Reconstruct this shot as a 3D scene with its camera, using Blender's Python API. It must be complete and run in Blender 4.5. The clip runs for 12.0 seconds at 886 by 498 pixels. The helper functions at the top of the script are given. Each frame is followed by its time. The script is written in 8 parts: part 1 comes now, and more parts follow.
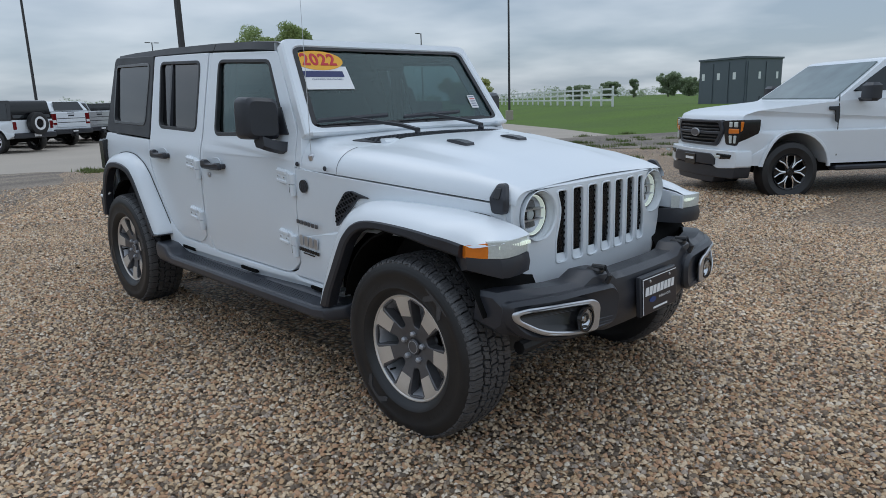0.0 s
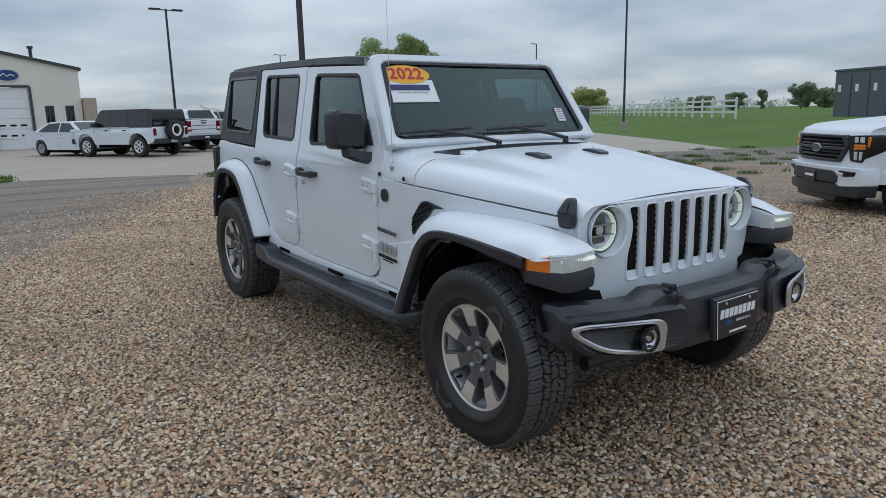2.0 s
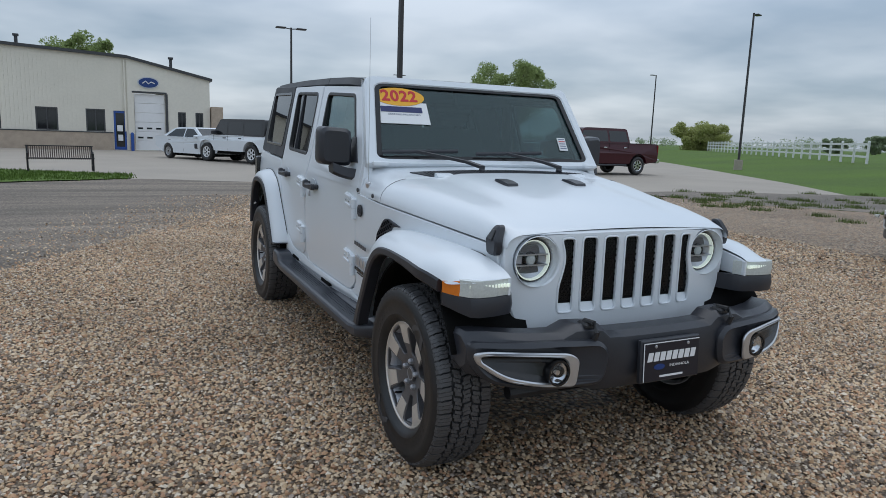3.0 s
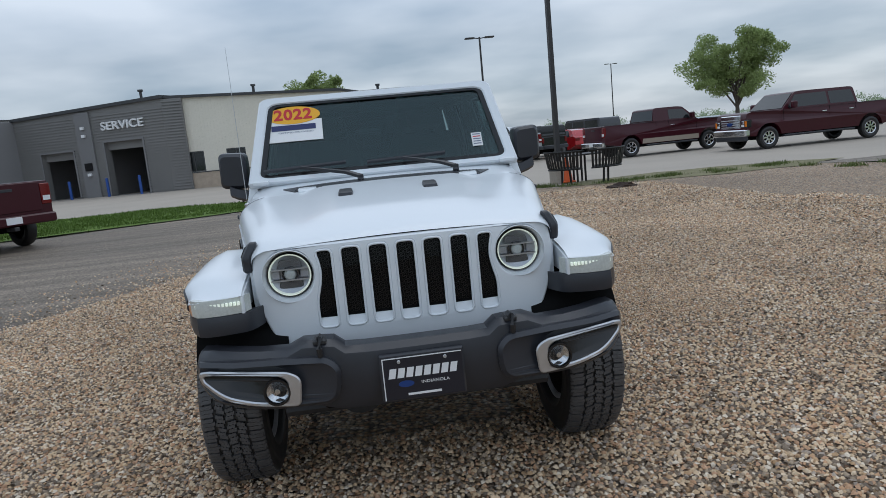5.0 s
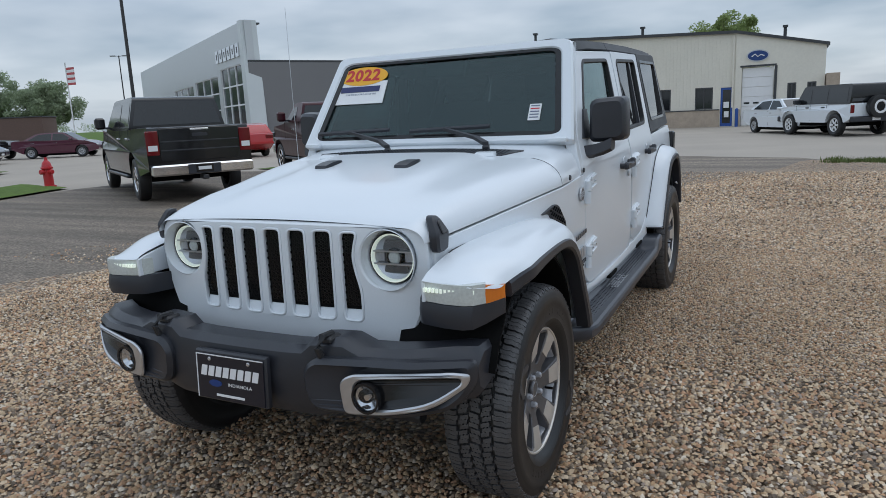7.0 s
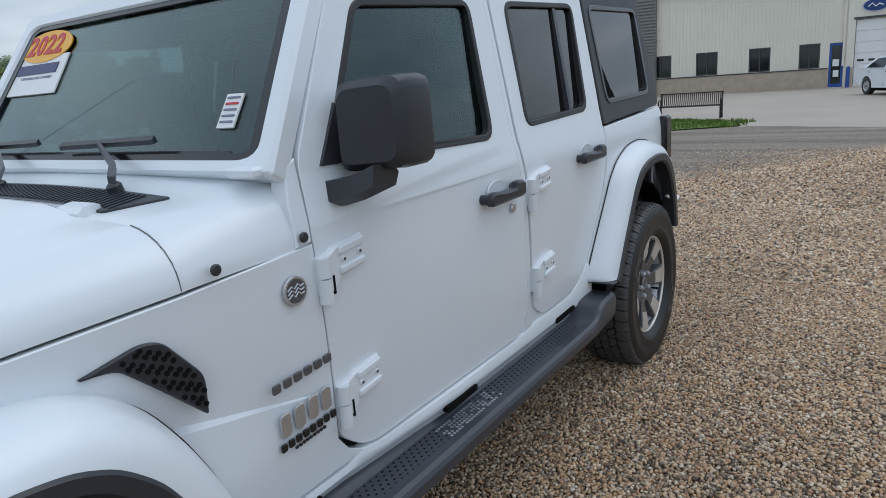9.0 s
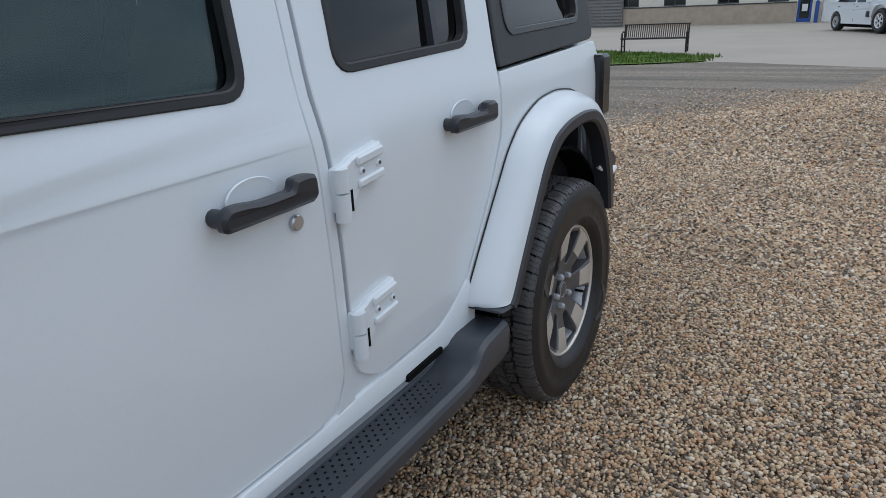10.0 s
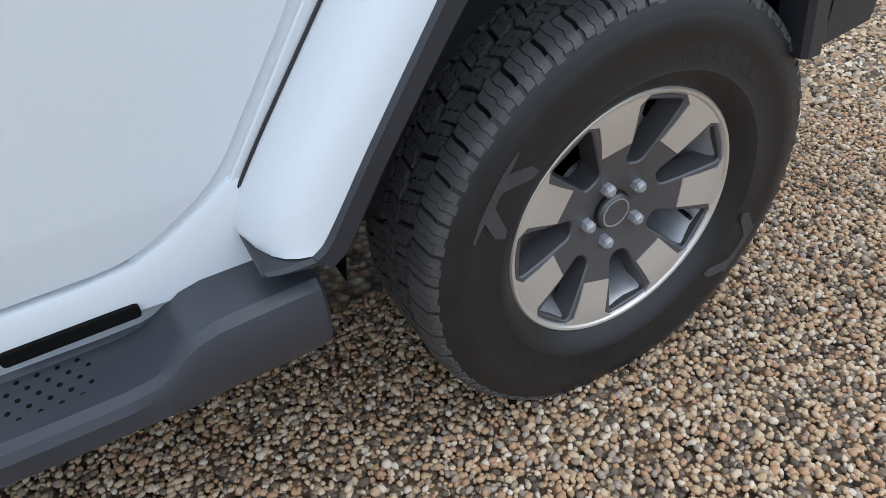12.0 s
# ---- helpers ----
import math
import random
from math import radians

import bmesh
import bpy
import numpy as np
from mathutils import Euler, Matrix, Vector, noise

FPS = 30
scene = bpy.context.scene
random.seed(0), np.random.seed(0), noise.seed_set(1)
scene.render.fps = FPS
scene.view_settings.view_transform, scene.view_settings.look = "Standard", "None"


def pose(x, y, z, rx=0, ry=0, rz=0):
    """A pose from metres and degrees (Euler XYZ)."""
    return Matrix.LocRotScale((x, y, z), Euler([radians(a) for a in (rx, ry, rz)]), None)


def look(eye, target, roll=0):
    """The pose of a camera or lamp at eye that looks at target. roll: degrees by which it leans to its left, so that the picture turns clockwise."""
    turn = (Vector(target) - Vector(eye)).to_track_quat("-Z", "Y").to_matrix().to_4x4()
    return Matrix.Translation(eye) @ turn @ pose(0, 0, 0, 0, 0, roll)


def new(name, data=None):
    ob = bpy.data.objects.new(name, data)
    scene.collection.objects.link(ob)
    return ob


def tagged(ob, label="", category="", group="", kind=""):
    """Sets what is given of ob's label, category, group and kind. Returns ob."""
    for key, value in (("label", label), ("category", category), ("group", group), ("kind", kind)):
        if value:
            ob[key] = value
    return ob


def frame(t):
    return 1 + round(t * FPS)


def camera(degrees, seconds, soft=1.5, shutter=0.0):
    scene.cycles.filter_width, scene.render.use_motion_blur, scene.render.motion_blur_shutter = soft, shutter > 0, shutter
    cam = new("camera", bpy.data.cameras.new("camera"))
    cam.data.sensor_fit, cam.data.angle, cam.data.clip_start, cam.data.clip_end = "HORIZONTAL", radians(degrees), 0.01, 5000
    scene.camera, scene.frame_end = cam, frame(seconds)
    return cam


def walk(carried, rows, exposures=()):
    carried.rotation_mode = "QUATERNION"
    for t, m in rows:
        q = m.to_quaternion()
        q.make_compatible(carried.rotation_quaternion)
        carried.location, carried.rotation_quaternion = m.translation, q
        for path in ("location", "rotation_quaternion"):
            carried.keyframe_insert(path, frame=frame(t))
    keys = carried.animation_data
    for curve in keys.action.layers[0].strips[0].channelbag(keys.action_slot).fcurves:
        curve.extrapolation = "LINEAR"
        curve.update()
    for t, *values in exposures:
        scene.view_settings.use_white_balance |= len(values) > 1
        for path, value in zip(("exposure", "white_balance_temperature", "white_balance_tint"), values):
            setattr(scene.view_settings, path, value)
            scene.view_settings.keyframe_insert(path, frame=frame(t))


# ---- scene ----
cam = camera(66.3, 12.0, soft=0.5)
PATH = [
    (0, (-2.685, -2.083, 1.416), (-1.315, -0.69, 0.989), -1.7),
    (0.5, (-2.69, -2.082, 1.415), (-1.315, -0.691, 0.997), -1.2),
    (1, (-2.687, -2.087, 1.42), (-1.32, -0.687, 1.004), -1.2),
    (1.5, (-2.68, -2.11, 1.419), (-1.377, -0.647, 1.017), -2.0),
    (2, (-2.586, -2.23, 1.427), (-1.455, -0.628, 1.036), -1.3),
    (2.5, (-2.315, -2.494, 1.433), (-1.386, -0.77, 1.024), 1.4),
    (3, (-2.004, -2.658, 1.427), (-1.134, -0.887, 1.101), 2.0),
    (3.2, (-1.839, -2.707, 1.428), (-0.974, -0.943, 1.054), 2.8),
    (4.8, (-0.336, -3.045, 1.428), (0.018, -1.104, 1.096), -5.1),
    (5, (-0.134, -3.09, 1.405), (0.076, -1.126, 1.096), -5.5),
    (5.5, (0.375, -3.107, 1.417), (0.354, -1.138, 1.066), -5.1),
    (6, (0.819, -3.003, 1.416), (0.654, -1.054, 1.001), -2.0),
    (6.5, (1.299, -2.748, 1.4), (0.738, -0.863, 1.038), -2.0),
    (6.7, (1.452, -2.575, 1.405), (0.733, -0.744, 1.042), -2.6),
    (8.3, (1.962, -0.993, 1.414), (0.851, 0.607, 0.958), -1.4),
    (8.5, (1.922, -0.755, 1.427), (0.865, 0.88, 0.969), -1.0),
    (9, (1.883, -0.177, 1.426), (0.776, 1.423, 0.963), -4.0),
    (9.5, (1.764, 0.374, 1.41), (0.695, 1.969, 0.85), -2.0),
    (10, (1.694, 0.876, 1.386), (0.699, 2.478, 0.721), -2.5),
    (10.5, (1.631, 1.388, 1.318), (0.512, 2.84, 0.518), -3.0),
    (10.8, (1.568, 1.589, 1.279), (0.525, 3.053, 0.403), -0.9),
    (10.9, (1.546, 1.721, 1.27), (0.45, 3.129, 0.368), 0.9),
    (11, (1.582, 1.811, 1.25), (0.443, 3.182, 0.343), 0.2),
    (11.5, (1.582, 2.143, 1.208), (0.509, 3.42, 0.104), 2.9),
    (12, (1.582, 2.291, 1.114), (0.187, 3.016, -0.122), -2.9),
]
EXPOSURES = [(0, .39), (3, .39), (5, .38), (6.5, .41), (8.5, .51), (9.5, .54), (10.5, .46), (11.3, .57), (11.7, .88), (12, 1.10)]
walk(cam, [(t, look(eye, target, roll)) for t, eye, target, roll in PATH], EXPOSURES)

# ---------------------------------------------------------------- world and light
SUN_EL, SUN_AZ = 68.0, 35.0
world = bpy.data.worlds.new("overcast_sky")
scene.world = world
world.use_nodes = True
wn, wl = world.node_tree.nodes, world.node_tree.links
wn.clear()
w_out = wn.new("ShaderNodeOutputWorld")
w_bg = wn.new("ShaderNodeBackground")
w_sky = wn.new("ShaderNodeTexSky")
w_sky.sky_type, w_sky.sun_disc = "NISHITA", False
w_sky.sun_elevation, w_sky.sun_rotation = radians(SUN_EL), radians(SUN_AZ)
w_co = wn.new("ShaderNodeTexCoord")
w_sep = wn.new("ShaderNodeSeparateXYZ")
wl.new(w_co.outputs["Generated"], w_sep.inputs[0])
# cloud deck: a flat layer seen in perspective, so the pattern thins towards the horizon
w_add = wn.new("ShaderNodeMath"); w_add.operation = "ADD"; w_add.inputs[1].default_value = 0.16
wl.new(w_sep.outputs["Z"], w_add.inputs[0])
w_div = wn.new("ShaderNodeVectorMath"); w_div.operation = "DIVIDE"
w_comb = wn.new("ShaderNodeCombineXYZ")
for k in "XYZ":
    wl.new(w_add.outputs[0], w_comb.inputs[k])
wl.new(w_co.outputs["Generated"], w_div.inputs[0])
wl.new(w_comb.outputs[0], w_div.inputs[1])
w_noise = wn.new("ShaderNodeTexNoise")
w_noise.inputs["Scale"].default_value, w_noise.inputs["Detail"].default_value = 1.15, 4.0
w_noise.inputs["Roughness"].default_value = 0.45
wl.new(w_div.outputs[0], w_noise.inputs["Vector"])
w_cloud = wn.new("ShaderNodeValToRGB")
w_cloud.color_ramp.elements[0].position, w_cloud.color_ramp.elements[0].color = 0.34, (0.368, 0.468, 0.590, 1)
w_cloud.color_ramp.elements[1].position, w_cloud.color_ramp.elements[1].color = 0.66, (0.735, 0.815, 0.920, 1)
wl.new(w_noise.outputs["Fac"], w_cloud.inputs[0])
# an overcast dome is about twice as bright overhead as near the horizon
w_grad = wn.new("ShaderNodeValToRGB")
ge = w_grad.color_ramp.elements
ge[0].position, ge[0].color = 0.0, (0.60, 0.61, 0.62, 1)
ge[1].position, ge[1].color = 1.0, (1.08, 1.08, 1.08, 1)
for p, c in ((0.14, 0.62), (0.26, 0.86), (0.55, 1.02)):
    e = ge.new(p); e.color = (c, c, c, 1)
wl.new(w_sep.outputs["Z"], w_grad.inputs[0])
w_mul = wn.new("ShaderNodeMix"); w_mul.data_type, w_mul.blend_type = "RGBA", "MULTIPLY"
w_mul.inputs["Factor"].default_value = 1.0
wl.new(w_cloud.outputs[0], w_mul.inputs["A"])
wl.new(w_grad.outputs[0], w_mul.inputs["B"])
w_mix = wn.new("ShaderNodeMix"); w_mix.data_type, w_mix.blend_type = "RGBA", "ADD"
w_mix.inputs["Factor"].default_value = 0.02
wl.new(w_mul.outputs["Result"], w_mix.inputs["A"])
wl.new(w_sky.outputs[0], w_mix.inputs["B"])
wl.new(w_mix.outputs["Result"], w_bg.inputs[0])
w_bg.inputs[1].default_value = 0.85
wl.new(w_bg.outputs[0], w_out.inputs[0])

sun_data = bpy.data.lights.new("sun", "SUN")
sun_data.energy, sun_data.angle, sun_data.color = 0.25, radians(45), (1.0, 0.98, 0.95)
sun = new("sun", sun_data)
sun.rotation_euler = (radians(90 - SUN_EL), 0, radians(180 - SUN_AZ))


# ---------------------------------------------------------------- materials
def mat(name, color, rough=0.5, metal=0.0, vary=0.12, scale=6.0, fine=60.0, bump=0.0, bump_dist=0.01, coat=0.0, spec=0.5, island=0.0, objrand=0.0):
    """Principled material with tone variation at two scales, uneven gloss and optional fine relief."""
    m = bpy.data.materials.new(name)
    m.use_nodes = True
    n, l = m.node_tree.nodes, m.node_tree.links
    b = n["Principled BSDF"]
    b.inputs["Metallic"].default_value = metal
    b.inputs["Coat Weight"].default_value = coat
    b.inputs["Coat Roughness"].default_value = 0.06
    b.inputs["Specular IOR Level"].default_value = spec
    tc = n.new("ShaderNodeTexCoord")
    a = n.new("ShaderNodeTexNoise"); a.inputs["Scale"].default_value = scale; a.inputs["Detail"].default_value = 4
    f = n.new("ShaderNodeTexNoise"); f.inputs["Scale"].default_value = fine; f.inputs["Detail"].default_value = 3
    l.new(tc.outputs["Object"], a.inputs["Vector"]); l.new(tc.outputs["Object"], f.inputs["Vector"])
    mx = n.new("ShaderNodeMath"); mx.operation = "ADD"
    l.new(a.outputs["Fac"], mx.inputs[0]); l.new(f.outputs["Fac"], mx.inputs[1])
    src = mx.outputs[0]
    if island or objrand:
        node = n.new("ShaderNodeNewGeometry" if island else "ShaderNodeObjectInfo")
        r = n.new("ShaderNodeMath"); r.operation = "MULTIPLY_ADD"
        r.inputs[1].default_value = (island or objrand)
        l.new(node.outputs["Random Per Island" if island else "Random"], r.inputs[0]); l.new(src, r.inputs[2])
        src = r.outputs[0]
    mr = n.new("ShaderNodeMapRange")
    mr.inputs["From Min"].default_value, mr.inputs["From Max"].default_value = 0.6, 1.4 + (island or objrand)
    mr.inputs["To Min"].default_value, mr.inputs["To Max"].default_value = 1 - vary, 1 + vary
    l.new(src, mr.inputs["Value"])
    mc = n.new("ShaderNodeVectorMath"); mc.operation = "SCALE"
    mc.inputs[0].default_value = color
    l.new(mr.outputs[0], mc.inputs["Scale"])
    l.new(mc.outputs[0], b.inputs["Base Color"])
    rr = n.new("ShaderNodeMapRange")
    rr.inputs["To Min"].default_value, rr.inputs["To Max"].default_value = max(0.02, rough * 0.8), min(1, rough * 1.2)
    l.new(a.outputs["Fac"], rr.inputs["Value"]); l.new(rr.outputs[0], b.inputs["Roughness"])
    if bump:
        bp = n.new("ShaderNodeBump"); bp.inputs["Strength"].default_value, bp.inputs["Distance"].default_value = bump, bump_dist
        l.new(f.outputs["Fac"], bp.inputs["Height"]); l.new(bp.outputs[0], b.inputs["Normal"])
    return m


def glass(name, tint, gloss=0.03, base=0.06, sheen=(1, 1, 1)):
    m = bpy.data.materials.new(name)
    m.use_nodes = True
    n, l = m.node_tree.nodes, m.node_tree.links
    n.clear()
    o = n.new("ShaderNodeOutputMaterial"); mix = n.new("ShaderNodeMixShader")
    t = n.new("ShaderNodeBsdfTransparent"); t.inputs[0].default_value = (*tint, 1)
    g = n.new("ShaderNodeBsdfGlossy"); g.inputs["Roughness"].default_value = gloss; g.inputs["Color"].default_value = (*sheen, 1)
    w = n.new("ShaderNodeLayerWeight"); w.inputs[0].default_value = 0.5
    p = n.new("ShaderNodeMath"); p.operation = "POWER"; p.inputs[1].default_value = 4.0
    q = n.new("ShaderNodeMath"); q.operation = "MULTIPLY_ADD"; q.inputs[1].default_value, q.inputs[2].default_value = 0.85, base
    l.new(w.outputs["Facing"], p.inputs[0]); l.new(p.outputs[0], q.inputs[0])
    l.new(q.outputs[0], mix.inputs[0]); l.new(t.outputs[0], mix.inputs[1]); l.new(g.outputs[0], mix.inputs[2])
    l.new(mix.outputs[0], o.inputs[0])
    return m


def leaf_mat(name, color, rough, **more):
    """Thin leaves: part of the light passes through."""
    m = mat(name, color, rough, **more)
    n, l = m.node_tree.nodes, m.node_tree.links
    b, o = n["Principled BSDF"], n["Material Output"]
    t = n.new("ShaderNodeBsdfTranslucent"); mix = n.new("ShaderNodeMixShader"); mix.inputs[0].default_value = 0.45
    l.new(b.inputs["Base Color"].links[0].from_socket, t.inputs["Color"])
    l.new(b.outputs[0], mix.inputs[1]); l.new(t.outputs[0], mix.inputs[2]); l.new(mix.outputs[0], o.inputs["Surface"])
    return m


def glow(name, color, strength):
    m = mat(name, color, 0.25)
    b = m.node_tree.nodes["Principled BSDF"]
    b.inputs["Emission Color"].default_value, b.inputs["Emission Strength"].default_value = (*color, 1), strength
    return m


def gravel_mat(name, cols, cell, bump, dark=0.35, patch=0.35, along=None):
    """Loose stone: every Voronoi cell is a pebble with a tone of its own; shade in the joints is painted by darkening
    them.
    """
    m = bpy.data.materials.new(name)
    m.use_nodes = True
    n, l = m.node_tree.nodes, m.node_tree.links
    b = n["Principled BSDF"]
    tc = n.new("ShaderNodeTexCoord")
    wob = n.new("ShaderNodeTexNoise"); wob.inputs["Scale"].default_value = cell * 0.8; wob.inputs["Detail"].default_value = 2
    l.new(tc.outputs["Object"], wob.inputs["Vector"])
    wm = n.new("ShaderNodeVectorMath"); wm.operation = "MULTIPLY_ADD"
    wm.inputs[1].default_value = (0.5 / cell,) * 3
    l.new(wob.outputs["Color"], wm.inputs[0]); l.new(tc.outputs["Object"], wm.inputs[2])
    v = n.new("ShaderNodeTexVoronoi"); v.inputs["Scale"].default_value = cell
    l.new(wm.outputs[0], v.inputs["Vector"])
    sep = n.new("ShaderNodeSeparateColor"); l.new(v.outputs["Color"], sep.inputs[0])
    ramp = n.new("ShaderNodeValToRGB"); ramp.color_ramp.interpolation = "CONSTANT"
    el = ramp.color_ramp.elements
    el[0].color = (*cols[0], 1); el[1].position, el[1].color = 1 / len(cols), (*cols[1], 1)
    for i, c in enumerate(cols[2:], 2):
        e = el.new(i / len(cols)); e.color = (*c, 1)
    l.new(sep.outputs[0], ramp.inputs[0])
    # painted occlusion: colour falls to `dark` with distance from the pebble's middle
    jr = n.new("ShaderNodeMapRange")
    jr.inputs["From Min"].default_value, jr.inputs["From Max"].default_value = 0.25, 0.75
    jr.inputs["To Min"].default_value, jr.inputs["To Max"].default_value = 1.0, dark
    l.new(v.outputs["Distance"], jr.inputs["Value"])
    big = n.new("ShaderNodeTexNoise"); big.inputs["Scale"].default_value = 0.35; big.inputs["Detail"].default_value = 5
    l.new(tc.outputs["Object"], big.inputs["Vector"])
    if along is not None:
        mp = n.new("ShaderNodeMapping"); mp.inputs["Rotation"].default_value[2] = radians(-along); mp.inputs["Scale"].default_value = (0.35, 5.0, 1)
        l.new(tc.outputs["Object"], mp.inputs["Vector"]); l.new(mp.outputs[0], big.inputs["Vector"])
    br = n.new("ShaderNodeMapRange")
    br.inputs["From Min"].default_value, br.inputs["From Max"].default_value = 0.3, 0.7
    br.inputs["To Min"].default_value, br.inputs["To Max"].default_value = 1 - patch, 1 + patch
    l.new(big.outputs["Fac"], br.inputs["Value"])
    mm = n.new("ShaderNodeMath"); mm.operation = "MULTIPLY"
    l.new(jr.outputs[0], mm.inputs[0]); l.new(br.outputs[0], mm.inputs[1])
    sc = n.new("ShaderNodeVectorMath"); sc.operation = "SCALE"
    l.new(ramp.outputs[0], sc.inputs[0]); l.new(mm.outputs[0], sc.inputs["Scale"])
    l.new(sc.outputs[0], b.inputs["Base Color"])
    b.inputs["Roughness"].default_value = 0.7
    b.inputs["Specular IOR Level"].default_value = 0.35
    inv = n.new("ShaderNodeMath"); inv.operation = "SUBTRACT"; inv.inputs[0].default_value = 1
    l.new(v.outputs["Distance"], inv.inputs[1])
    bp = n.new("ShaderNodeBump"); bp.inputs["Strength"].default_value, bp.inputs["Distance"].default_value = bump, 0.5 / cell
    l.new(inv.outputs[0], bp.inputs["Height"]); l.new(bp.outputs[0], b.inputs["Normal"])
    return m


STONE_COLS = [(0.51, 0.355, 0.215), (0.62, 0.475, 0.325), (0.43, 0.275, 0.155), (0.33, 0.25, 0.175), (0.65, 0.55, 0.43), (0.48, 0.285, 0.165), (0.20, 0.150, 0.108), (0.56, 0.415, 0.27), (0.45, 0.265, 0.16), (0.13, 0.098, 0.072), (0.36, 0.29, 0.235), (0.59, 0.425, 0.275)]
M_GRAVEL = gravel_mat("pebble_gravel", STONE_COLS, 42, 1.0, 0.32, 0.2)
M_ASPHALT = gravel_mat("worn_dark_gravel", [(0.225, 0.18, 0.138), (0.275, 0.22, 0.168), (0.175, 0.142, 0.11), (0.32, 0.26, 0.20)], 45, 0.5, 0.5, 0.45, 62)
M_CONCRETE = mat("pale_concrete", (0.385, 0.335, 0.28), 0.85, vary=0.16, scale=0.4, fine=25, bump=0.15)
M_DIRT = gravel_mat("bare_dirt", [(0.24, 0.20, 0.155), (0.30, 0.25, 0.20), (0.20, 0.165, 0.13)], 25, 0.5, 0.6)
M_GRASS = mat("mown_grass", (0.095, 0.155, 0.026), 0.9, vary=0.35, scale=0.15, fine=9, bump=0.6, bump_dist=0.05, spec=0.2)
M_VERGE = mat("patchy_verge", (0.19, 0.175, 0.095), 0.9, vary=0.4, scale=1.2, fine=14, bump=0.5, bump_dist=0.03, spec=0.2)
M_BLADE = mat("grass_blades", (0.095, 0.155, 0.030), 0.8, vary=0.35, island=0.6, spec=0.2)
M_WEED = mat("dull_weeds", (0.13, 0.165, 0.055), 0.8, vary=0.4, island=0.6, spec=0.2)
M_LEAF = leaf_mat("tree_leaves", (0.30, 0.37, 0.15), 0.7, vary=0.4, island=0.8, spec=0.2)
M_LEAF_YELLOW = leaf_mat("spring_leaves", (0.41, 0.43, 0.17), 0.7, vary=0.4, island=0.8, spec=0.2)
# distance haze is mixed into this leaf colour: paler and greyer than the near leaves
M_LEAF_HAZE = leaf_mat("hazed_far_leaves", (0.35, 0.41, 0.27), 0.8, vary=0.4, island=0.8, spec=0.1)
M_BARK = mat("grey_bark", (0.10, 0.08, 0.065), 0.9, vary=0.3, scale=8, bump=0.6)
M_WHITE = mat("white_paint", (0.745, 0.785, 0.82), 0.34, vary=0.02, scale=2, fine=200, coat=0.6)
M_WHITE.node_tree.nodes["Principled BSDF"].inputs["Coat Roughness"].default_value = 0.16
M_BLACK_PLASTIC = mat("grained_black_plastic", (0.028, 0.030, 0.037), 0.36, vary=0.2, fine=900, bump=0.15, bump_dist=0.001)
# damp step: part of its sheen is painted as a paler, bluer base colour
M_STEP = mat("damp_sheen_step_plastic", (0.046, 0.050, 0.061), 0.35, vary=0.3, scale=5, fine=700, bump=0.15, bump_dist=0.001)
M_RUBBER = mat("tyre_rubber", (0.014, 0.014, 0.015), 0.46, vary=0.35, scale=14, fine=260, bump=0.12, bump_dist=0.002, spec=0.5)
M_DARK = mat("dark_cavity", (0.008, 0.008, 0.008), 0.95, vary=0.2, spec=0.08)
M_GLOSS_BLACK = mat("gloss_black", (0.012, 0.012, 0.013), 0.18, vary=0.1)
M_CHROME = mat("bright_metal", (0.72, 0.72, 0.73), 0.16, 1.0, vary=0.05)
M_SATIN = mat("satin_silver", (0.58, 0.59, 0.61), 0.32, 0.85, vary=0.05)
M_MACHINED = mat("machined_alloy", (0.70, 0.66, 0.61), 0.36, 0.55, vary=0.06, fine=300)
M_RIM_GREY = mat("dark_grey_alloy", (0.125, 0.124, 0.130), 0.36, 0.45, vary=0.12)
M_BARREL = mat("grey_painted_barrel", (0.44, 0.445, 0.47), 0.34, 0.35, vary=0.15)
M_SCUFF = mat("grey_scuffed_rubber", (0.055, 0.055, 0.058), 0.5, vary=0.3)
# paler than the carcass for wear and for light on the blocks, both in the colour
M_TREAD = mat("worn_lit_tread_rubber", (0.074, 0.073, 0.075), 0.46, vary=0.35, scale=20, fine=260, bump=0.3, bump_dist=0.002)
M_STEEL_DARK = mat("dark_painted_steel", (0.03, 0.03, 0.032), 0.45, vary=0.2)
M_LENS = glass("clear_lens", (0.90, 0.92, 0.94), 0.02, 0.025)
M_WINDOW = glass("green_tinted_glass", (0.48, 0.58, 0.59), 0.004, 0.060, (0.86, 1.0, 0.98))
M_WINDOW_DARK = glass("dark_tinted_glass", (0.07, 0.08, 0.09), 0.004, 0.052)
# pale mottled base colour imitates the sky's reflection in the near pickup's windshield
M_WINDSHIELD_SKY = mat("sky_pale_windshield", (0.15, 0.19, 0.19), 0.05, vary=0.3, scale=1.4, fine=3, spec=0.9)
M_CARGLASS = mat("far_car_glass", (0.015, 0.018, 0.02), 0.06, vary=0.1, spec=0.6)
M_AMBER = mat("amber_lens", (0.75, 0.20, 0.02), 0.15, vary=0.08)
M_RED_LENS = mat("red_lens", (0.15, 0.005, 0.007), 0.15, vary=0.1)
M_DRL = glow("white_led_lens", (0.78, 0.86, 0.76), 0.32)
M_LAMP_CLEAR = mat("clear_lamp_plastic", (0.58, 0.61, 0.58), 0.14, vary=0.15, fine=120, spec=0.7)
M_MAROON = mat("maroon_paint", (0.046, 0.002, 0.008), 0.32, vary=0.06, coat=0.1, spec=0.35)
M_BLACK_PAINT = mat("black_paint", (0.005, 0.005, 0.006), 0.2, vary=0.05, coat=0.3)
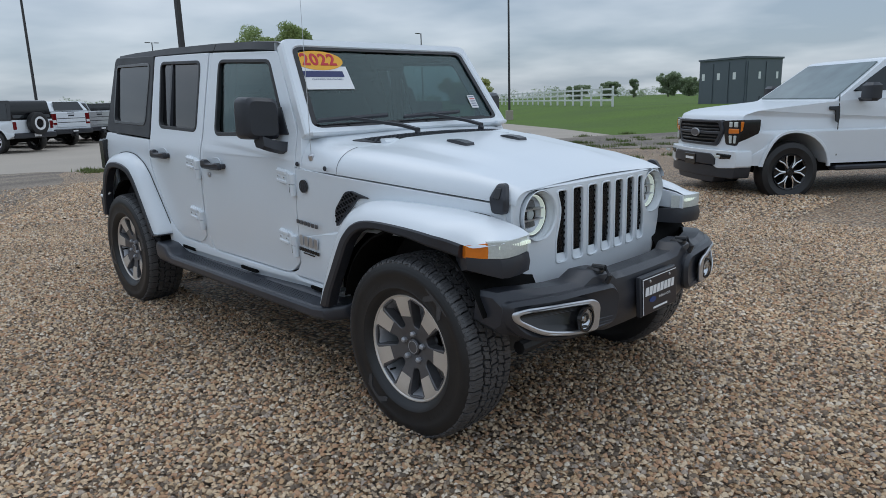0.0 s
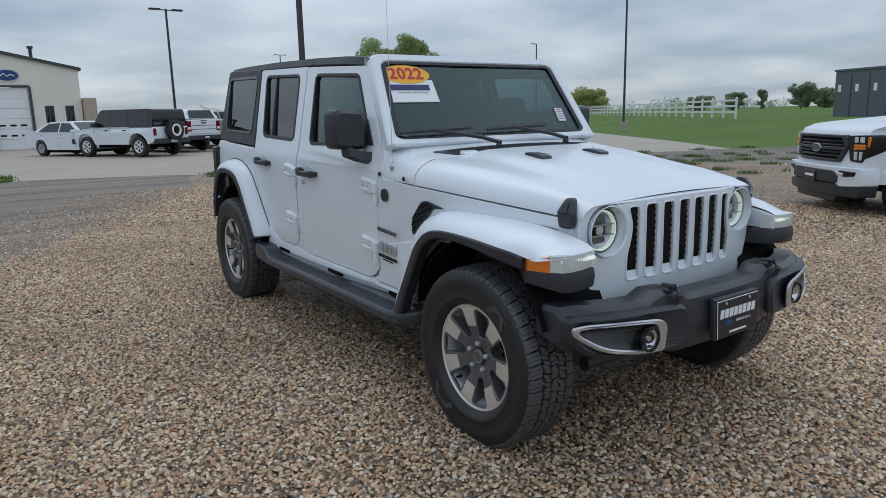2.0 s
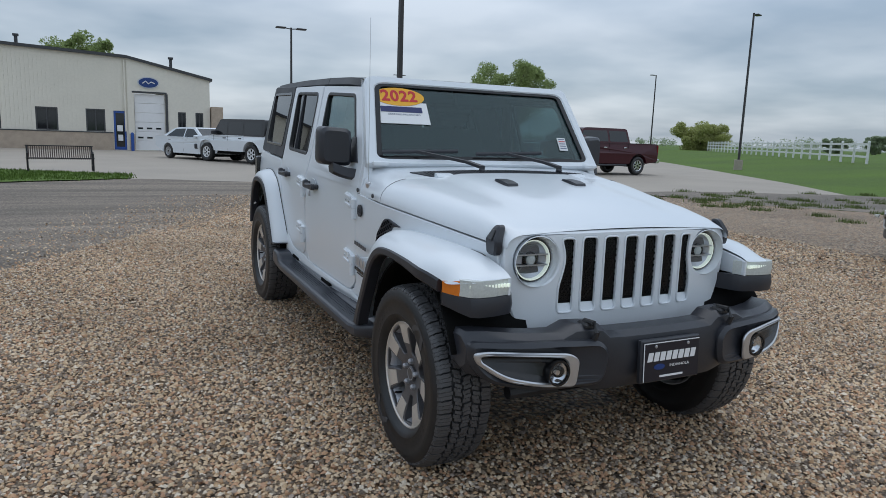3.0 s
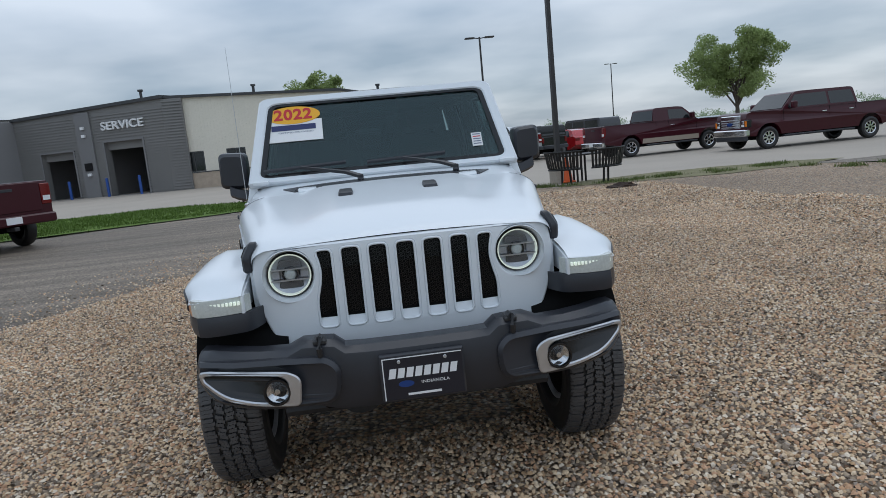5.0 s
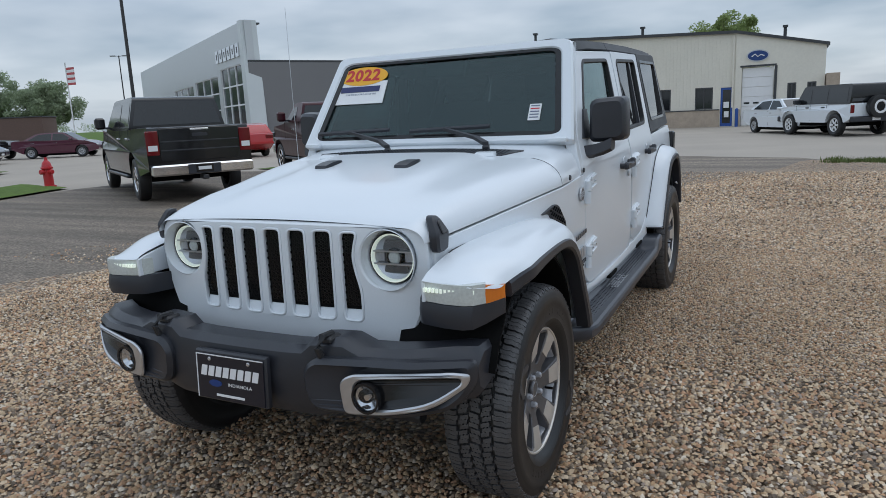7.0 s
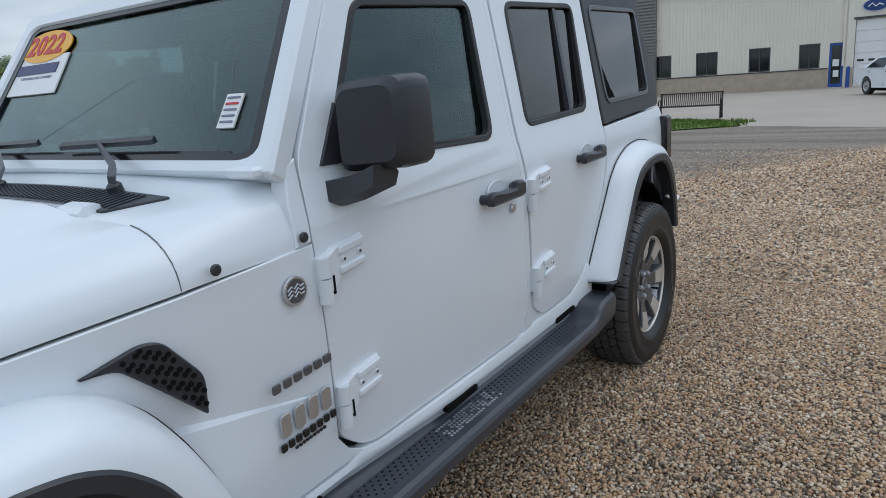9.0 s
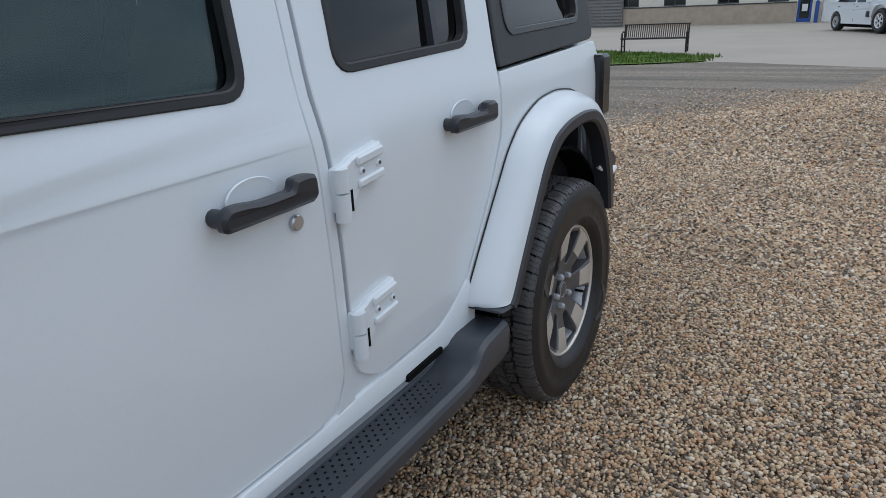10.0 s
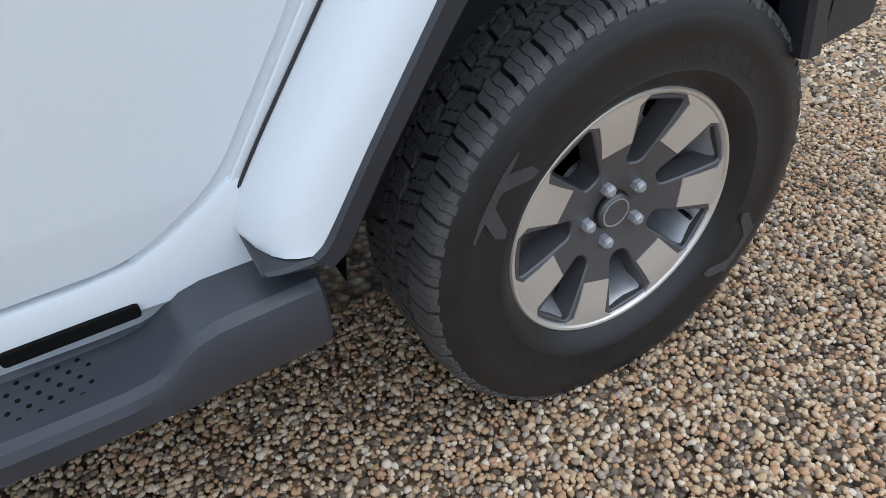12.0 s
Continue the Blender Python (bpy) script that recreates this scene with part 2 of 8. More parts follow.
M_RED_PAINT = mat("bright_red_paint", (0.45, 0.015, 0.02), 0.25, vary=0.05, coat=0.8)
M_SILVER_PAINT = mat("silver_paint", (0.42, 0.43, 0.44), 0.3, 0.3, vary=0.05, coat=0.8)
M_TAN_PAINT = mat("tan_two_tone_paint", (0.38, 0.32, 0.26), 0.3, vary=0.05, coat=0.5)
M_YELLOW = mat("yellow_paint", (0.62, 0.40, 0.02), 0.35, vary=0.05)
M_BLUE_GREY = mat("dark_blue_grey_paint", (0.035, 0.038, 0.048), 0.25, vary=0.05, coat=0.8)
M_PLUM = mat("plum_paint", (0.09, 0.02, 0.04), 0.25, vary=0.05, coat=0.8)
M_CREAM = mat("cream_metal_siding", (0.75, 0.71, 0.615), 0.55, vary=0.06, scale=0.6, fine=8)
M_STONE_BASE = mat("tan_split_block", (0.43, 0.35, 0.275), 0.9, vary=0.2, scale=4, fine=30, bump=0.5)
M_GREY_SIDING = mat("grey_corrugated_siding", (0.21, 0.205, 0.20), 0.5, vary=0.08, scale=0.7)
M_GREY_WALL = mat("dark_grey_render", (0.20, 0.197, 0.20), 0.85, vary=0.06, scale=0.5, fine=40, bump=0.1)
M_SHOWROOM = mat("silver_composite_panel", (0.55, 0.57, 0.58), 0.35, 0.3, vary=0.05, scale=0.4)
M_FIN = mat("pale_grey_panel", (0.60, 0.63, 0.63), 0.4, 0.2, vary=0.06, scale=0.4)
M_SHOW_GLASS = mat("showroom_glass", (0.05, 0.065, 0.07), 0.08, vary=0.8, scale=0.5, fine=2, objrand=1.5, spec=1.0)
M_ROOF_TRIM = mat("dark_roof_trim", (0.05, 0.052, 0.056), 0.5, vary=0.15)
M_SIGN_WHITE = mat("sign_white", (0.80, 0.80, 0.80), 0.45, vary=0.03)
M_SIGN_BLUE = mat("sign_blue", (0.01, 0.045, 0.19), 0.3, vary=0.05)
M_BOLLARD_BLUE = mat("blue_post_paint", (0.02, 0.08, 0.32), 0.45, vary=0.12)
M_ORANGE = mat("cone_orange", (0.80, 0.12, 0.02), 0.5, vary=0.08)
M_FENCE = mat("white_vinyl", (0.74, 0.74, 0.73), 0.5, vary=0.05)
M_BENCH = mat("black_coated_steel", (0.008, 0.0075, 0.0075), 0.55, vary=0.15)
M_BENCH_BROWN = mat("dark_brown_slats", (0.055, 0.030, 0.022), 0.5, vary=0.2)
M_SHED = mat("slate_grey_steel", (0.095, 0.115, 0.135), 0.5, vary=0.08, scale=1.5)
M_HYDRANT = mat("hydrant_red", (0.50, 0.025, 0.03), 0.4, vary=0.12)
M_POLE = mat("bronze_pole", (0.035, 0.033, 0.034), 0.45, vary=0.15)
M_BROWN = mat("dark_brown_litter", (0.045, 0.028, 0.020), 0.9, vary=0.4)
M_STICKER_Y = mat("yellow_sticker", (0.85, 0.42, 0.02), 0.35, vary=0.03)
M_STICKER_R = mat("red_print", (0.55, 0.02, 0.03), 0.4, vary=0.03)
M_PRINT_NAVY = mat("navy_print", (0.02, 0.03, 0.12), 0.4, vary=0.03)
M_PRINT_GREY = mat("grey_print", (0.16, 0.18, 0.26), 0.4, vary=0.03)
M_TRAILER = mat("white_trailer_skin", (0.62, 0.64, 0.64), 0.5, vary=0.06)
M_BRICK_FAR = mat("brown_far_wall", (0.13, 0.085, 0.07), 0.9, vary=0.2)
M_SEAT = mat("black_seat_cloth", (0.022, 0.022, 0.024), 0.8, vary=0.2, fine=300, bump=0.1)
M_INTERIOR = mat("interior_black", (0.018, 0.018, 0.019), 0.8, vary=0.15, spec=0.15)


# ---------------------------------------------------------------- mesh helpers
def mesh_obj(name, bm, material, parent=None, label="", smooth=True):
    me = bpy.data.meshes.new(name)
    bmesh.ops.recalc_face_normals(bm, faces=bm.faces[:])
    bm.to_mesh(me); bm.free()
    me.materials.append(material)
    if smooth:
        me.shade_smooth()
        me.set_sharp_from_angle(angle=radians(32))
    ob = new(name, me)
    if parent:
        ob.parent = parent
    if label:
        tagged(ob, label)
    return ob


def part(name, bm, material, parent, label=""):
    return mesh_obj(name, bm, material, parent, label)


def thing(name, m, label, category, group="", kind=""):
    ob = new(name)
    ob.matrix_world = m
    ob.empty_display_size = 0.1
    return tagged(ob, label, category, group, kind)


def struct(name, bm, material, label, category, smooth=False):
    return tagged(mesh_obj(name, bm, material, None, "", smooth), label, category, kind="structure")


def rounded(pts, r, seg=4):
    """Closed 2D outline with its corners rounded; r is one radius or one per corner."""
    out, n = [], len(pts)
    for i in range(n):
        p0, p, p1 = Vector(pts[i - 1]), Vector(pts[i]), Vector(pts[(i + 1) % n])
        a, b = (p0 - p), (p1 - p)
        rad = r[i] if isinstance(r, (list, tuple)) else r
        d = min(rad, a.length * 0.48, b.length * 0.48)
        if d < 1e-4:
            out.append(p); continue
        s, e = p + a.normalized() * d, p + b.normalized() * d
        for k in range(seg + 1):
            t = k / seg
            out.append(s * (1 - t) ** 2 + p * 2 * t * (1 - t) + e * t * t)
    return [(v.x, v.y) for v in out]


def inset(pts, d):
    n = len(pts)
    area = sum(pts[i][0] * pts[(i + 1) % n][1] - pts[(i + 1) % n][0] * pts[i][1] for i in range(n))
    s = 1 if area > 0 else -1
    out = []
    for i in range(n):
        p0, p, p1 = Vector(pts[i - 1]), Vector(pts[i]), Vector(pts[(i + 1) % n])
        e0, e1 = (p - p0), (p1 - p)
        if e0.length < 1e-7 or e1.length < 1e-7:
            out.append((p.x, p.y)); continue
        e0.normalize(); e1.normalize()
        nrm = Vector((-e0.y - e1.y, e0.x + e1.x))
        if nrm.length < 1e-6:
            out.append((p.x, p.y)); continue
        nrm.normalize()
        c = max(0.4, nrm.dot(Vector((-e0.y, e0.x))))
        q = p + nrm * (s * d / c)
        out.append((q.x, q.y))
    return out


def slab(bm, pts, d0, d1, place, bev=0.0, holes=()):
    """A plate between depths d0 and d1 with bevelled rims; place(u, v, d) sets each vertex in space; holes go through."""
    loops = [list(pts)] + [list(h) for h in holes]
    rows = []
    for k, lp in enumerate(loops):
        inn = inset(lp, bev if k == 0 else -bev) if bev else lp
        spec = [(inn, d0), (lp, d0 + (bev if d1 > d0 else -bev)), (lp, d1 - (bev if d1 > d0 else -bev)), (inn, d1)] if bev else [(lp, d0), (lp, d1)]
        rings = [[bm.verts.new(place(u, v, d)) for u, v in ring] for ring, d in spec]
        for a, b in zip(rings, rings[1:]):
            for i in range(len(lp)):
                j = (i + 1) % len(lp)
                bm.faces.new((a[i], a[j], b[j], b[i]))
        rows.append((inn, rings))
    from_2d = [[Vector((u, v, 0)) for u, v in inn] for inn, _ in rows]
    tris = tessellate(from_2d) if len(rows) < 3 else cdt_tris([inn for inn, _ in rows])
    for which in (0, -1):
        flat = [v for _, rings in rows for v in rings[which]]
        for t in tris:
            try:
                bm.faces.new([flat[i] for i in t])
            except ValueError:
                pass
    return bm


def inside(p, loop):
    hit = False
    for (xa, ya), (xb, yb) in zip(loop, loop[1:] + loop[:1]):
        if (ya > p[1]) != (yb > p[1]) and p[0] < (xb - xa) * (p[1] - ya) / (yb - ya) + xa:
            hit = not hit
    return hit


def cdt_tris(loops):
    """Constrained Delaunay triangles of an outline with several holes."""
    from mathutils import geometry
    flat = [Vector(p) for lp in loops for p in lp]
    edges, k = [], 0
    for lp in loops:
        edges += [(k + i, k + (i + 1) % len(lp)) for i in range(len(lp))]
        k += len(lp)
    vs, _, fs, ov, _, _ = geometry.delaunay_2d_cdt(flat, edges, [], 0, 1e-7)
    out = []
    for f in fs:
        c = sum((vs[i] for i in f), Vector((0, 0))) / len(f)
        if sum(inside(c, list(map(tuple, lp))) for lp in loops) == 1 and all(ov[i] for i in f):
            out.append([ov[i][0] for i in f])
    return out


def tessellate(loops):
    from mathutils import geometry
    return geometry.tessellate_polygon(loops)


def box(bm, x0, x1, y0, y1, z0, z1, bev=0.0, m=None):
    b = bev
    if b:
        pts = rounded([(x0, y0), (x1, y0), (x1, y1), (x0, y1)], b, 2)
        slab(bm, pts, z0, z1, lambda u, v, d: (m @ Vector((u, v, d))) if m else (u, v, d), min(b, (z1 - z0) * 0.45))
    else:
        vs = [bm.verts.new((m @ Vector(c)) if m else c) for c in ((x0, y0, z0), (x1, y0, z0), (x1, y1, z0), (x0, y1, z0), (x0, y0, z1), (x1, y0, z1), (x1, y1, z1), (x0, y1, z1))]
        for f in ((0, 3, 2, 1), (4, 5, 6, 7), (0, 1, 5, 4), (1, 2, 6, 5), (2, 3, 7, 6), (3, 0, 4, 7)):
            bm.faces.new([vs[i] for i in f])
    return bm


def loft(bm, rings, closed_ring=True, caps=True, closed_path=False):
    vs = [[bm.verts.new(p) for p in r] for r in rings]
    n = len(vs[0])
    pairs = list(zip(vs, vs[1:])) + ([(vs[-1], vs[0])] if closed_path else [])
    for a, b in pairs:
        for i in range(n if closed_ring else n - 1):
            j = (i + 1) % n
            bm.faces.new((a[i], a[j], b[j], b[i]))
    if caps and closed_ring and not closed_path:
        bm.faces.new(vs[0][::-1]); bm.faces.new(vs[-1])
    return bm


def tube(bm, path, r, seg=8):
    """Round bar along a path; r is one radius or one per point."""
    pts = [Vector(p) for p in path]
    rings = []
    for i, p in enumerate(pts):
        t = (pts[min(i + 1, len(pts) - 1)] - pts[max(i - 1, 0)]).normalized()
        up = Vector((0, 0, 1)) if abs(t.z) < 0.9 else Vector((0, 1, 0))
        a = t.cross(up).normalized(); b = t.cross(a)
        rad = r[i] if isinstance(r, (list, tuple)) else r
        rings.append([p + a * (rad * math.cos(2 * math.pi * k / seg)) + b * (rad * math.sin(2 * math.pi * k / seg)) for k in range(seg)])
    return loft(bm, rings)


def lathe(bm, profile, place, seg=48, closed=False):
    """Turn (axis, radius) points round; place(a, ry, rz) sets them in space."""
    rings = []
    for k in range(seg):
        c, s = math.cos(2 * math.pi * k / seg), math.sin(2 * math.pi * k / seg)
        rings.append([place(a, r * c, r * s) for a, r in profile])
    return loft(bm, rings, closed_ring=closed, caps=False, closed_path=True)


def disc(bm, c, axis, r, h, seg=20, bev=0.0):
    """Short cylinder at c along axis (unit vector), from c to c + h * axis."""
    t = Vector(axis).normalized()
    up = Vector((0, 0, 1)) if abs(t.z) < 0.9 else Vector((0, 1, 0))
    a = t.cross(up).normalized(); b = t.cross(a); c = Vector(c)
    spec = [(r, 0), (r, h)] if not bev else [(r, 0), (r, h - bev), (r - bev, h)]
    rings = [[c + t * d + a * (q * math.cos(2 * math.pi * k / seg)) + b * (q * math.sin(2 * math.pi * k / seg)) for k in range(seg)] for q, d in spec]
    return loft(bm, rings)


def text_part(name, words, size, m, material, parent, label="", depth=0.002, width=None, shear=0.0, bold=0.0):
    """Lettering in the built-in font as a mesh, centred on m; width stretches it to that many metres."""
    cu = bpy.data.curves.new(name, "FONT")
    cu.body, cu.size, cu.align_x, cu.align_y, cu.extrude, cu.shear, cu.offset = words, size, "CENTER", "CENTER", depth, shear, bold
    cu.resolution_u = 3
    tmp = bpy.data.objects.new(name, cu)
    me = bpy.data.meshes.new_from_object(tmp)
    bpy.data.objects.remove(tmp)
    if width:
        xs = [v.co.x for v in me.vertices]
        me.transform(Matrix.Diagonal((width / (max(xs) - min(xs)), 1, 1, 1)))
    me.materials.clear(); me.materials.append(material)
    ob = new(name, me)
    if parent:
        ob.parent = parent
    ob.matrix_local = m
    if label:
        tagged(ob, label)
    return ob


def bars(name, m, w, h, material, parent, label=""):
    """A line of unreadable print: one plain bar."""
    bm = bmesh.new(); box(bm, -w / 2, w / 2, -h / 2, h / 2, 0, 0.002)
    ob = part(name, bm, material, parent, label)
    ob.matrix_local = m
    return ob


def smooth01(a, b, x):
    t = min(1.0, max(0.0, (x - a) / (b - a)))
    return t * t * (3 - 2 * t)


# ---------------------------------------------------------------- ground
def height(x, y):
    near = (0.014 * y - 0.016) * math.exp(-(x * x + (y - 1.5) ** 2) / 49.0)
    d = ((x - 19.5) * 25.6 - (y - 11.4) * 17.5) / 31.0
    return near + 0.7 * smooth01(0.5, 12.0, d) * smooth01(14, 24, x)


def cut_polygon(pts, step):
    """A flat outline cut by grid lines, so that it can follow the ground."""
    bm = bmesh.new()
    vs = [bm.verts.new((x, y, 0)) for x, y in pts]
    for t in tessellate([[Vector((x, y, 0)) for x, y in pts]]):
        try:
            bm.faces.new([vs[i] for i in t])
        except ValueError:
            pass
    for k in (0, 1):
        lo, hi = min(p[k] for p in pts), max(p[k] for p in pts)
        q = math.ceil(lo / step) * step
        while q < hi:
            no = (1, 0, 0) if k == 0 else (0, 1, 0)
            bmesh.ops.bisect_plane(bm, geom=bm.verts[:] + bm.edges[:] + bm.faces[:], plane_co=(q, q, 0), plane_no=no)
            q += step
    return bm


def layer(name, pts, lift, material, label, category, step=1.5, ragged=0.0, kind="structure"):
    if ragged:
        fine = []
        for i in range(len(pts)):
            a, b = Vector(pts[i]), Vector(pts[(i + 1) % len(pts)])
            k = max(1, int((b - a).length / 0.5))
            for j in range(k):
                p = a.lerp(b, j / k)
                q = noise.noise(Vector((p.x * 0.9, p.y * 0.9, 3.1))) + 0.6 * noise.noise(Vector((p.x * 3, p.y * 3, 1.7)))
                nrm = Vector((-(b - a).y, (b - a).x)).normalized()
                fine.append(tuple(p + nrm * q * ragged))
        pts = fine
    bm = cut_polygon(pts, step)
    for v in bm.verts:
        v.co.z = height(v.co.x, v.co.y) + lift
    for f in bm.faces:
        if f.normal.z < 0:
            f.normal_flip()
    me = bpy.data.meshes.new(name)
    bm.to_mesh(me); bm.free()
    me.materials.append(material)
    me.shade_smooth()
    return tagged(new(name, me), label, category, kind=kind)


def ground_sheet():
    s = np.linspace(-1, 1, 161)
    ax = np.sign(s) * (np.abs(s) * 55 + (np.exp(np.abs(s) * 7.6) - 1) * 1.2)
    bm = bmesh.new()
    rows = [[bm.verts.new((x + 8, y + 12, height(x + 8, y + 12) - 0.03)) for x in ax] for y in ax]
    for a, b in zip(rows, rows[1:]):
        for i in range(len(ax) - 1):
            bm.faces.new((a[i], a[i + 1], b[i + 1], b[i]))
    return struct("ground", bm, M_GRASS, "wide mown green grass field running to the horizon", "grass", True)


ground_sheet()
CONCRETE = [(-78, -22), (-17, -22), (-13.6, 5.0), (-13.0, 13.4), (-2.0, 16.6), (2.0, 15.9), (4.7, 13.7), (11, 13.2), (14.8, 12.9), (19.5, 11.4), (23.4, 16.5), (37, 37), (60, 75), (40, 92), (-20, 92), (-78, 60)]
ASPHALT = [(-3.6, 1.6), (-2.0, 3.6), (-1.3, 5.1), (-.2, 7.4), (2.1, 12.2), (2.9, 15.0), (2.0, 16.5), (-1.3, 17.8), (-2.8, 16.8), (-5.3, 15.6), (-8.0, 14.6), (-13.2, 13.7), (-14.3, 9.0), (-13.8, 5.4), (-16, 0), (-19, -20), (-10, -20), (-6.2, -2.7)]
GRAVEL = [(-4.6, 2.2), (-2.9, 4.1), (-2.2, 5.45), (-1.1, 7.75), (1.2, 12.5), (2.3, 15.7), (4.7, 13.6), (7.2, 12.8), (11, 13.0), (12.6, 9.0), (15.0, 6.0), (22, 2.0), (30, -20), (-11.5, -20), (-7.3, -2.3)]
layer("concrete_yard", CONCRETE, 0.0, M_CONCRETE, "pale worn concrete yard round the dealership buildings", "pavement", 2.5)
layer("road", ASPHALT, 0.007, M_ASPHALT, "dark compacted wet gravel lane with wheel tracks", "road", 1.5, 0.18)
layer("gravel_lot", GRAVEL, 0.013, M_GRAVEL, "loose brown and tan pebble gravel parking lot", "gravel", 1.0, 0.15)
layer("bare_dirt", [(11, 13.0), (14.8, 12.8), (19.3, 11.3), (22.5, 8.6), (24, 4), (22, 2.0), (15.0, 6.0), (12.6, 9.0)], 0.019, M_DIRT, "bare pale dirt and rubble between gravel and drive", "dirt", 1.5, 0.3)
layer("weedy_verge", [(4.7, 13.5), (5.4, 14.5), (7.0, 14.9), (9.0, 15.0), (11.4, 14.2), (12.4, 13.4), (10.3, 12.4), (8.0, 12.4), (6.3, 12.9)], 0.024, M_VERGE, "patchy dry green verge at the concrete's edge", "grass", 1.0, 0.25)
layer("grass_strip", [(-8.1, 14.75), (-5.3, 15.75), (-2.9, 16.95), (-1.5, 17.8), (-2.0, 19.4), (-3.4, 20.6), (-7.4, 22.4), (-11.8, 21.6), (-13.2, 14.2)], 0.032, M_GRASS, "green mown grass strip beside the service yard", "grass", 1.0, 0.12)
layer("grass_verge", [(-13.4, 5.2), (-14.6, 8.9), (-17.6, 9.6), (-16.2, 6.2), (-17.5, 0), (-15.5, 0)], 0.05, M_GRASS, "narrow green grass verge round the hydrant", "grass", 1.0, 0.12)
layer("grass_island", [(-21.5, 9.4), (-24.5, 13.5), (-29.5, 13.4), (-33, 8), (-28, 5)], 0.09, M_GRASS, "green grass island in the concrete car park", "grass", 1.5, 0.1)


# ---------------------------------------------------------------- buildings
def wall_between(bm, p0, p1, z0, z1, thick=0.25, openings=(), z1b=None):
    """Upright wall from p0 to p1 (outer face on the line, body behind it), with openings (u0, u1, v0, v1) through it."""
    p0, p1 = Vector((*p0, 0)), Vector((*p1, 0))
    L = (p1 - p0).length
    t = (p1 - p0) / L
    nrm = Vector((-t.y, t.x, 0))
    place = lambda u, v, d: p0 + t * u + nrm * d + Vector((0, 0, v))
    zb = z1 if z1b is None else z1b
    slab(bm, [(0, z0), (L, z0), (L, zb), (0, z1)], 0, thick, place, 0, [[(a, c), (a, d), (b, d), (b, c)] for a, b, c, d in openings])
    return place


def window_unit(name, place, u0, u1, v0, v1, parent=None, mullions=1, frame_mat=None, depth=0.08):
    """Frame, mullions and pane in a wall opening."""
    fm = frame_mat or M_ROOF_TRIM
    w = thing(name, Matrix(), "dark-framed window with tinted panes in the siding", "window", kind="structure")
    bm = bmesh.new()
    slab(bm, [(u0, v0), (u1, v0), (u1, v1), (u0, v1)], depth - 0.06, depth + 0.04, place, 0, [[(u0 + .07, v0 + .07), (u0 + .07, v1 - .07), (u1 - .07, v1 - .07), (u1 - .07, v0 + .07)]])
    part("window_frame", bm, fm, w)
    for k in range(mullions):
        u = u0 + (u1 - u0) * (k + 1) / (mullions + 1)
        bm = bmesh.new(); slab(bm, [(u - .03, v0), (u + .03, v0), (u + .03, v1), (u - .03, v1)], depth - 0.05, depth + 0.03, place)
        part("mullion", bm, fm, w)
    edges = [u0 + (u1 - u0) * k / (mullions + 1) for k in range(mullions + 2)]
    for a, b in zip(edges, edges[1:]):
        bm = bmesh.new(); slab(bm, [(a, v0), (b, v0), (b, v1), (a, v1)], depth, depth + 0.01, place)
        part("pane", bm, M_CARGLASS, w)
    return w


FY = 42.0
SERVICE_A, SERVICE_B = (-12.0, FY - 0.3), (-23.0, 46.5)
SHOW_A, SHOW_B = (-31.0, 34.5), (-70.0, 59.0)


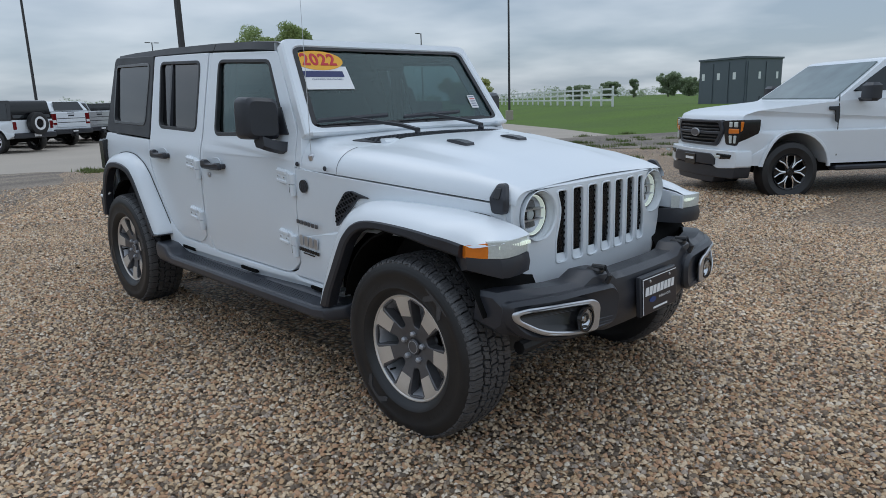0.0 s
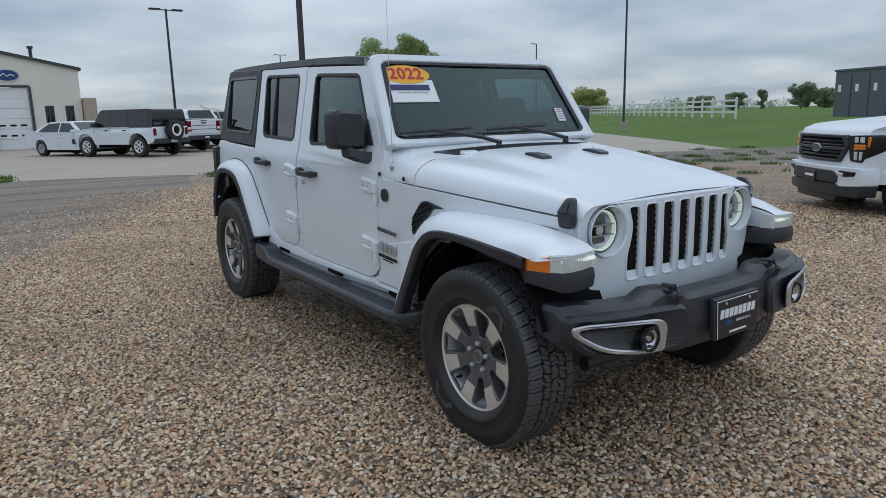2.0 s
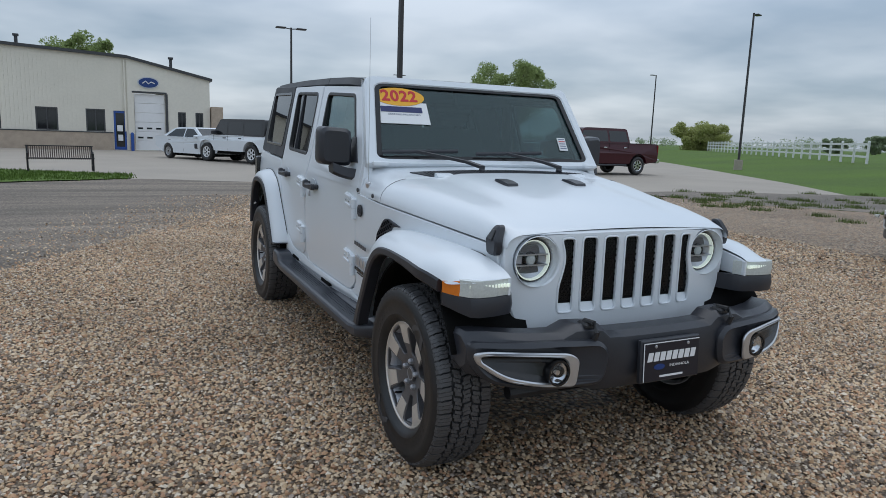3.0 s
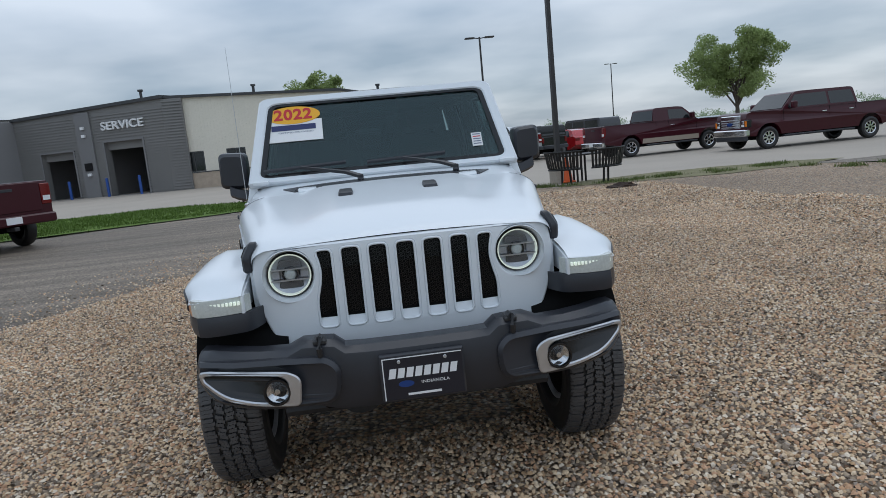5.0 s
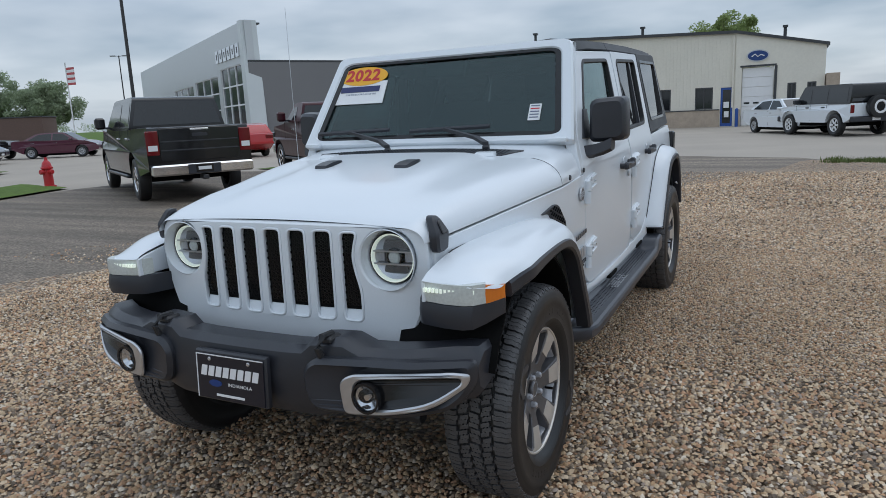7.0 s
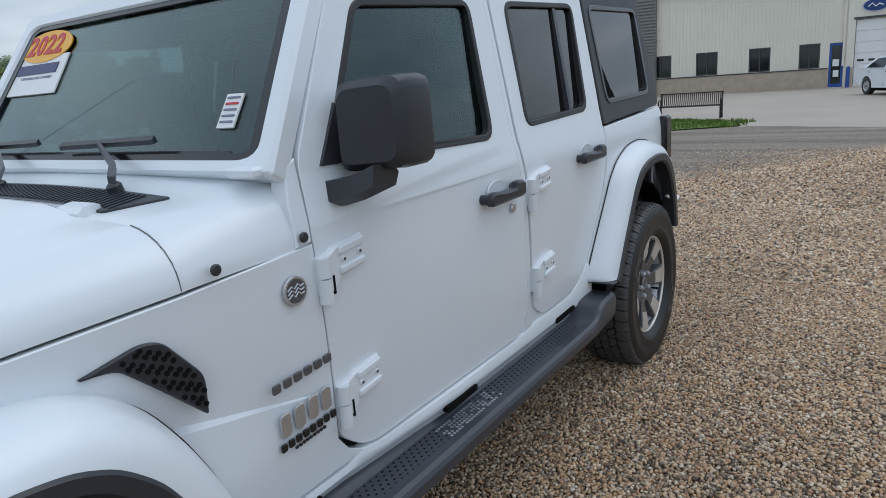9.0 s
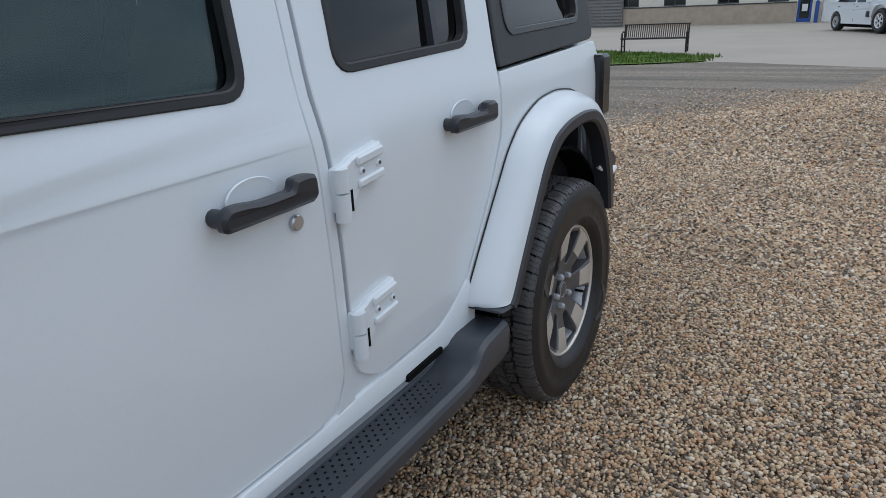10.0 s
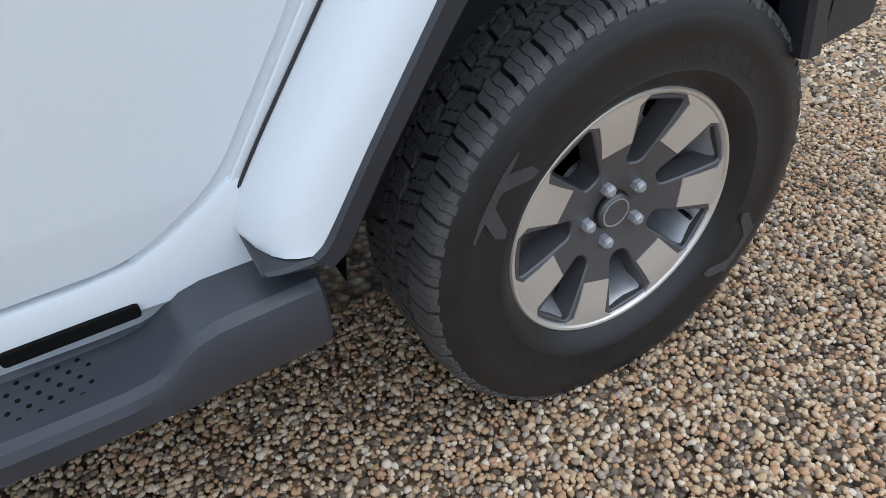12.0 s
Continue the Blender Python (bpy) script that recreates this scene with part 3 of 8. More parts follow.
def workshop():
    b = thing("workshop_building", Matrix(), "cream metal-sided workshop with a dark roof edge and stone base", "building")
    # main front: windows, door, overhead door
    bm = bmesh.new()
    wins = [(-11.2, -9.95), (-8.55, -7.35), (-5.7, -4.6), (-3.2, -2.2)]
    x0 = SERVICE_A[0]
    op = [(a - x0, c - x0, 1.05, 2.33) for a, c in wins] + [(-1.77 - x0, -1.1 - x0, 0.02, 2.28)]
    pl = wall_between(bm, (x0, FY), (-1.0, FY), 0, 5.75, 0.3, op, 5.30)
    part("front_wall", bm, M_CREAM, b)
    bm = bmesh.new()
    pr = wall_between(bm, (-1.0, FY - 0.05), (3.6, FY - 0.05), 0, 5.30, 0.3, [(0.35, 2.05, 0.02, 3.35), (2.75, 3.2, 1.05, 2.35), (3.75, 4.2, 1.05, 2.35)], 4.30)
    part("bay_wall", bm, M_CREAM, b)
    for i, (a, c) in enumerate(wins):
        window_unit("window_1", pl, a - x0, c - x0, 1.05, 2.33)
    window_unit("window_2", pr, 2.75, 3.2, 1.05, 2.35)
    window_unit("window_3", pr, 3.75, 4.2, 1.05, 2.35)
    # siding ribs
    bm = bmesh.new()
    for k in range(54):
        x = x0 + 0.1 + k * 0.2
        if x > -1.05:
            break
        lo = 1.0
        if any(a - 0.05 < x < c + 0.05 for a, c in wins):
            lo = 2.36
        if -1.8 < x < -1.05:
            lo = 2.3
        box(bm, x - 0.02, x + 0.02, FY - 0.022, FY + 0.01, lo, 5.72 - 0.45 * (x - x0) / (-1 - x0))
    part("siding_ribs", bm, M_CREAM, b)
    # split block base
    bm = bmesh.new()
    box(bm, x0 + 1.2, -1.8, FY - 0.10, FY + 0.005, 0, 0.98)
    box(bm, -0.95, -0.68, FY - 0.14, FY - 0.055, 0, 0.98)
    box(bm, 1.1, 3.6, FY - 0.14, FY - 0.055, 0, 0.98)
    part("stone_base", bm, M_STONE_BASE, b, "tan split-block base course")
    bm = bmesh.new(); box(bm, x0 + 1.2, -1.8, FY - 0.13, FY - 0.102, 0.98, 1.04)
    part("base_sill", bm, M_ROOF_TRIM, b)
    # overhead door
    d = tagged(new("door_1"), "white sectional overhead door, closed, two rows of small panes", "door", kind="structure")
    for k in range(6):
        bm = bmesh.new(); box(bm, -0.63, 1.03, FY + 0.08, FY + 0.13, 0.03 + k * 0.55, 0.57 + k * 0.55, 0.01)
        part("panel", bm, M_SIGN_WHITE, d)
    for zz in (0.72, 1.27):
        for k in range(3):
            bm = bmesh.new(); box(bm, -0.5 + k * 0.5, -0.2 + k * 0.5, FY + 0.065, FY + 0.078, zz, zz + 0.1)
            part("pane", bm, M_CARGLASS, d)
    bm = bmesh.new()
    box(bm, -0.75, 1.15, FY - 0.09, FY - 0.052, 3.36, 3.46); box(bm, 1.06, 1.2, FY - 0.09, FY - 0.052, 0, 3.36)
    part("door_frame", bm, M_ROOF_TRIM, b)
    # glazed personnel door
    d = tagged(new("door_2"), "blue glazed entrance door with posters behind the glass", "door", kind="structure")
    bm = bmesh.new(); slab(bm, [(-1.76, 0.03), (-1.11, 0.03), (-1.11, 2.27), (-1.76, 2.27)], FY + 0.03, FY + 0.09, lambda u, v, e: (u, e, v), 0, [[(-1.66, 0.2), (-1.66, 2.15), (-1.21, 2.15), (-1.21, 0.2)]])
    part("door_frame", bm, M_BOLLARD_BLUE, d)
    bm = bmesh.new(); box(bm, -1.66, -1.21, FY + 0.05, FY + 0.06, 0.2, 2.15)
    part("pane", bm, M_CARGLASS, d)
    bm = bmesh.new(); box(bm, -1.6, -1.3, FY + 0.035, FY + 0.042, 1.1, 1.45); box(bm, -1.56, -1.3, FY + 0.035, FY + 0.042, 0.55, 0.9)
    part("notice", bm, M_SIGN_WHITE, d)
    # roof: low gable, trim, back walls
    bm = bmesh.new()
    zt = lambda x: 5.75 - 0.45 * (x - x0) / (-1 - x0) if x < -1 else 5.30 - 1.0 * (x + 1) / 4.6
    for a, c in ((x0 - 0.15, -1.0), (-1.0, 3.75)):
        slab(bm, [(a, zt(a)), (c, zt(c)), (c, zt(c) + 0.16), (a, zt(a) + 0.16)], FY - 0.22, FY + 30, lambda u, v, e: (u, e, v))
    part("roof", bm, M_ROOF_TRIM, b, "dark low-pitched metal roof with a thick edge")
    bm = bmesh.new(); box(bm, 3.3, 3.6, FY + 0.28, FY + 30, 0, 4.3); box(bm, x0, 3.6, FY + 29.7, FY + 30, 0, 4.3)
    part("rear_wall", bm, M_CREAM, b)
    bm = bmesh.new(); tube(bm, [(-1.12, FY - 0.07, 5.2), (-1.12, FY - 0.07, 1.1)], 0.055); 
    part("downpipe", bm, M_CREAM, b)
    bm = bmesh.new(); box(bm, -11.4, -10.5, FY - 0.03, FY - 0.005, 3.2, 4.1)
    for k in range(8):
        box(bm, -11.36, -10.54, FY - 0.05, FY - 0.032, 3.24 + k * 0.105, 3.29 + k * 0.105)
    part("wall_vent", bm, M_CREAM, b)
    for x, z in ((-6.5, 5.65), (1.5, 5.0), (-13.5, 5.9)):
        bm = bmesh.new(); tube(bm, [(x, FY + 1, z), (x, FY + 1, z + 0.55)], 0.09); box(bm, x - .14, x + .14, FY + .86, FY + 1.14, z + .5, z + .62)
        part("roof_flue", bm, M_ROOF_TRIM, b)
    # oval sign: plain shapes
    s = thing("oval_sign", pose(0.16, FY - 0.06, 3.97), "blue oval sign with a silver rim on the gable", "sign")
    for k, (rx, rz, y0, mt, nm) in enumerate(((0.60, 0.34, 0.0, M_SATIN, "rim"), (0.53, 0.28, -0.03, M_SIGN_BLUE, "face"))):
        bm = bmesh.new(); slab(bm, [(rx * math.cos(a * math.pi / 16), rz * math.sin(a * math.pi / 16)) for a in range(32)], y0, y0 - 0.05, lambda u, v, e: (u, e, v))
        part(nm, bm, mt, s)
    bm = bmesh.new(); tube(bm, [(-0.32, -0.085, -0.05), (-0.15, -0.085, 0.09), (0.0, -0.085, -0.06), (0.15, -0.085, 0.05), (0.34, -0.085, -0.03)], 0.03)
    part("flourish", bm, M_SIGN_WHITE, s)
    # blue posts by the door, brick pier
    for x in (-0.82, 1.35):
        p = thing("bollard", pose(x, FY - 0.7, 0), "blue painted steel guard post by the overhead door", "post", "guard posts")
        bm = bmesh.new(); tube(bm, [(0, 0, 0), (0, 0, 1.0), (0, 0, 1.06)], [0.09, 0.09, 0.04], 12); part("post", bm, M_BOLLARD_BLUE, p)
    pier = thing("stone_pier", pose(3.95, FY - 0.6, 0), "tan stone screen wall at the building's end", "wall")
    bm = bmesh.new(); box(bm, -0.3, 0.35, 0, 3, 0, 2.75, 0.02); part("pier", bm, M_STONE_BASE, pier)


def service_wing():
    b = thing("service_building", Matrix(), "dark grey corrugated service wing with two open overhead bays", "building")
    A, B = Vector(SERVICE_B), Vector(SERVICE_A)
    L = (B - A).length
    bm = bmesh.new()
    ops = [(1.9, 4.6, 0.02, 3.1), (7.2, 10.2, 0.02, 3.45)]
    pl = wall_between(bm, A, B, 0, 5.45, 0.5, ops, 5.75)
    part("front_wall", bm, M_GREY_SIDING, b)
    # horizontal ribs of the siding
    bm = bmesh.new()
    for k in range(31):
        z = 0.1 + k * 0.18
        spans = [(0.0, 5.2), (6.4, L)]
        for o in ops:
            if z + 0.09 < o[3] + 0.12:
                spans = [s for a, c in spans for s in ((a, min(c, o[0] - .12)), (max(a, o[1] + .12), c)) if s[1] - s[0] > 0.05]
        for a, c in spans:
            if z + 0.1 < 5.4:
                slab(bm, [(a, z), (c, z), (c, z + 0.09), (a, z + 0.09)], -0.05, 0.01, pl)
    part("siding_ribs", bm, M_GREY_SIDING, b)
    bm = bmesh.new(); slab(bm, [(5.2, 0), (6.4, 0), (6.4, 5.5), (5.2, 5.5)], -0.14, -0.002, pl); part("panel", bm, M_GREY_WALL, b)
    bm = bmesh.new(); slab(bm, [(5.5, 1.75), (6.1, 1.75), (6.1, 2.25), (5.5, 2.25)], -0.2, -0.145, pl); part("notice_board", bm, M_GLOSS_BLACK, b)
    for v in (3.9, 4.4, 1.4):
        bm = bmesh.new(); slab(bm, rounded([(5.7, v), (5.95, v), (5.95, v + .18), (5.7, v + .18)], .03), -0.3, -0.145, pl, 0.01); part("wall_lamp", bm, M_SIGN_WHITE, b)
    for o in ops:
        bm = bmesh.new()
        slab(bm, [(o[0] - .12, 0), (o[1] + .12, 0), (o[1] + .12, o[3] + .12), (o[0] - .12, o[3] + .12)], -0.07, 0.02, pl, 0, [[(o[0], -0.001 + .002), (o[0], o[3]), (o[1], o[3]), (o[1], .001)]])
        part("door_frame", bm, M_GREY_WALL, b)
        bm = bmesh.new(); slab(bm, [(o[0], o[3] - .5), (o[1], o[3] - .5), (o[1], o[3]), (o[0], o[3])], 0.3, 0.36, pl); part("overhead_door", bm, M_GREY_SIDING, b)
        # dark workshop space behind the opening
        bm = bmesh.new()
        slab(bm, [(o[0] - 1, 0.0), (o[1] + 1, 0.0), (o[1] + 1, 4.2), (o[0] - 1, 4.2)], 7.0, 7.2, pl)
        slab(bm, [(o[0] - 1.2, 0.0), (o[0] - 1, 0.0), (o[0] - 1, 4.2), (o[0] - 1.2, 4.2)], 0.5, 7.0, pl)
        slab(bm, [(o[1] + 1, 0.0), (o[1] + 1.2, 0.0), (o[1] + 1.2, 4.2), (o[1] + 1, 4.2)], 0.5, 7.0, pl)
        slab(bm, [(o[0] - 1, 4.1), (o[1] + 1, 4.1), (o[1] + 1, 4.2), (o[0] - 1, 4.2)], 0.5, 7.0, pl)
        part("bay_lining", bm, M_GREY_WALL, b)
        for u in (o[0] + .25, o[1] - .2):
            q = pl(u, 0, -0.6)
            p = thing("bollard", pose(q.x, q.y, 0), "blue painted steel guard post by a service bay", "post", "guard posts")
            bm = bmesh.new(); tube(bm, [(0, 0, 0), (0, 0, 1.15), (0, 0, 1.2)], [0.09, 0.09, 0.04], 12); part("post", bm, M_BOLLARD_BLUE, p)
    bm = bmesh.new(); slab(bm, [(-0.1, 5.45), (L + .1, 5.75), (L + .1, 5.95), (-0.1, 5.65)], -0.2, 12, pl); part("roof", bm, M_ROOF_TRIM, b)
    # corner return towards the cream front
    bm = bmesh.new(); wall_between(bm, SERVICE_A, (SERVICE_A[0] + 1.2, FY - 0.28), 0, 5.7, 0.25); part("corner_wall", bm, M_GREY_SIDING, b)
    bm = bmesh.new()
    for k in range(31):
        box(bm, SERVICE_A[0] - .03, SERVICE_A[0] + 1.2, FY - .36, FY - .28, 0.1 + k * .18, 0.19 + k * .18)
    part("corner_ribs", bm, M_GREY_SIDING, b)
    e = (B - A) / L
    ang = math.degrees(math.atan2(e.y, e.x))
    q = pl(8.9, 4.45, -0.12)
    s = thing("service_sign", pose(q.x, q.y, q.z, 90, 0, ang), "white raised capital letters on the corrugated wall", "sign")
    text_part("letters", "SERVICE", 0.72, Matrix(), M_SIGN_WHITE, s, depth=0.06, width=3.3, bold=0.012)


def showroom():
    b = thing("showroom_building", Matrix(), "grey walled showroom with a tall pale fin and glass front", "building")
    bm = bmesh.new(); wall_between(bm, SHOW_A, SERVICE_B, 0, 5.55, 0.4, (), 5.5); part("side_wall", bm, M_GREY_WALL, b)
    bm = bmesh.new(); wall_between(bm, SHOW_A, SERVICE_B, 5.56, 5.7, 0.5, (), 5.64); part("parapet_cap", bm, M_ROOF_TRIM, b)
    L = (Vector(SHOW_B) - Vector(SHOW_A)).length
    bm = bmesh.new()
    # front runs away from the fin; its outer face looks towards the road
    ops = [(L - 7.5, L - 1.5, 0.05, 5.6), (L - 16.5, L - 8.5, 0.05, 5.2), (L - 26, L - 17.5, 0.05, 5.0)]
    pl = wall_between(bm, SHOW_B, SHOW_A, 0, 8.3, 0.5, ops)
    part("front_wall", bm, M_SHOWROOM, b)
    bm = bmesh.new()
    slab(bm, [(L - 0.8, 0), (L + .35, 0), (L - .25, 8.32), (L - .85, 8.32)], -0.25, 0.9, pl, 0.03); part("fin", bm, M_FIN, b, "tall tapering pale grey fin wall")
    for o in ops:
        for k in range(5):
            bm = bmesh.new(); z = o[2] + (o[3] - o[2]) * k / 4
            slab(bm, [(o[0], z - .05), (o[1], z - .05), (o[1], z + .05), (o[0], z + .05)], 0.05, 0.2, pl); part("transom", bm, M_SIGN_WHITE, b)
        for k in range(4):
            u = o[0] + (o[1] - o[0]) * k / 3
            bm = bmesh.new(); slab(bm, [(u - .05, o[2]), (u + .05, o[2]), (u + .05, o[3]), (u - .05, o[3])], 0.04, 0.21, pl); part("mullion", bm, M_SIGN_WHITE, b)
        for k in range(3):
            for j in range(4):
                u0, u1 = o[0] + (o[1] - o[0]) * k / 3, o[0] + (o[1] - o[0]) * (k + 1) / 3
                z0, z1 = o[2] + (o[3] - o[2]) * j / 4, o[2] + (o[3] - o[2]) * (j + 1) / 4
                bm = bmesh.new(); slab(bm, [(u0 + .05, z0 + .05), (u1 - .05, z0 + .05), (u1 - .05, z1 - .05), (u0 + .05, z1 - .05)], 0.12, 0.14, pl); part("pane", bm, M_SHOW_GLASS, b)
    for k, u in enumerate([L - 2.4 - 1.15 * q for q in range(6)]):
        bm = bmesh.new(); slab(bm, [(u, 6.1), (u + .8, 6.1), (u + .8, 7.0), (u, 7.0)], -0.12, -0.01, pl, 0, [[(u + .25, 6.35), (u + .25, 6.75), (u + .55, 6.75), (u + .55, 6.35)]])
        part("sign_block", bm, M_CHROME, b)
    bm = bmesh.new(); slab(bm, [(0, 8.2), (L - 1.1, 8.2), (L - 1.1, 8.3), (0, 8.3)], 0.5, 1.4, pl); part("roof", bm, M_ROOF_TRIM, b)


workshop()
service_wing()
showroom()
# ---------------------------------------------------------------- the white off-road vehicle
JEEP = thing("off_road_vehicle", pose(0, 0, -0.016, 0.8, 0, 0), "white four-door boxy off-road vehicle with black hardtop on gravel", "car")
SIDE_Z = [(0.40, 0.775), (0.52, 0.784), (0.66, 0.796), (0.90, 0.803), (1.06, 0.803), (1.11, 0.801), (1.15, 0.796), (1.19, 0.787), (1.23, 0.777), (1.28, 0.766), (1.34, 0.755), (1.80, 0.668)]


def side_x(z, y=1.0):
    x = SIDE_Z[0][1]
    for (a, xa), (b, xb) in zip(SIDE_Z, SIDE_Z[1:]):
        if z >= a:
            x = xa + (xb - xa) * min(1.0, (z - a) / (b - a))
    x += 0.032 * smooth01(0.8, 1.4, y) * (1 - 0.6 * smooth01(1.15, 1.8, z))
    return x - max(0.0, 0.55 - y) * 0.205


def side_panel(name, s, pts, material, parent, off=0.0, thick=0.03, bev=0.0022, holes=(), label="", cuts=True, upright=False):
    """Body panel on one flank (s = 1 left, -1 right), outline in (y, z), following the flank's curve; upright panes stand steeper."""
    bm = bmesh.new()
    slab(bm, pts, off, off - thick, lambda u, v, d: (d, u, v), bev, holes)
    if cuts:
        for z in (0.52, 0.66, 0.90, 1.06, 1.11, 1.15, 1.19, 1.23, 1.28, 1.34):
            bmesh.ops.bisect_plane(bm, geom=bm.verts[:] + bm.edges[:] + bm.faces[:], plane_co=(0, 0, z), plane_no=(0, 0, 1))
    for v in bm.verts:
        lean = -0.030 * max(0.0, 1.70 - v.co.z) if upright else 0.0
        v.co.x = s * (side_x(v.co.z, v.co.y) + v.co.x + lean)
    return part(name, bm, material, parent, label)


COWL_SIDE = [(-0.33, 1.018), (0.545, 1.092), (0.8905, 1.110), (0.9015, 0.75), (0.9055, 0.618), (0.9385, 0.573), (1.000, 0.541), (0.60, 0.531), (0.55, 0.70), (0.40, 0.84), (-0.33, 0.84)]
F_DOOR = rounded([(1.000, 0.546), (1.800, 0.560), (1.860, 0.63), (1.838, 1.235), (1.879, 1.724), (1.150, 1.694), (0.912, 1.295), (0.894, 1.120), (0.910, 0.62)], [.09, .09, .03, .06, .02, .03, .03, .02, .03], 5)
F_WIN = rounded([(0.995, 1.275), (1.720, 1.252), (1.776, 1.675), (1.220, 1.652)], [.07, .05, .05, .04], 5)
R_DOOR = rounded([(1.985, 0.574), (2.265, 0.584), (2.385, 0.66), (2.522, 0.86), (2.605, 1.020), (2.632, 1.200), (2.705, 1.742), (1.920, 1.727), (1.880, 1.235), (1.903, 0.63)], [.06, .05, .05, .06, .06, .04, .02, .02, .06, .03], 4)
R_WIN = rounded([(1.965, 1.266), (2.505, 1.280), (2.595, 1.698), (2.015, 1.682)], 0.05, 5)
QUARTER = [(2.645, 1.195), (3.44, 1.222), (3.470, 1.10), (3.490, 0.66), (3.400, 0.66), (3.34, 0.96), (3.10, 1.05), (2.86, 1.05), (2.76, 0.99), (2.68, 0.90), (2.57, 0.74), (2.47, 0.600), (2.375, 0.628), (2.398, 0.652), (2.535, 0.855), (2.618, 1.018)]
TOP_QUARTER = rounded([(2.648, 1.206), (3.442, 1.232), (3.425, 1.768), (2.718, 1.750)], [.01, .05, .05, .01], 4)
Q_WIN = rounded([(2.735, 1.290), (3.315, 1.300), (3.375, 1.708), (2.765, 1.700)], 0.05, 5)


def hinge(s, y, z, parent):
    bm = bmesh.new()
    x = side_x(z, y)
    pl = lambda u, v, d: (s * (x + d), u, v + (u - y) * .10)
    slab(bm, rounded([(y, z - .068), (y + .048, z - .072), (y + .070, z - .045), (y + .150, z - .040), (y + .155, z + .036), (y + .055, z + .032), (y + .035, z + .024), (y, z + .022)], .008, 3), -0.01, 0.017, pl, 0.006)
    for z0, z1 in ((.010, .030), (-.036, -.018)):
        slab(bm, rounded([(y + .062, z + z0), (y + .150, z + z0), (y + .150, z + z1), (y + .062, z + z1)], .006, 2), 0.014, 0.025, pl, 0.004)
    tube(bm, [(s * (x + .014), y + .014, z - .085), (s * (x + .014), y + .014, z - .028)], 0.017, 12)
    tube(bm, [(s * (x + .014), y + .014, z - .024), (s * (x + .014), y + .014, z + .022)], 0.017, 12)
    h = part("hinge", bm, M_WHITE, parent)
    bm = bmesh.new(); slab(bm, [(y + .037, z - .074), (y + .043, z - .074), (y + .043, z - .030), (y + .037, z - .030)], .012, .0185, pl); part("slit", bm, M_DARK, h)
    for du in (.078, .134):
        bm = bmesh.new(); disc(bm, (s * (x + .014), y + du, z - .004 + du * .10), (s, 0, 0), 0.0085, 0.008, 12, .003); b = part("bolt", bm, M_WHITE, h)
        bm = bmesh.new(); disc(bm, (s * (x + .0215), y + du, z - .004 + du * .10), (s, 0, 0), 0.004, 0.002, 6); part("socket", bm, M_RIM_GREY, b)
    return h


def door_handle(s, y, z, parent):
    bm = bmesh.new()
    x = side_x(z, y)
    bar = rounded([(-.112, -.021), (-.112, .008), (-.098, .020), (-.070, .020), (-.025, .013), (.044, .014), (.050, .032), (.084, .034), (.114, .027), (.116, -.010), (.104, -.021)], [.014, .010, .010, .02, .03, .006, .006, .02, .010, .010, .012], 4)
    slab(bm, [(y + u, z + v) for u, v in bar], .014, .046, lambda u, v, d: (s * (x + d - max(0, abs(u - y) - .07) * .14 * (d > .03)), u, v), .007)
    disc(bm, (s * (x - .01), y + .090, z + .004), (s, 0, 0), .019, .03, 12); disc(bm, (s * (x - .01), y - .093, z - .002), (s, 0, 0), .016, .03, 12)
    h = part("door_handle", bm, M_BLACK_PLASTIC, parent, "black pull handle")
    bm = bmesh.new()
    loft(bm, [[(s * (x + d), y - .012 + .060 * q * math.cos(a * math.pi / 12), z + .013 + .034 * q * math.sin(a * math.pi / 12)) for a in range(24)] for q, d in ((1.0, -.001), (.96, .0022), (.88, .0018), (.70, .0012), (.35, .0008), (.05, .0006))])
    part("finger_recess", bm, M_WHITE, h)
    return h


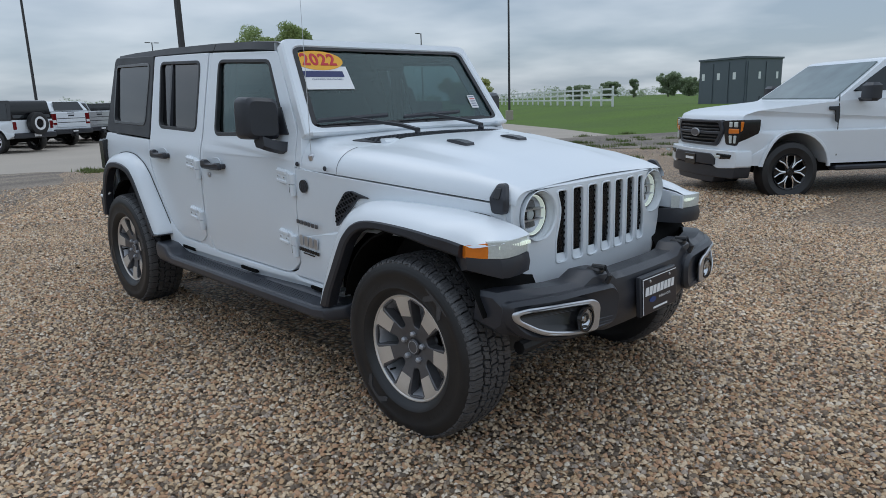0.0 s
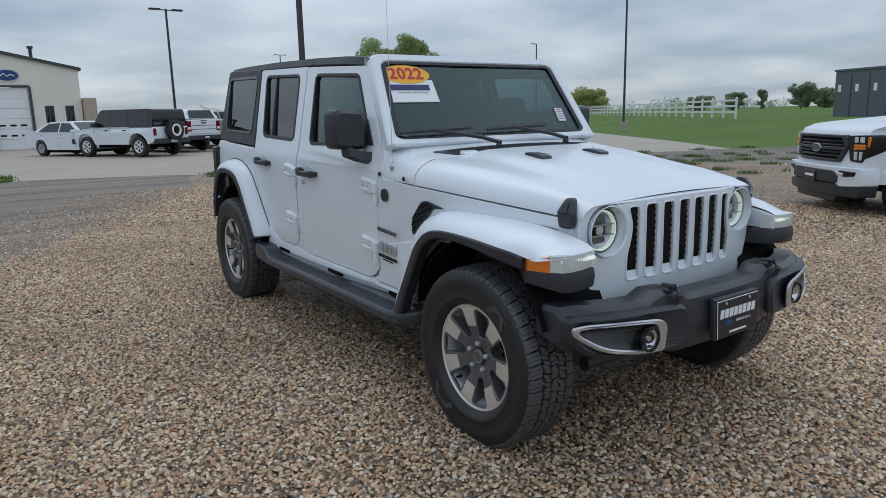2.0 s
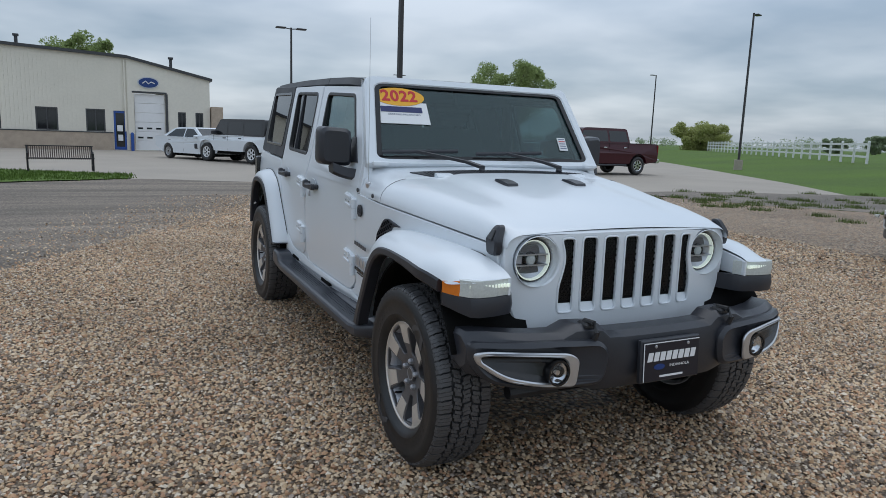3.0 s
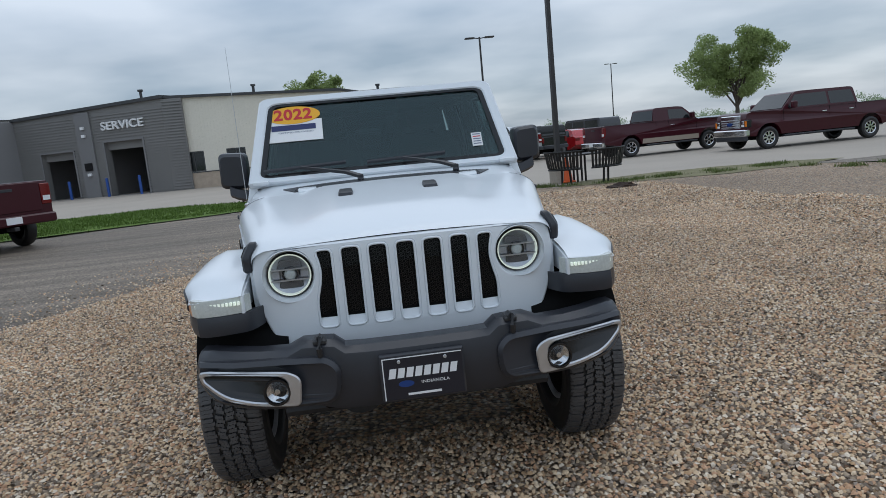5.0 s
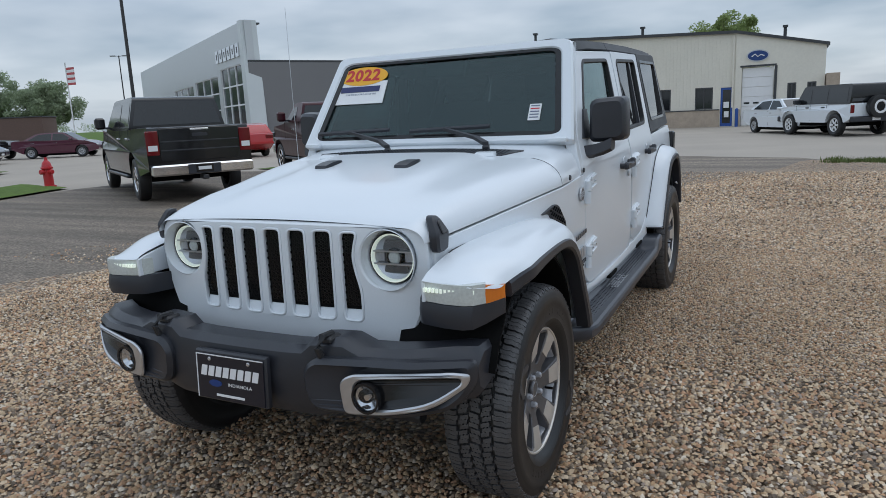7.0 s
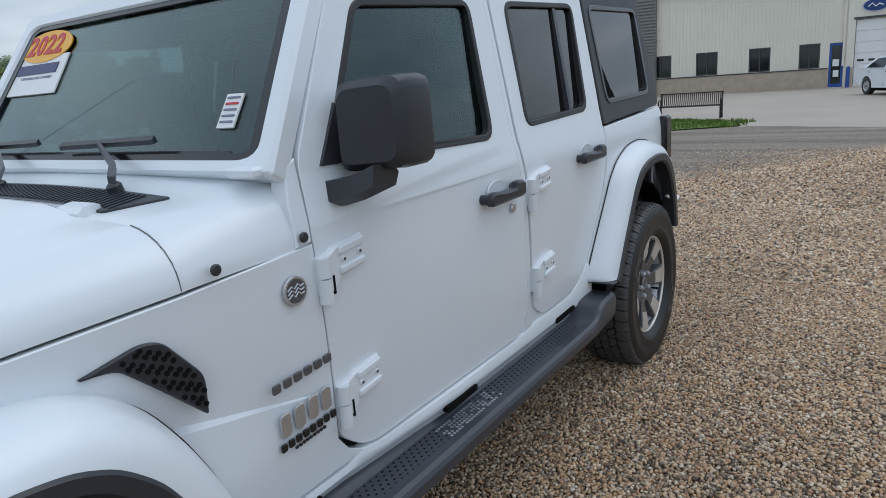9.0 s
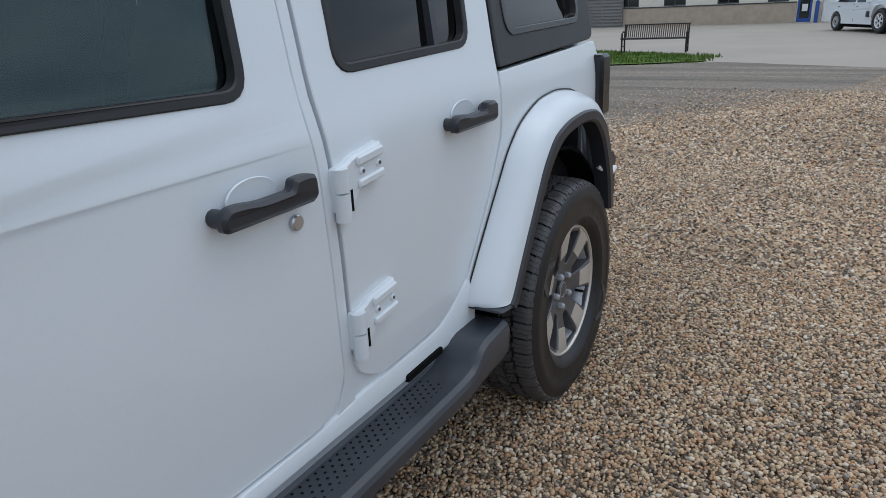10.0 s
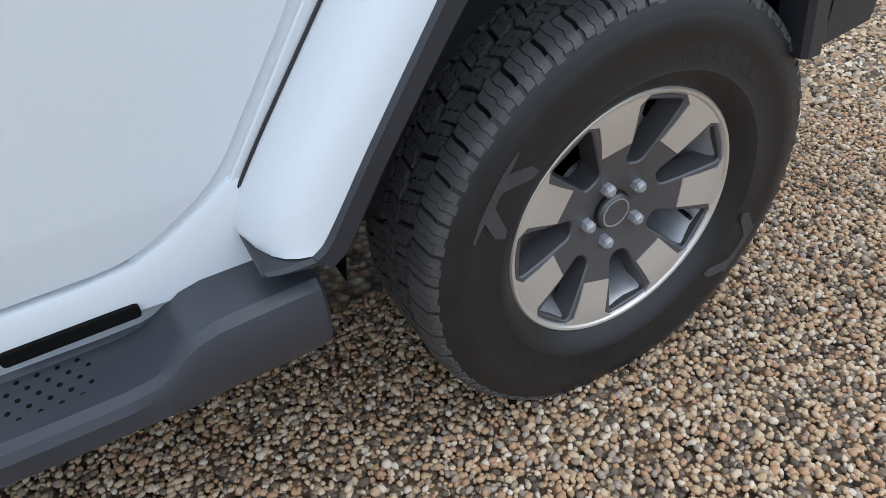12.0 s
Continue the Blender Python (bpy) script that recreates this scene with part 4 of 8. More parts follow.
def wheel_part(cx, cy, cz, s, parent, name="wheel", rot=0.0, seed=3):
    """Wheel with tyre (> tread), rim (> spokes, nuts, cap); s is the side its face looks to."""
    w = new(name); w.parent = parent; w.matrix_local = pose(cx, cy, cz, rot, 0, 0) @ Matrix.Diagonal((s, 1, 1, 1))
    R = 0.403
    pl = lambda a, p, q: (a, p, q)
    bm = bmesh.new()
    side = [(.106, .3925), (.118, .382), (.126, .362), (.1275, .3555), (.1292, .352), (.1296, .330), (.1280, .3265), (.1285, .300), (.1262, .276), (.1272, .2735), (.1262, .2705), (.1195, .258), (.117, .2555), (.110, .246), (.095, .235)]
    lathe(bm, [(-a, r) for a, r in side[::-1]] + [(-.10, .3885), (0, .3905), (.10, .3885)] + side, pl, 80, True)
    tyre = part("tyre", bm, M_RUBBER, w, "black all-terrain tyre with worn damp tread")
    # tread: five rows of stepped blocks, each cut by fine zigzag sipes; the shoulder blocks wrap over the edge
    rnd = random.Random(seed)
    n, gap, sipe = 46, .0175, .0034
    pitch = 2 * math.pi / n
    zig = (0, .0045, -.0045, .0045, -.003, .002)

    def lug(bm, prof, lo, hi, slope, z0, z1, depth):
        """One solid piece of a block over an axial profile, between two zigzag edges."""
        a0 = prof[len(prof) // 2][0]
        ring = []
        for k, (a, r) in enumerate(prof):
            q = slope * (a - a0)
            t0, t1 = lo + q + zig[k % 6] * z0, hi + q + zig[k % 6] * z1
            ring.append([bm.verts.new((a * f, e * math.cos(t), e * math.sin(t))) for t, e, f in ((t0, r, 1), (t1, r, 1), (t1, r - depth, .975), (t0, r - depth, .975))])
        for p, q in zip(ring, ring[1:]):
            for k in range(4):
                bm.faces.new((p[k], p[(k + 1) % 4], q[(k + 1) % 4], q[k]))
        bm.faces.new(ring[0][::-1]); bm.faces.new(ring[-1])

    for sg, a0, a1, ph, slope in ((1, -.0160, .0160, .0, .5), (1, .0250, .0555, .45, -.7), (-1, .0250, .0555, .2, -.7)):
        bm = bmesh.new()
        for k in range(n):
            th = pitch * (k + ph)
            top = .4025 - a1 * .02 + rnd.uniform(-.0007, .0007)
            wid = (pitch - gap) / 3
            for m in range(3):
                step = (.003, -.002, .0035)[m] * (1 if k % 2 else -1)
                prof = [(sg * (a0 + step + (a1 - a0) * f), top) for f in (0, .2, .4, .6, .8, 1)]
                lo = th + m * wid + (sipe / 2 if m else 0); hi = th + (m + 1) * wid - (sipe / 2 if m < 2 else 0)
                lug(bm, prof, lo, hi, slope, 1.0 if m else .6, 1.0 if m < 2 else .6, .0125)
        part("tread", bm, M_TREAD, tyre)
    for sg in (-1, 1):
        bm = bmesh.new()
        for k in range(n):
            th = pitch * (k + (.7 if sg > 0 else .1))
            wid = (pitch - gap) / 3
            for m in range(3):
                step = (.0035, -.0025, .003)[m]
                end = (.3835, .3775, .3825)[m] if k % 2 else (.380, .385, .3775)[m]
                prof = [(sg * (.0645 + step), .4010), (sg * .080, .4000), (sg * .0955, .3975), (sg * .1065, .3940), (sg * .1145, .3895), (sg * .1205, end)]
                lo = th + m * wid + (sipe / 2 if m else 0); hi = th + (m + 1) * wid - (sipe / 2 if m < 2 else 0)
                lug(bm, prof, lo, hi, sg * .35, 1.0 if m else .5, 1.0 if m < 2 else .5, .0115)
        part("shoulder_tread", bm, M_TREAD, tyre)
    # raised lettering on the sidewall as plain bars, and scuffed grey arrow bands
    for base, cnt in ((0.6, 6), (3.75, 6)):
        for k in range(cnt):
            bm = bmesh.new()
            t0 = base + k * 0.115
            vs = []
            for a in (.125, .1286):
                for r, dt in ((.292, 0), (.292, .060), (.313, .060), (.313, 0)):
                    vs.append(bm.verts.new((a, r * math.cos(t0 + dt), r * math.sin(t0 + dt))))
            for f in ((4, 5, 6, 7), (0, 1, 5, 4), (1, 2, 6, 5), (2, 3, 7, 6), (3, 0, 4, 7)):
                bm.faces.new([vs[i] for i in f])
            part("sidewall_mark", bm, M_RUBBER, tyre)
    for t0, sg in ((2.2, 1), (2.6, -1), (5.3, 1), (5.8, -1)):
        bm = bmesh.new()
        arc = [(0, .282, .300), (.05, .284, .318), (.10, .300, .335), (.16, .322, .338), (.30, .329, .339), (.42, .334, .339)]
        loft(bm, [[(.1268, ri * math.cos(t0 + sg * dt), ri * math.sin(t0 + sg * dt)), (.1302, ri * math.cos(t0 + sg * dt), ri * math.sin(t0 + sg * dt)), (.1303, ro * math.cos(t0 + sg * dt), ro * math.sin(t0 + sg * dt)), (.1268, ro * math.cos(t0 + sg * dt), ro * math.sin(t0 + sg * dt))] for dt, ri, ro in arc])
        part("scuffed_band", bm, M_SCUFF, tyre)
    # rim: barrel, pierced face with seven windows, machined spoke ends and lip
    bm = bmesh.new()
    lathe(bm, [(-.10, .232), (-.09, .222), (-.02, .204), (.045, .206), (.080, .216), (.096, .226), (.096, .236), (.085, .238), (-.10, .238)], pl, 64, True)
    rim = part("rim", bm, M_BARREL, w, "seven-spoke alloy rim, grey with machined spoke faces")
    bm = bmesh.new(); lathe(bm, [(.088, .2255), (.0955, .2262), (.1005, .2300), (.1015, .2345), (.098, .238), (.088, .238)], pl, 64, True)
    part("rim_lip", bm, M_MACHINED, rim)
    dish = lambda r: 0.095 - 0.26 * max(0, 0.21 - r) ** 1.15
    wins = []
    for k in range(7):
        t = 2 * math.pi * k / 7 + 0.2
        c, q = math.cos(t), math.sin(t)
        hole = rounded([(-.017, .096), (.017, .096), (.029, .148), (.0445, .2145), (-.0445, .2145), (-.029, .148)], [.014, .014, .05, .012, .012, .05], 4)
        wins.append([(v * c - u * q, v * q + u * c) for u, v in hole])
    circ = [(.2255 * math.cos(a * math.pi / 42), .2255 * math.sin(a * math.pi / 42)) for a in range(84)]
    bore = [(.036 * math.cos(a * math.pi / 20), .036 * math.sin(a * math.pi / 20)) for a in range(40)]
    bm = bmesh.new()
    slab(bm, circ, 0, -.052, lambda u, v, d: (dish(math.hypot(u, v)) + d, u * (1 - d * .3), v * (1 - d * .3)), .003, wins + [bore])
    part("rim_face", bm, M_RIM_GREY, rim)
    for k in range(7):
        t = 2 * math.pi * (k + .5) / 7 + 0.2
        c, q = math.cos(t), math.sin(t)
        ed = lambda v: v * math.sin(math.pi / 7) * .985 - (.030 + (v - .150) * .2248) * 1.11 - .0015
        pad = [(-ed(.150) - .001, .139), (-ed(.18), .18), (-ed(.210) + .001, .210), (-ed(.214) - .018, .2185), (-.062, .2195), (-.030, .2255), (0, .2268), (.030, .2255), (.062, .2195), (ed(.214) + .018, .2185), (ed(.210) - .001, .210), (ed(.18), .18), (ed(.150) + .001, .139)]
        bm = bmesh.new()
        slab(bm, pad, 0, 1, lambda u, v, d, c=c, q=q: (dish(math.hypot(u, v)) + .0022 - d * .006, v * c - u * q, v * q + u * c), 0)
        part("machined_face", bm, M_MACHINED, rim)
    bm = bmesh.new(); lathe(bm, [(.0, .0), (.052, .0), (.054, .036), (.030, .060), (.0, .085)], pl, 36)
    part("hub", bm, M_RIM_GREY, rim)
    bm = bmesh.new(); disc(bm, (.064, 0, 0), (1, 0, 0), .034, .010, 28, .004); cap = part("centre_cap", bm, M_RIM_GREY, rim)
    bm = bmesh.new(); lathe(bm, [(.073, .0285), (.0755, .0285), (.0755, .026), (.073, .026)], pl, 28, True); part("cap_ring", bm, M_BARREL, cap)
    for k in range(5):
        t = 2 * math.pi * k / 5 + 0.5
        bm = bmesh.new(); disc(bm, (.060, .0600 * math.cos(t), .0600 * math.sin(t)), (1, 0, 0), .0125, .022, 6, .003); disc(bm, (.080, .0600 * math.cos(t), .0600 * math.sin(t)), (1, 0, 0), .0105, .006, 10, .004); part("lug_nut", bm, M_BARREL, rim)
    bm = bmesh.new(); lathe(bm, [(-.03, .06), (-.03, .172), (-.055, .172), (-.055, .06)], pl, 40, True); part("brake_disc", bm, M_SATIN, w)
    bm = bmesh.new(); lathe(bm, [(-.085, .0), (-.085, .215), (-.06, .215), (-.03, .1), (-.03, 0)], pl, 32); part("back_plate", bm, M_DARK, w)
    bm = bmesh.new(); tube(bm, [(.05, .17, -.12), (.085, .163, -.115)], .005, 6); part("valve", bm, M_GLOSS_BLACK, w)
    return w


def flare(name, s, T, B, I, xin, xout, parent, lip_from=-9.0, crown=0.0):
    """Wheel-arch flare: white cap between curves T (at the body) and B, black lip from B to I; all in (y, z)."""
    f = new(name); f.parent = parent
    tagged(f, "white wheel-arch flare with a black plastic lip")
    def dense(c):
        out = []
        for a, b in zip(c, c[1:]):
            for k in range(4):
                out.append(tuple(a[i] + (b[i] - a[i]) * k / 4 for i in (0, 1)))
        out.append(c[-1])
        for _ in range(2):
            out = [out[0]] + [tuple((out[i - 1][j] + 2 * out[i][j] + out[i + 1][j]) / 4 for j in (0, 1)) for i in range(1, len(out) - 1)] + [out[-1]]
        return out
    T, B, I = dense(T), dense(B), dense(I)
    white, black = [], []
    n = len(T)
    for k, (t, b, i) in enumerate(zip(T, B, I)):
        xo = xout(b[0])
        xi = xin(t[0])
        mix = lambda q: (t[0] + (b[0] - t[0]) * q, t[1] + (b[1] - t[1]) * q)
        pts = []
        for fx, q in ((0.0, 0.0), (0.15, 0.03), (0.50, 0.17), (0.75, 0.36), (0.88, 0.54), (0.96, 0.76), (1.0, 1.0)):
            y, z = mix(q)
            pts.append((s * (xi + (xo - xi) * fx), y, z + crown * math.sin(math.pi * fx) * smooth01(-.46, -.30, t[0]) * smooth01(.62, .35, t[0])))
        inner = [(s * (xi + (xo - .02 - xi) * fx), *mix(min(1, q + .12))) for fx, q in ((.97, .88), (.70, .42), (.1, .12))]
        white.append(pts + inner)
        if b[0] < lip_from:
            continue
        black.append([(s * (xo + .001), b[0], b[1]), (s * (xo + .008), b[0] + (i[0] - b[0]) * .15, b[1] + (i[1] - b[1]) * .15), (s * (xo + .010), b[0] + (i[0] - b[0]) * .8, b[1] + (i[1] - b[1]) * .8), (s * (xo + .002), *i), (s * (xo - .05), i[0], i[1]), (s * (xo - .05), b[0], b[1] - .004)])
    bm = bmesh.new(); loft(bm, white); part("cap", bm, M_WHITE, f)
    # added black bead draws the shadow line where the flare meets the body
    edge = [(s * (max(xin(y), side_x(z, y)) + .003), y, z + .001) for y, z in T if crown == 0 or -.30 < y]
    bm = bmesh.new(); tube(bm, edge, .0024, 6); part("gasket", bm, M_RUBBER, f, "thin black bead drawn as the flare's shadow line")
    bm = bmesh.new(); loft(bm, black); part("lip", bm, M_BLACK_PLASTIC, f, "black plastic lip")
    return f


F_T = [(-.472, .926), (-.435, .944), (-.35, .962), (-.25, .976), (-.09, .988), (.08, .995), (.20, .997), (.30, .992), (.385, .962), (.45, .905), (.505, .82), (.55, .725), (.588, .62), (.617, .49)]
F_B = [(-0.48, 0.915), (-0.38, 0.892), (-0.33, 0.903), (-0.25, 0.926), (-0.1, 0.939), (0.08, 0.945), (0.18, 0.942), (0.255, 0.93), (0.32, 0.9), (0.385, 0.838), (0.435, 0.752), (0.49, 0.65), (0.545, 0.555), (0.575, 0.485)]
F_I = [(-0.48, 0.82), (-0.395, 0.832), (-0.325, 0.85), (-0.22, 0.876), (-0.08, 0.897), (0.08, 0.909), (0.16, 0.908), (0.23, 0.896), (0.285, 0.872), (0.34, 0.82), (0.385, 0.735), (0.43, 0.655), (0.475, 0.575), (0.51, 0.485)]
R_T = [(2.392, .583), (2.387, .594), (2.402, .635), (2.445, .70), (2.51, .79), (2.575, .88), (2.64, .965), (2.73, 1.04), (2.87, 1.09), (3.02, 1.10), (3.18, 1.08), (3.305, .99), (3.37, .82), (3.388, .63)]
R_B = [(2.458, .582), (2.474, .592), (2.500, .630), (2.54, .692), (2.59, .765), (2.645, .845), (2.70, .925), (2.775, .995), (2.88, 1.025), (3.02, 1.035), (3.16, 1.02), (3.265, .945), (3.335, .79), (3.36, .62)]
R_I = [(2.482, .556), (2.508, .575), (2.536, .624), (2.578, .69), (2.630, .765), (2.687, .845), (2.745, .91), (2.815, .962), (2.90, .985), (3.02, .995), (3.13, .982), (3.215, .905), (3.285, .76), (3.31, .62)]



def hood_w(y):
    return 0.795 - max(0.0, 0.55 - y) * 0.205


def hood_zc(y):
    pts = [(-.375, 1.106), (-.35, 1.120), (-.28, 1.140), (-.1, 1.174), (.15, 1.205), (.40, 1.236), (.57, 1.252)]
    for (a, za), (b, zb) in zip(pts, pts[1:]):
        if y <= b:
            return za + (zb - za) * (y - a) / (b - a)
    return pts[-1][1]


def hood_gap(y):
    return 1.0235 + (y + .35) * 0.083


def hood_section(y, lift=0.0):
    w, zc, zg = hood_w(y), hood_zc(y), hood_gap(y)
    out = []
    half = [k / 14 for k in range(12)] + [.82, .845, .87, .895, .92, .945, .965, .98, .992, 1.0]
    for q in [-k for k in half[:0:-1]] + half:
        a = abs(q)
        dome = 0.018 * smooth01(0.58, 0.44, a) * smooth01(-.33, -.05, y)
        sh = 0.80 + 0.08 * smooth01(.15, -.33, y)
        if a < 0.80:
            z = zc - 0.018 - 0.016 * (a / .8) ** 2 + dome
            x = q * w * sh / .80
        else:
            t = (a - .80) / .20
            z0 = zc - 0.034
            z = z0 - (z0 - zg) * (t ** 1.9)
            x = math.copysign(w * (sh + (1 - sh) * math.sin(t * math.pi / 2) ** 1.1), q)
        out.append((x, y, z + lift))
    return out


def jeep_body():
    # inner tub, dark: what shows in gaps, wheel wells and through the glass
    for nm, bx in (("floor_pan", (-.735, .735, .62, 3.42, .46, .56)), ("firewall", (-.70, .70, .70, .76, .50, 1.10)), ("door_lining", (.70, .765, .92, 3.42, .50, 1.19)), ("door_lining", (-.765, -.70, .92, 3.42, .50, 1.19)),
                   ("rear_lining", (-.70, .70, 3.37, 3.42, .5, 1.2)), ("engine_bay", (-.60, .60, -.28, .60, .62, 1.0)), ("front_frame", (-.45, .45, -.33, .7, .42, .70)), ("frame_rail", (-.5, .5, .7, 3.4, .36, .47))):
        bm = bmesh.new(); box(bm, *bx); part(nm, bm, M_INTERIOR, JEEP)
    for s in (-1, 1):
        for yc, r in ((0.0, .455), (2.97, .455)):
            rings = []
            for k in range(13):
                a = math.pi * (0.06 + 0.82 * k / 12) if yc < 1 else math.pi * k / 12
                y, z = yc + r * math.cos(a), .46 + r * math.sin(a) * 0.98
                rings.append([(s * .50, y, z), (s * .86, y, z), (s * .86, y, z + .012), (s * .50, y, z + .012)])
            bm = bmesh.new(); loft(bm, rings); part("wheel_well_liner", bm, M_DARK, JEEP)
    for s in (1, -1):
        side_panel("side_panel", s, COWL_SIDE, M_WHITE, JEEP)
        d = side_panel("front_door", s, F_DOOR, M_WHITE, JEEP, holes=[F_WIN])
        hinge(s, .885, 1.055, d); hinge(s, .905, .735, d); door_handle(s, 1.684, 1.080, d)
        bm = bmesh.new(); disc(bm, (s * side_x(1.02, 1.765), 1.765, 1.020), (s, 0, 0), .0155, .008, 20, .003); part("lock", bm, M_SATIN, d)
        side_panel("window_seal", s, inset(F_WIN, -.006), M_RUBBER, d, 0.004, .026, .003, [inset(F_WIN, .014)])
        side_panel("window_pane", s, inset(F_WIN, .004), M_WINDOW, d, -.010, .004, 0, upright=True)
        r = side_panel("rear_door", s, R_DOOR, M_WHITE, JEEP, holes=[R_WIN])
        hinge(s, 1.872, 1.072, r); hinge(s, 1.888, .758, r); door_handle(s, 2.412, 1.106, r)
        side_panel("window_seal", s, inset(R_WIN, -.006), M_RUBBER, r, 0.004, .026, .003, [inset(R_WIN, .014)])
        side_panel("window_pane", s, inset(R_WIN, .004), M_WINDOW_DARK, r, -.010, .004, 0, upright=True)
        side_panel("divider", s, [(2.345, 1.27), (2.368, 1.27), (2.438, 1.70), (2.412, 1.70)], M_BLACK_PLASTIC, r, -.002, .02, 0)
        side_panel("quarter_panel", s, QUARTER, M_WHITE, JEEP)
        side_panel("door_jamb", s, [(2.245, .572), (2.365, .66), (2.502, .86), (2.585, 1.02), (2.612, 1.19), (2.665, 1.19), (2.638, 1.01), (2.555, .845), (2.42, .645), (2.30, .56)], M_WHITE, JEEP, -.008, .02)
        tops = [(.575, .522), (.60, .524), (.93, .530), (.97, .552), (1.0, .548), (1.06, .541), (1.40, .547), (1.78, .5535), (1.84, .556), (1.93, .566), (1.98, .567), (2.20, .573), (2.265, .582), (2.31, .603), (2.36, .634), (2.40, .660), (2.43, .670)]
        bm = bmesh.new()
        loft(bm, [[(s * (side_x(zt, y) + o), y, z) for o, z in ((-.05, zt), (-.008, zt), (-.001, zt - .004), (.004, zt - .018), (.003, .512), (-.004, .502), (-.022, .470), (-.034, .430), (-.06, .430))] for y, zt in tops])
        part("rocker", bm, M_WHITE, JEEP)
        side_panel("b_pillar", s, [(1.835, .545), (1.900, .552), (1.8940, .63), (1.8713, 1.235), (1.9110, 1.722), (1.8835, 1.722), (1.8422, 1.235), (1.8642, .63)], M_WHITE, JEEP, -.003, .02, .002)
        side_panel("sill_corner", s, [(1.79, .545), (2.04, .56), (1.925, .70), (1.87, .70)], M_WHITE, JEEP, -.008, .02)
        for y0, z0 in ((.66, .486), (1.325, .490), (2.085, .503)):
            side_panel("rocker_slot", s, rounded([(y0, z0), (y0 + .165, z0 + .004), (y0 + .165, z0 + .024), (y0, z0 + .020)], .006, 2), M_DARK, JEEP, .015, .02, 0)
        flare("front_flare", s, F_T, F_B, F_I, lambda y: max(hood_w(y) - .012, .642), lambda y: .914 - .044 * smooth01(-.20, -.37, y) - .052 * max(0, (-.37 - y) / .10) ** 1.6, JEEP, -.33, .020)
        bm = bmesh.new()
        slab(bm, [(-.470, .856), (-.20, .856), (-.20, .972), (-.25, .966), (-.335, .954), (-.43, .936), (-.470, .924)], .636, .650, lambda u, v, d: (s * d, u, v), .003); part("fender_inner_wall", bm, M_WHITE, JEEP)
        flare("rear_flare", s, R_T, R_B, R_I, lambda y: .822, lambda y: .930, JEEP)
        bm = bmesh.new()
        slab(bm, rounded([(2.396, .584), (2.392, .578), (2.415, .571), (2.45, .566), (2.488, .560), (2.508, .574), (2.466, .581), (2.432, .580)], [.002, .004, .012, .02, .012, .008, .008, .01], 3), .828, .936, lambda u, v, d: (s * d, u, v), .005); part("flare_foot", bm, M_BLACK_PLASTIC, JEEP)
        # side vent behind the flare
        vent = rounded([(.468 + (u - .43) * .72, .952 + (v - .955) * .98) for u, v in ((.27, 1.005), (.42, 1.035), (.47, 1.028), (.565, .935), (.560, .85), (.47, .92), (.36, 1.0))], [.005, .02, .02, .02, .01, .04, .02], 4)
        vp = side_panel("fender_vent", s, vent, M_BLACK_PLASTIC, JEEP, .006, .02, .003, label="black honeycomb side vent")
        bm = bmesh.new()
        for r_i in range(9):
            for c_i in range(9):
                y, z = .425 + c_i * .0155 + (r_i % 2) * .0075, 1.035 - r_i * .014 - c_i * .0075
                if inside((y, z), inset(vent, .006)):
                    x = side_x(z, y) + .005
                    disc(bm, (s * x, y, z), (s, 0, 0), .0052, .004, 6)
        part("mesh_cell", bm, M_DARK, vp)
        # badges as plain shapes: round medallion, three lines of raised lettering
        bd = new("badge"); bd.parent = JEEP
        x = side_x(1.02)
        bm = bmesh.new(); disc(bm, (s * (x - .002), .812, 1.025), (s, 0, 0), .033, .006, 28, .002); part("medallion", bm, M_SATIN if s > 0 else M_GLOSS_BLACK, bd)
        bm = bmesh.new(); disc(bm, (s * (x + .003), .812, 1.025), (s, 0, 0), .027, .002, 24)
        part("medallion_face", bm, M_RIM_GREY if s > 0 else M_BLACK_PLASTIC, bd)
        bm = bmesh.new(); lathe(bm, [(0, .0325), (.007, .0320), (.007, .0285), (0, .0280)], lambda a, p, q: (s * (x - .001 + a), .812 + p, 1.025 + q), 32, True); part("medallion_ring", bm, M_SATIN if s > 0 else M_BLACK_PLASTIC, bd)
        bm = bmesh.new()
        for dz in (-.010, -.001, .008):
            tube(bm, [(s * (x + .005), .812 + u, 1.025 + dz + h_) for u, h_ in ((-.024, -.003), (-.012, .005), (-.004, -.002), (.006, .007), (.014, .0), (.024, .003))], .0022, 6)
        part("medallion_relief", bm, M_SATIN if s > 0 else M_BLACK_PLASTIC, bd)
        for z, w, h, mt, n in ((.835, .19, .020, M_RIM_GREY, 6), (.742, .17, .055, M_SATIN, 4), (.693, .18, .018, M_GLOSS_BLACK, 8), (.675, .10, .006, M_GLOSS_BLACK, 9)):
            for k in range(n):
                bm = bmesh.new()
                y0 = .81 - w / 2 + w * k / n
                lean = .15 * h
                slab(bm, rounded([(y0, z - h / 2), (y0 + w / n * .70, z - h / 2), (y0 + w / n * .70, z + h / 2), (y0, z + h / 2)], h * .2, 2), side_x(z) - .002, side_x(z) + .004, lambda u, v, d: (s * d, u, v + (u - .81) * .06 * 1), .0008)
                part("raised_mark", bm, mt, bd)
        # cowl side above the hood line, with two rubber buttons
        side_panel("cowl_side", s, [(.845, 1.110), (.8905, 1.114), (.906, 1.300), (.872, 1.285), (.850, 1.20)], M_WHITE, JEEP, 0, .05, .003)
